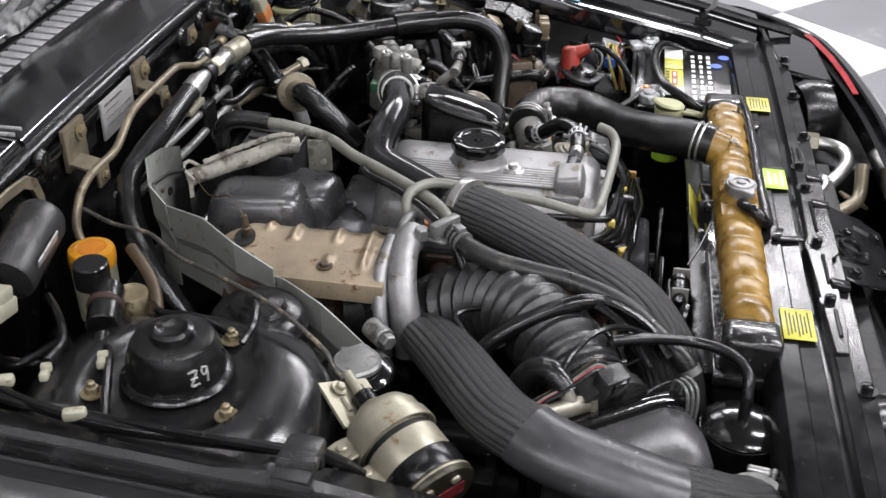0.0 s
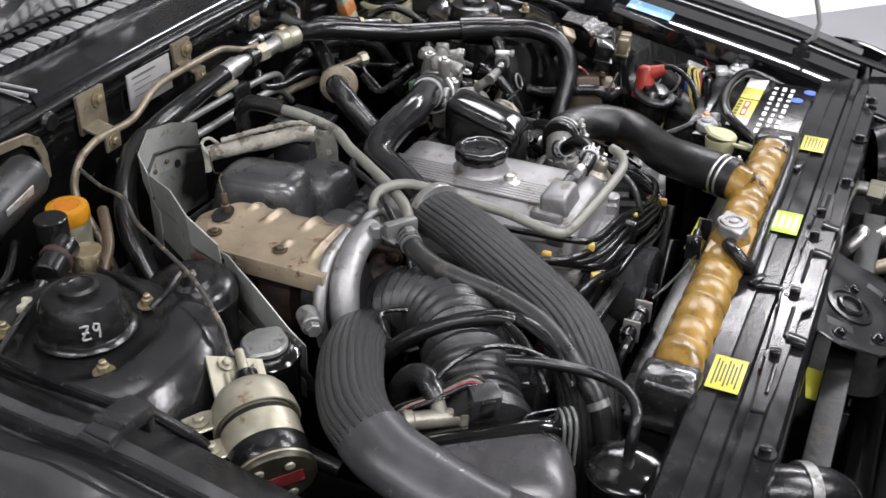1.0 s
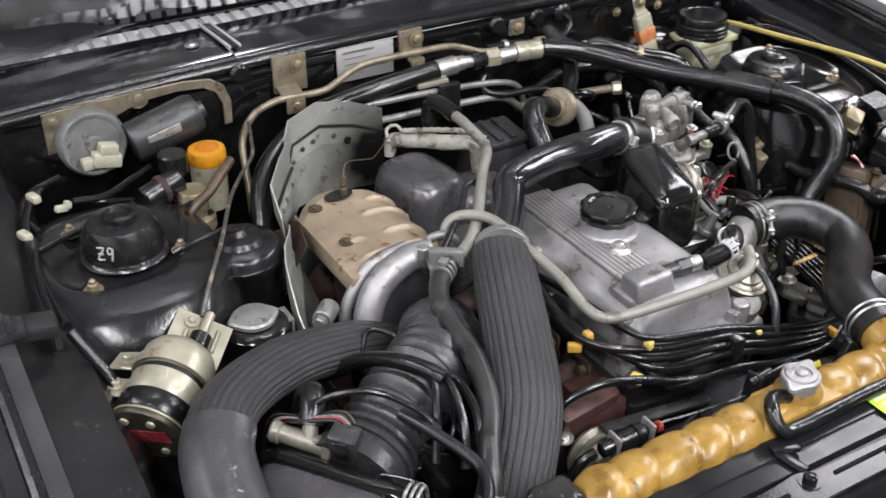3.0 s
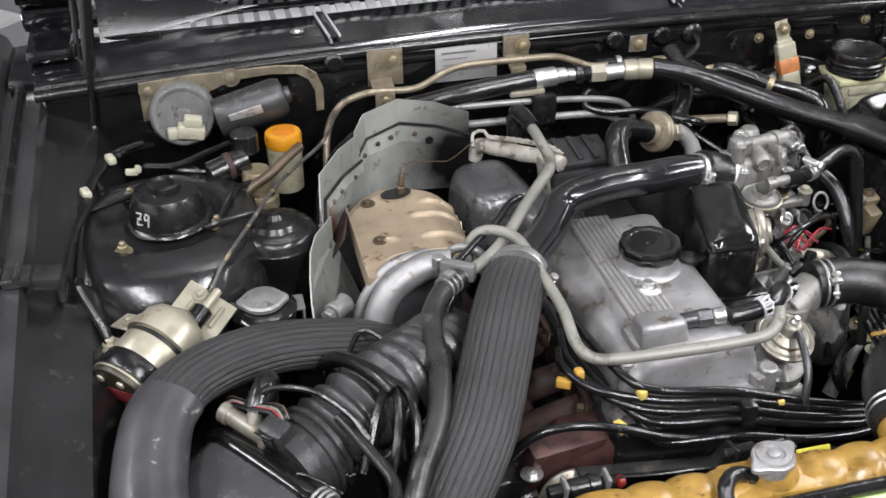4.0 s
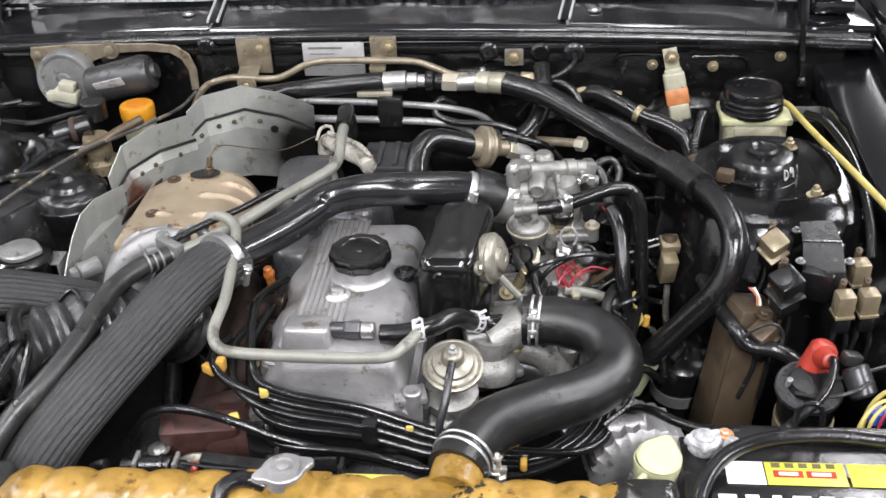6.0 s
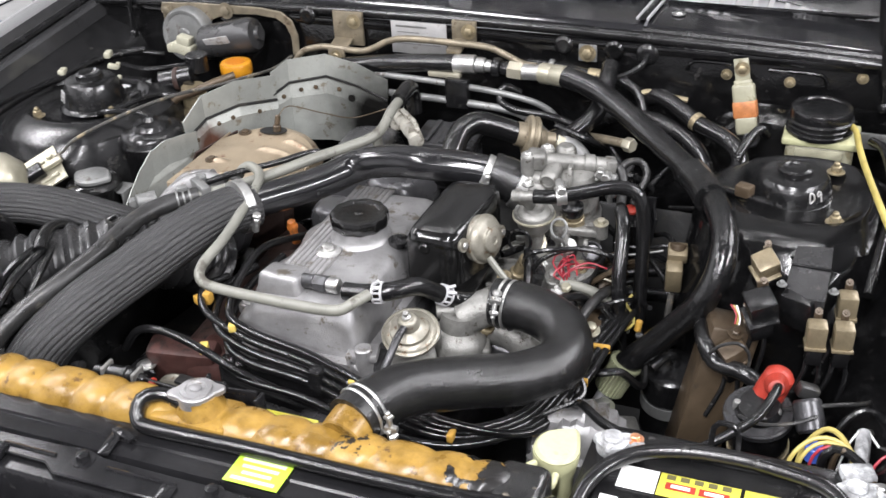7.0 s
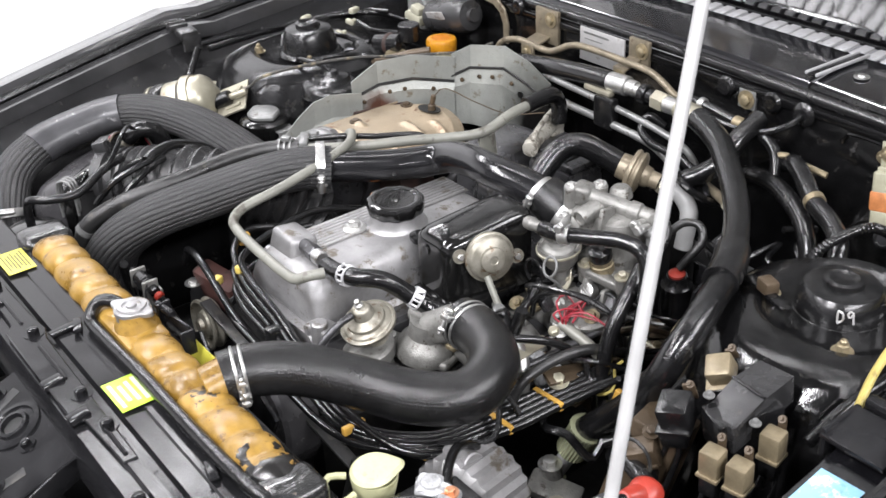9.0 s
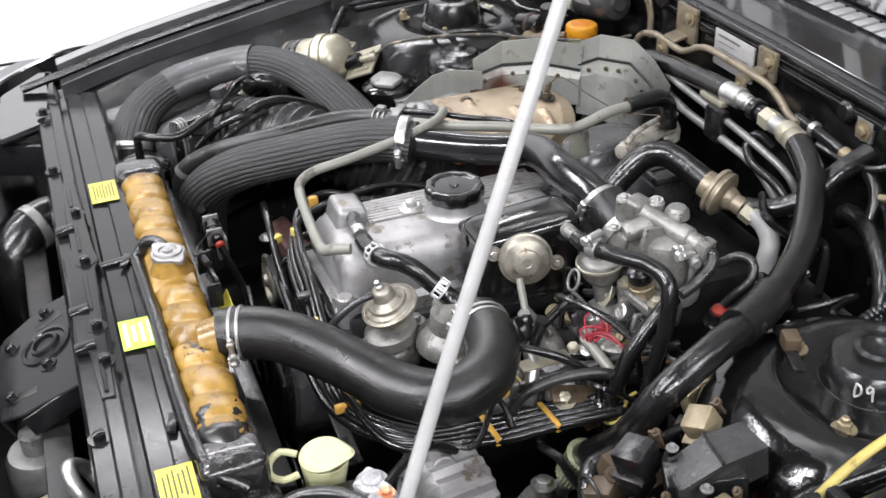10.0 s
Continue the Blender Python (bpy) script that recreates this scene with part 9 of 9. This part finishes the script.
LINES = (
    ("black vacuum hose dropping beside the manifold", [(0.216, 0.452, 0.80), (0.222, 0.436, 0.795), (0.228, 0.412, 0.782), (0.236, 0.385, 0.765), (0.246, 0.352, 0.735), (0.25, 0.335, 0.69)], 0.0052, SHINY_RUBBER),
    ("thin black harness arching over the red wires", [(0.225, 0.432, 0.770), (0.236, 0.430, 0.800), (0.262, 0.440, 0.815), (0.292, 0.458, 0.812), (0.315, 0.470, 0.795), (0.325, 0.474, 0.76)], 0.0032, SHINY_RUBBER),
    ("black hose pair leading to the firewall", [(0.225, 0.36, 0.765), (0.25, 0.352, 0.785), (0.272, 0.370, 0.790), (0.290, 0.405, 0.778), (0.300, 0.44, 0.75)], 0.0048, RUBBER),
    ("grey rubber hose along the manifold", [(0.292, 0.335, 0.70), (0.296, 0.350, 0.748), (0.302, 0.385, 0.765), (0.310, 0.425, 0.768), (0.318, 0.46, 0.758), (0.325, 0.50, 0.735)], 0.0062, MATT_RUBBER),
    ("tan wire looped below the throttle body", [(0.246, 0.372, 0.742), (0.252, 0.355, 0.762), (0.266, 0.350, 0.768), (0.276, 0.360, 0.755), (0.272, 0.372, 0.735)], 0.0016, YELLOW_WIRE),
    ("thin wire with a metal tip by the throttle", [(0.300, 0.470, 0.800), (0.325, 0.478, 0.798), (0.352, 0.484, 0.802), (0.372, 0.489, 0.806)], 0.0016, GREY_METAL),
)
for text, pts, r, m in LINES:
    hose("manifold_line", text, "hose", pts, r, m, 10)
tp = thing("tan_connector", "tan plastic connector on a thin cable", "connector", (0.385, 0.50, 0.77))
part("case", join(box((0.385, 0.497, 0.768), (0.020, 0.020, 0.042), 0.003, (20, 0, 10)), box((0.386, 0.507, 0.795), (0.024, 0.022, 0.016), 0.003, (20, 0, 10))), RELAY_TAN, tp)
part("cap", rod((0.386, 0.508, 0.798), (0.386, 0.511, 0.806), 0.010), BROWN, tp)
part("cable", tube([(0.385, 0.488, 0.748), (0.384, 0.478, 0.72), (0.388, 0.47, 0.68), (0.392, 0.465, 0.64)], 0.004, 8), CABLE, tp)
part("cable", tube([(0.386, 0.512, 0.80), (0.37, 0.51, 0.80), (0.34, 0.505, 0.795), (0.31, 0.50, 0.80)], 0.002, 6), PLASTIC, tp)
hose("vacuum_can_pipe", "thin grey pipe hanging from the vacuum can", "pipe", [(0.184, 0.401, 0.815), (0.206, 0.398, 0.790), (0.236, 0.392, 0.765), (0.243, 0.388, 0.715), (0.242, 0.386, 0.67)], 0.0042, GREY_HOSE, 8)
hose("manifold_cable", "thin black cable over the intake manifold", "cable", [(0.215, 0.44, 0.79), (0.225, 0.425, 0.812), (0.25, 0.43, 0.82), (0.285, 0.45, 0.815), (0.315, 0.468, 0.80)], 0.003, RUBBER, 8)
hose("manifold_hose", "short black hose under the throttle body", "hose", [(0.245, 0.40, 0.80), (0.238, 0.395, 0.77), (0.232, 0.385, 0.73), (0.235, 0.38, 0.68)], 0.007, RUBBER, 10)
fm = thing("vacuum_solenoid", "black vacuum solenoid with a red plug by the throttle", "solenoid", (0.315, 0.571, 0.74))
part("body", lathe([(0.016, -0.065), (0.020, -0.06), (0.020, -0.035), (0.0185, -0.033), (0.0185, -0.012), (0.014, -0.008), (0.012, 0.0), (0, 0.0)], (0.315, 0.571, 0.808), (0.05, -0.1, 1), 26), PLASTIC, fm)
part("plug", lathe([(0.0095, 0), (0.0098, 0.003), (0.006, 0.005), (0, 0.005)], (0.315, 0.571, 0.808), (0.05, -0.1, 1), 20), RED, fm, "red plug")
part("holder", join(box((0.338, 0.585, 0.78), (0.004, 0.05, 0.05), 0.001, (0, 10, 15)), box((0.328, 0.60, 0.80), (0.025, 0.004, 0.03), 0.001)), SUPPORT_BLACK, fm, "black folded holder")
ld = thing("lead_bracket", "pale metal bracket beside the ignition leads", "bracket", (0.27, 0.40, 0.71))
part("bracket", join(box((0.262, 0.40, 0.725), (0.03, 0.02, 0.004), 0.001, (10, 20, 0)), rod((0.25, 0.395, 0.715), (0.272, 0.405, 0.73), 0.010)), GREY_METAL, ld)
part("bolt", hexbolt((0.275, 0.41, 0.735), (0, 0, 1), 0.006), ZINC, ld)
hose("battery_cable", "black battery cable behind the battery", "cable", [(0.40, 0.175, 0.785), (0.37, 0.20, 0.775), (0.345, 0.23, 0.765), (0.33, 0.26, 0.74), (0.32, 0.29, 0.70)], 0.005, SHINY_RUBBER, 10)
wl = thing("wing_loom", "black wiring loom along the inner wing", "wiring", (0.60, 0.5, 0.84))
part("loom", tube([(0.585, 0.74, 0.86), (0.60, 0.70, 0.868), (0.612, 0.62, 0.866), (0.612, 0.54, 0.86), (0.606, 0.47, 0.85), (0.60, 0.42, 0.83)], 0.006, 10, 0.003, coiled(0.005, 0.05)), SHINY_RUBBER, wl)
part("tie_bar", box((0.455, 0.545, 0.862), (0.07, 0.012, 0.006), 0.002, (0, 0, -20)), BAY_BLACK, wl)
part("tie_plug", box((0.452, 0.548, 0.868), (0.02, 0.016, 0.016), 0.003, (0, 0, -20)), BROWN, wl)
ll = thing("inner_wing_loom", "black loom and cream plugs along the inner wing", "wiring", (-0.58, 0.6, 0.85))
part("loom", tube([(-0.60, 0.46, 0.864), (-0.603, 0.54, 0.866), (-0.60, 0.62, 0.866), (-0.585, 0.70, 0.868), (-0.555, 0.76, 0.865), (-0.52, 0.80, 0.85)], 0.0055, 10), PLASTIC, ll)
for x, y, z in ((-0.598, 0.645, 0.872), (-0.57, 0.725, 0.874)):
    part("plug", box((x, y, z), (0.011, 0.020, 0.010), 0.003, (0, 0, 20)), CREAM, ll, "cream plug")
cf = thing("corroded_fitting", "white corroded alloy fitting beside the manifold", "fitting", (0.285, 0.40, 0.70))
part("body", join(lathe([(0.017, -0.03), (0.018, 0.0), (0.014, 0.006), (0.009, 0.008), (0.008, 0.018), (0, 0.019)], (0.284, 0.402, 0.735), (-0.5, -0.3, 0.8), 26), box((0.272, 0.398, 0.752), (0.022, 0.016, 0.010), 0.003, (10, 20, 30))), CORRODED, cf)
part("collar", lathe([(0.0125, 0), (0.0135, 0.002), (0.0135, 0.008), (0.0115, 0.010)], (0.254, 0.440, 0.712), (0.1, -0.4, 0.9), 6), OLIVE, cf, "olive passivated collar")
bs = thing("brown_stay", "rusty brown steel stay under the leads", "bracket", (0.305, 0.42, 0.70))
part("stay", join(box((0.308, 0.416, 0.742), (0.022, 0.070, 0.004), 0.001, (-14, 18, -12)), box((0.300, 0.445, 0.722), (0.024, 0.006, 0.044), 0.001, (0, 0, -12))), BROWN, bs)
part("bolt", hexbolt((0.309, 0.396, 0.741), (0.2, -0.2, 1), 0.007, 0.008), ZINC, bs)
hose("tie_wire", "frayed yellow tie wire round the drain hose", "wire", [(0.330, 0.430, 0.722), (0.343, 0.426, 0.728), (0.352, 0.434, 0.734), (0.347, 0.444, 0.742), (0.338, 0.452, 0.748), (0.344, 0.458, 0.758)], 0.0018, YELLOW_WIRE, 7)
part("stub", rod((0.356, 0.436, 0.722), (0.358, 0.440, 0.736), 0.0042), ORANGE_CLIP, thing("tie_end", "amber plastic tie end by the drain hose", "cable tie", (0.357, 0.438, 0.722)))
hose("olive_loop", "thin olive wire bent into a loop", "wire", [(0.243, 0.386, 0.712), (0.252, 0.384, 0.722), (0.250, 0.384, 0.738), (0.242, 0.384, 0.742), (0.238, 0.384, 0.730), (0.246, 0.384, 0.718), (0.252, 0.380, 0.70)], 0.0016, OLIVE, 7)
cn = thing("purge_canister", "round black canister low behind the air-conditioning hose", "canister", (0.40, 0.43, 0.58))
part("shell", lathe([(0.030, -0.10), (0.032, -0.095), (0.032, -0.012), (0.0345, -0.010), (0.0345, -0.004), (0.030, 0.0), (0.012, 0.004), (0, 0.004)], (0.402, 0.425, 0.690), (0.05, -0.1, 1), 32), PLASTIC, cn)
part("spigot", tube([(0.405, 0.422, 0.690), (0.406, 0.420, 0.706), (0.398, 0.408, 0.714), (0.384, 0.392, 0.706)], 0.006, 10), RUBBER, cn, "bent black spigot")
part("strap", lathe([(0.0325, -0.060), (0.0335, -0.060), (0.0335, -0.044), (0.0325, -0.044)], (0.402, 0.425, 0.690), (0.05, -0.1, 1), 32), GREY_METAL, cn, "dull steel strap")
fs = thing("low_bracket", "grimy stepped alloy bracket below the leads", "bracket", (0.35, 0.36, 0.62))
part("arm", join(box((0.352, 0.352, 0.640), (0.060, 0.034, 0.012), 0.004, (10, 14, 30)), box((0.368, 0.338, 0.622), (0.030, 0.030, 0.034), 0.006, (0, 0, 30)), rod((0.338, 0.362, 0.640), (0.336, 0.360, 0.662), 0.012)), CAST_GRIMY, fs)
part("bolt", hexbolt((0.336, 0.360, 0.662), (0, 0, 1), 0.008, 0.008), STEEL, fs)
part("bolt", hexbolt((0.368, 0.338, 0.640), (0, -0.2, 1), 0.007, 0.007), ZINC, fs)
random.seed(21)
for i in range(20):
    x0, y0, z0 = random.uniform(0.22, 0.31), random.uniform(0.29, 0.60), random.uniform(0.66, 0.76)
    pts = [(x0, y0, z0)]
    for k in range(4):
        q = pts[-1]
        pts.append((q[0] + random.uniform(-0.04, 0.04), q[1] + random.uniform(-0.05, 0.05), min(0.785, max(0.62, q[2] + random.uniform(-0.03, 0.035)))))
    hose("small_line", "thin dark line low beside the intake manifold", "hose", pts, random.uniform(0.003, 0.006), random.choice((RUBBER, SHINY_RUBBER, PLASTIC, MATT_RUBBER, BROWN)), 8)
for i in range(8):
    x0, y0, z0 = random.uniform(-0.50, -0.37), random.uniform(0.60, 0.78), random.uniform(0.76, 0.83)
    pts = [(x0, y0, z0)]
    for k in range(4):
        q = pts[-1]
        pts.append((min(-0.40, q[0] + random.uniform(-0.05, 0.05)), q[1] + random.uniform(-0.04, 0.04), min(0.85, max(0.72, q[2] + random.uniform(-0.03, 0.03)))))
    hose("small_line", "thin black line behind the strut tower", "hose", pts, random.uniform(0.003, 0.005), random.choice((RUBBER, SHINY_RUBBER, PLASTIC, PLASTIC)), 8)
for i in range(9):
    x0, y0, z0 = random.uniform(0.27, 0.40), random.uniform(0.58, 0.76), random.uniform(0.72, 0.82)
    pts = [(x0, y0, z0)]
    for k in range(4):
        q = pts[-1]
        pts.append((min(0.41, q[0] + random.uniform(-0.05, 0.05)), min(0.82, q[1] + random.uniform(-0.05, 0.05)), min(0.845, max(0.68, q[2] + random.uniform(-0.035, 0.035)))))
    hose("small_line", "thin dark line behind the throttle body", "hose", pts, random.uniform(0.003, 0.0065), random.choice((RUBBER, SHINY_RUBBER, SHINY_RUBBER, PLASTIC, PLASTIC)), 8)
for i in range(10):
    x0, y0, z0 = random.uniform(-0.42, -0.27), random.uniform(0.14, 0.30), random.uniform(0.785, 0.80)
    pts = [(x0, y0, z0)]
    for k in range(4):
        q = pts[-1]
        pts.append((q[0] + random.uniform(-0.04, 0.035), q[1] + random.uniform(-0.045, 0.045), min(0.826, max(0.77, q[2] + random.uniform(-0.02, 0.02)))))
    hose("thin_wire", "thin loose wire over the intake bellows", "wire", pts, random.uniform(0.0012, 0.003), random.choice((RUBBER, SHINY_RUBBER, PLASTIC)), 7)
for i in range(12):
    x, y, z = random.uniform(0.23, 0.31), random.uniform(0.33, 0.60), random.uniform(0.66, 0.74)
    sb = thing("small_bracket", "small dull metal bracket among the hoses", "bracket", (x, y, z), group="small brackets by the manifold")
    a = random.uniform(0, 180)
    part("leaf", box((x, y, z), (random.uniform(0.02, 0.04), random.uniform(0.012, 0.022), 0.003), 0.001, (random.uniform(-30, 30), random.uniform(-30, 30), a)), random.choice((GREY_METAL, ZINC, BROWN, CAST_GRIMY)), sb)
    part("bolt", hexbolt((x, y, z + 0.002), (random.uniform(-0.3, 0.3), random.uniform(-0.3, 0.3), 1), 0.0055, 0.006), random.choice((STEEL, ZINC, BRASS)), sb)


# ---- many small alike pieces, last ----
def pieces():
    me = finish(box((0, 0, 0), (0.0150, 0.038, 0.004), 0.0008, (2, 0, 0), segs=1), SILVER_TRIM, "slat")
    for i in range(55):
        x = -0.615 + 0.0228 * i
        ob = new("slat", me)
        ob.parent = grille
        ob.location = Vector((x, 0.978 - bow(x) * 0.5, 0.9525 - bow(x) * 0.5)) - OFFSET[grille.name]
    fl = bpy.data.objects["floor"]
    big = 0.605
    meshes = [finish(box((0, 0, 0), (big - 0.004, big - 0.004, 0.01), 0.002, (0, 0, 45), segs=1), m, "tile") for m in (GREY_TILE, DARK_TILE)]
    k = math.sqrt(0.5)
    for i in range(-14, 10):
        for j in range(-12, 10):
            u, v = 1.96 + big * (i + 0.5), 1.36 + big * (j + 0.5)
            x, y = k * (u + v), k * (v - u)
            if -3.0 < x < 4.5 and -4.4 < y < 4.4:
                ob = new("tile", meshes[(i + j) % 2])
                ob.parent = fl
                ob.location = (x, y, -0.005)


pieces()
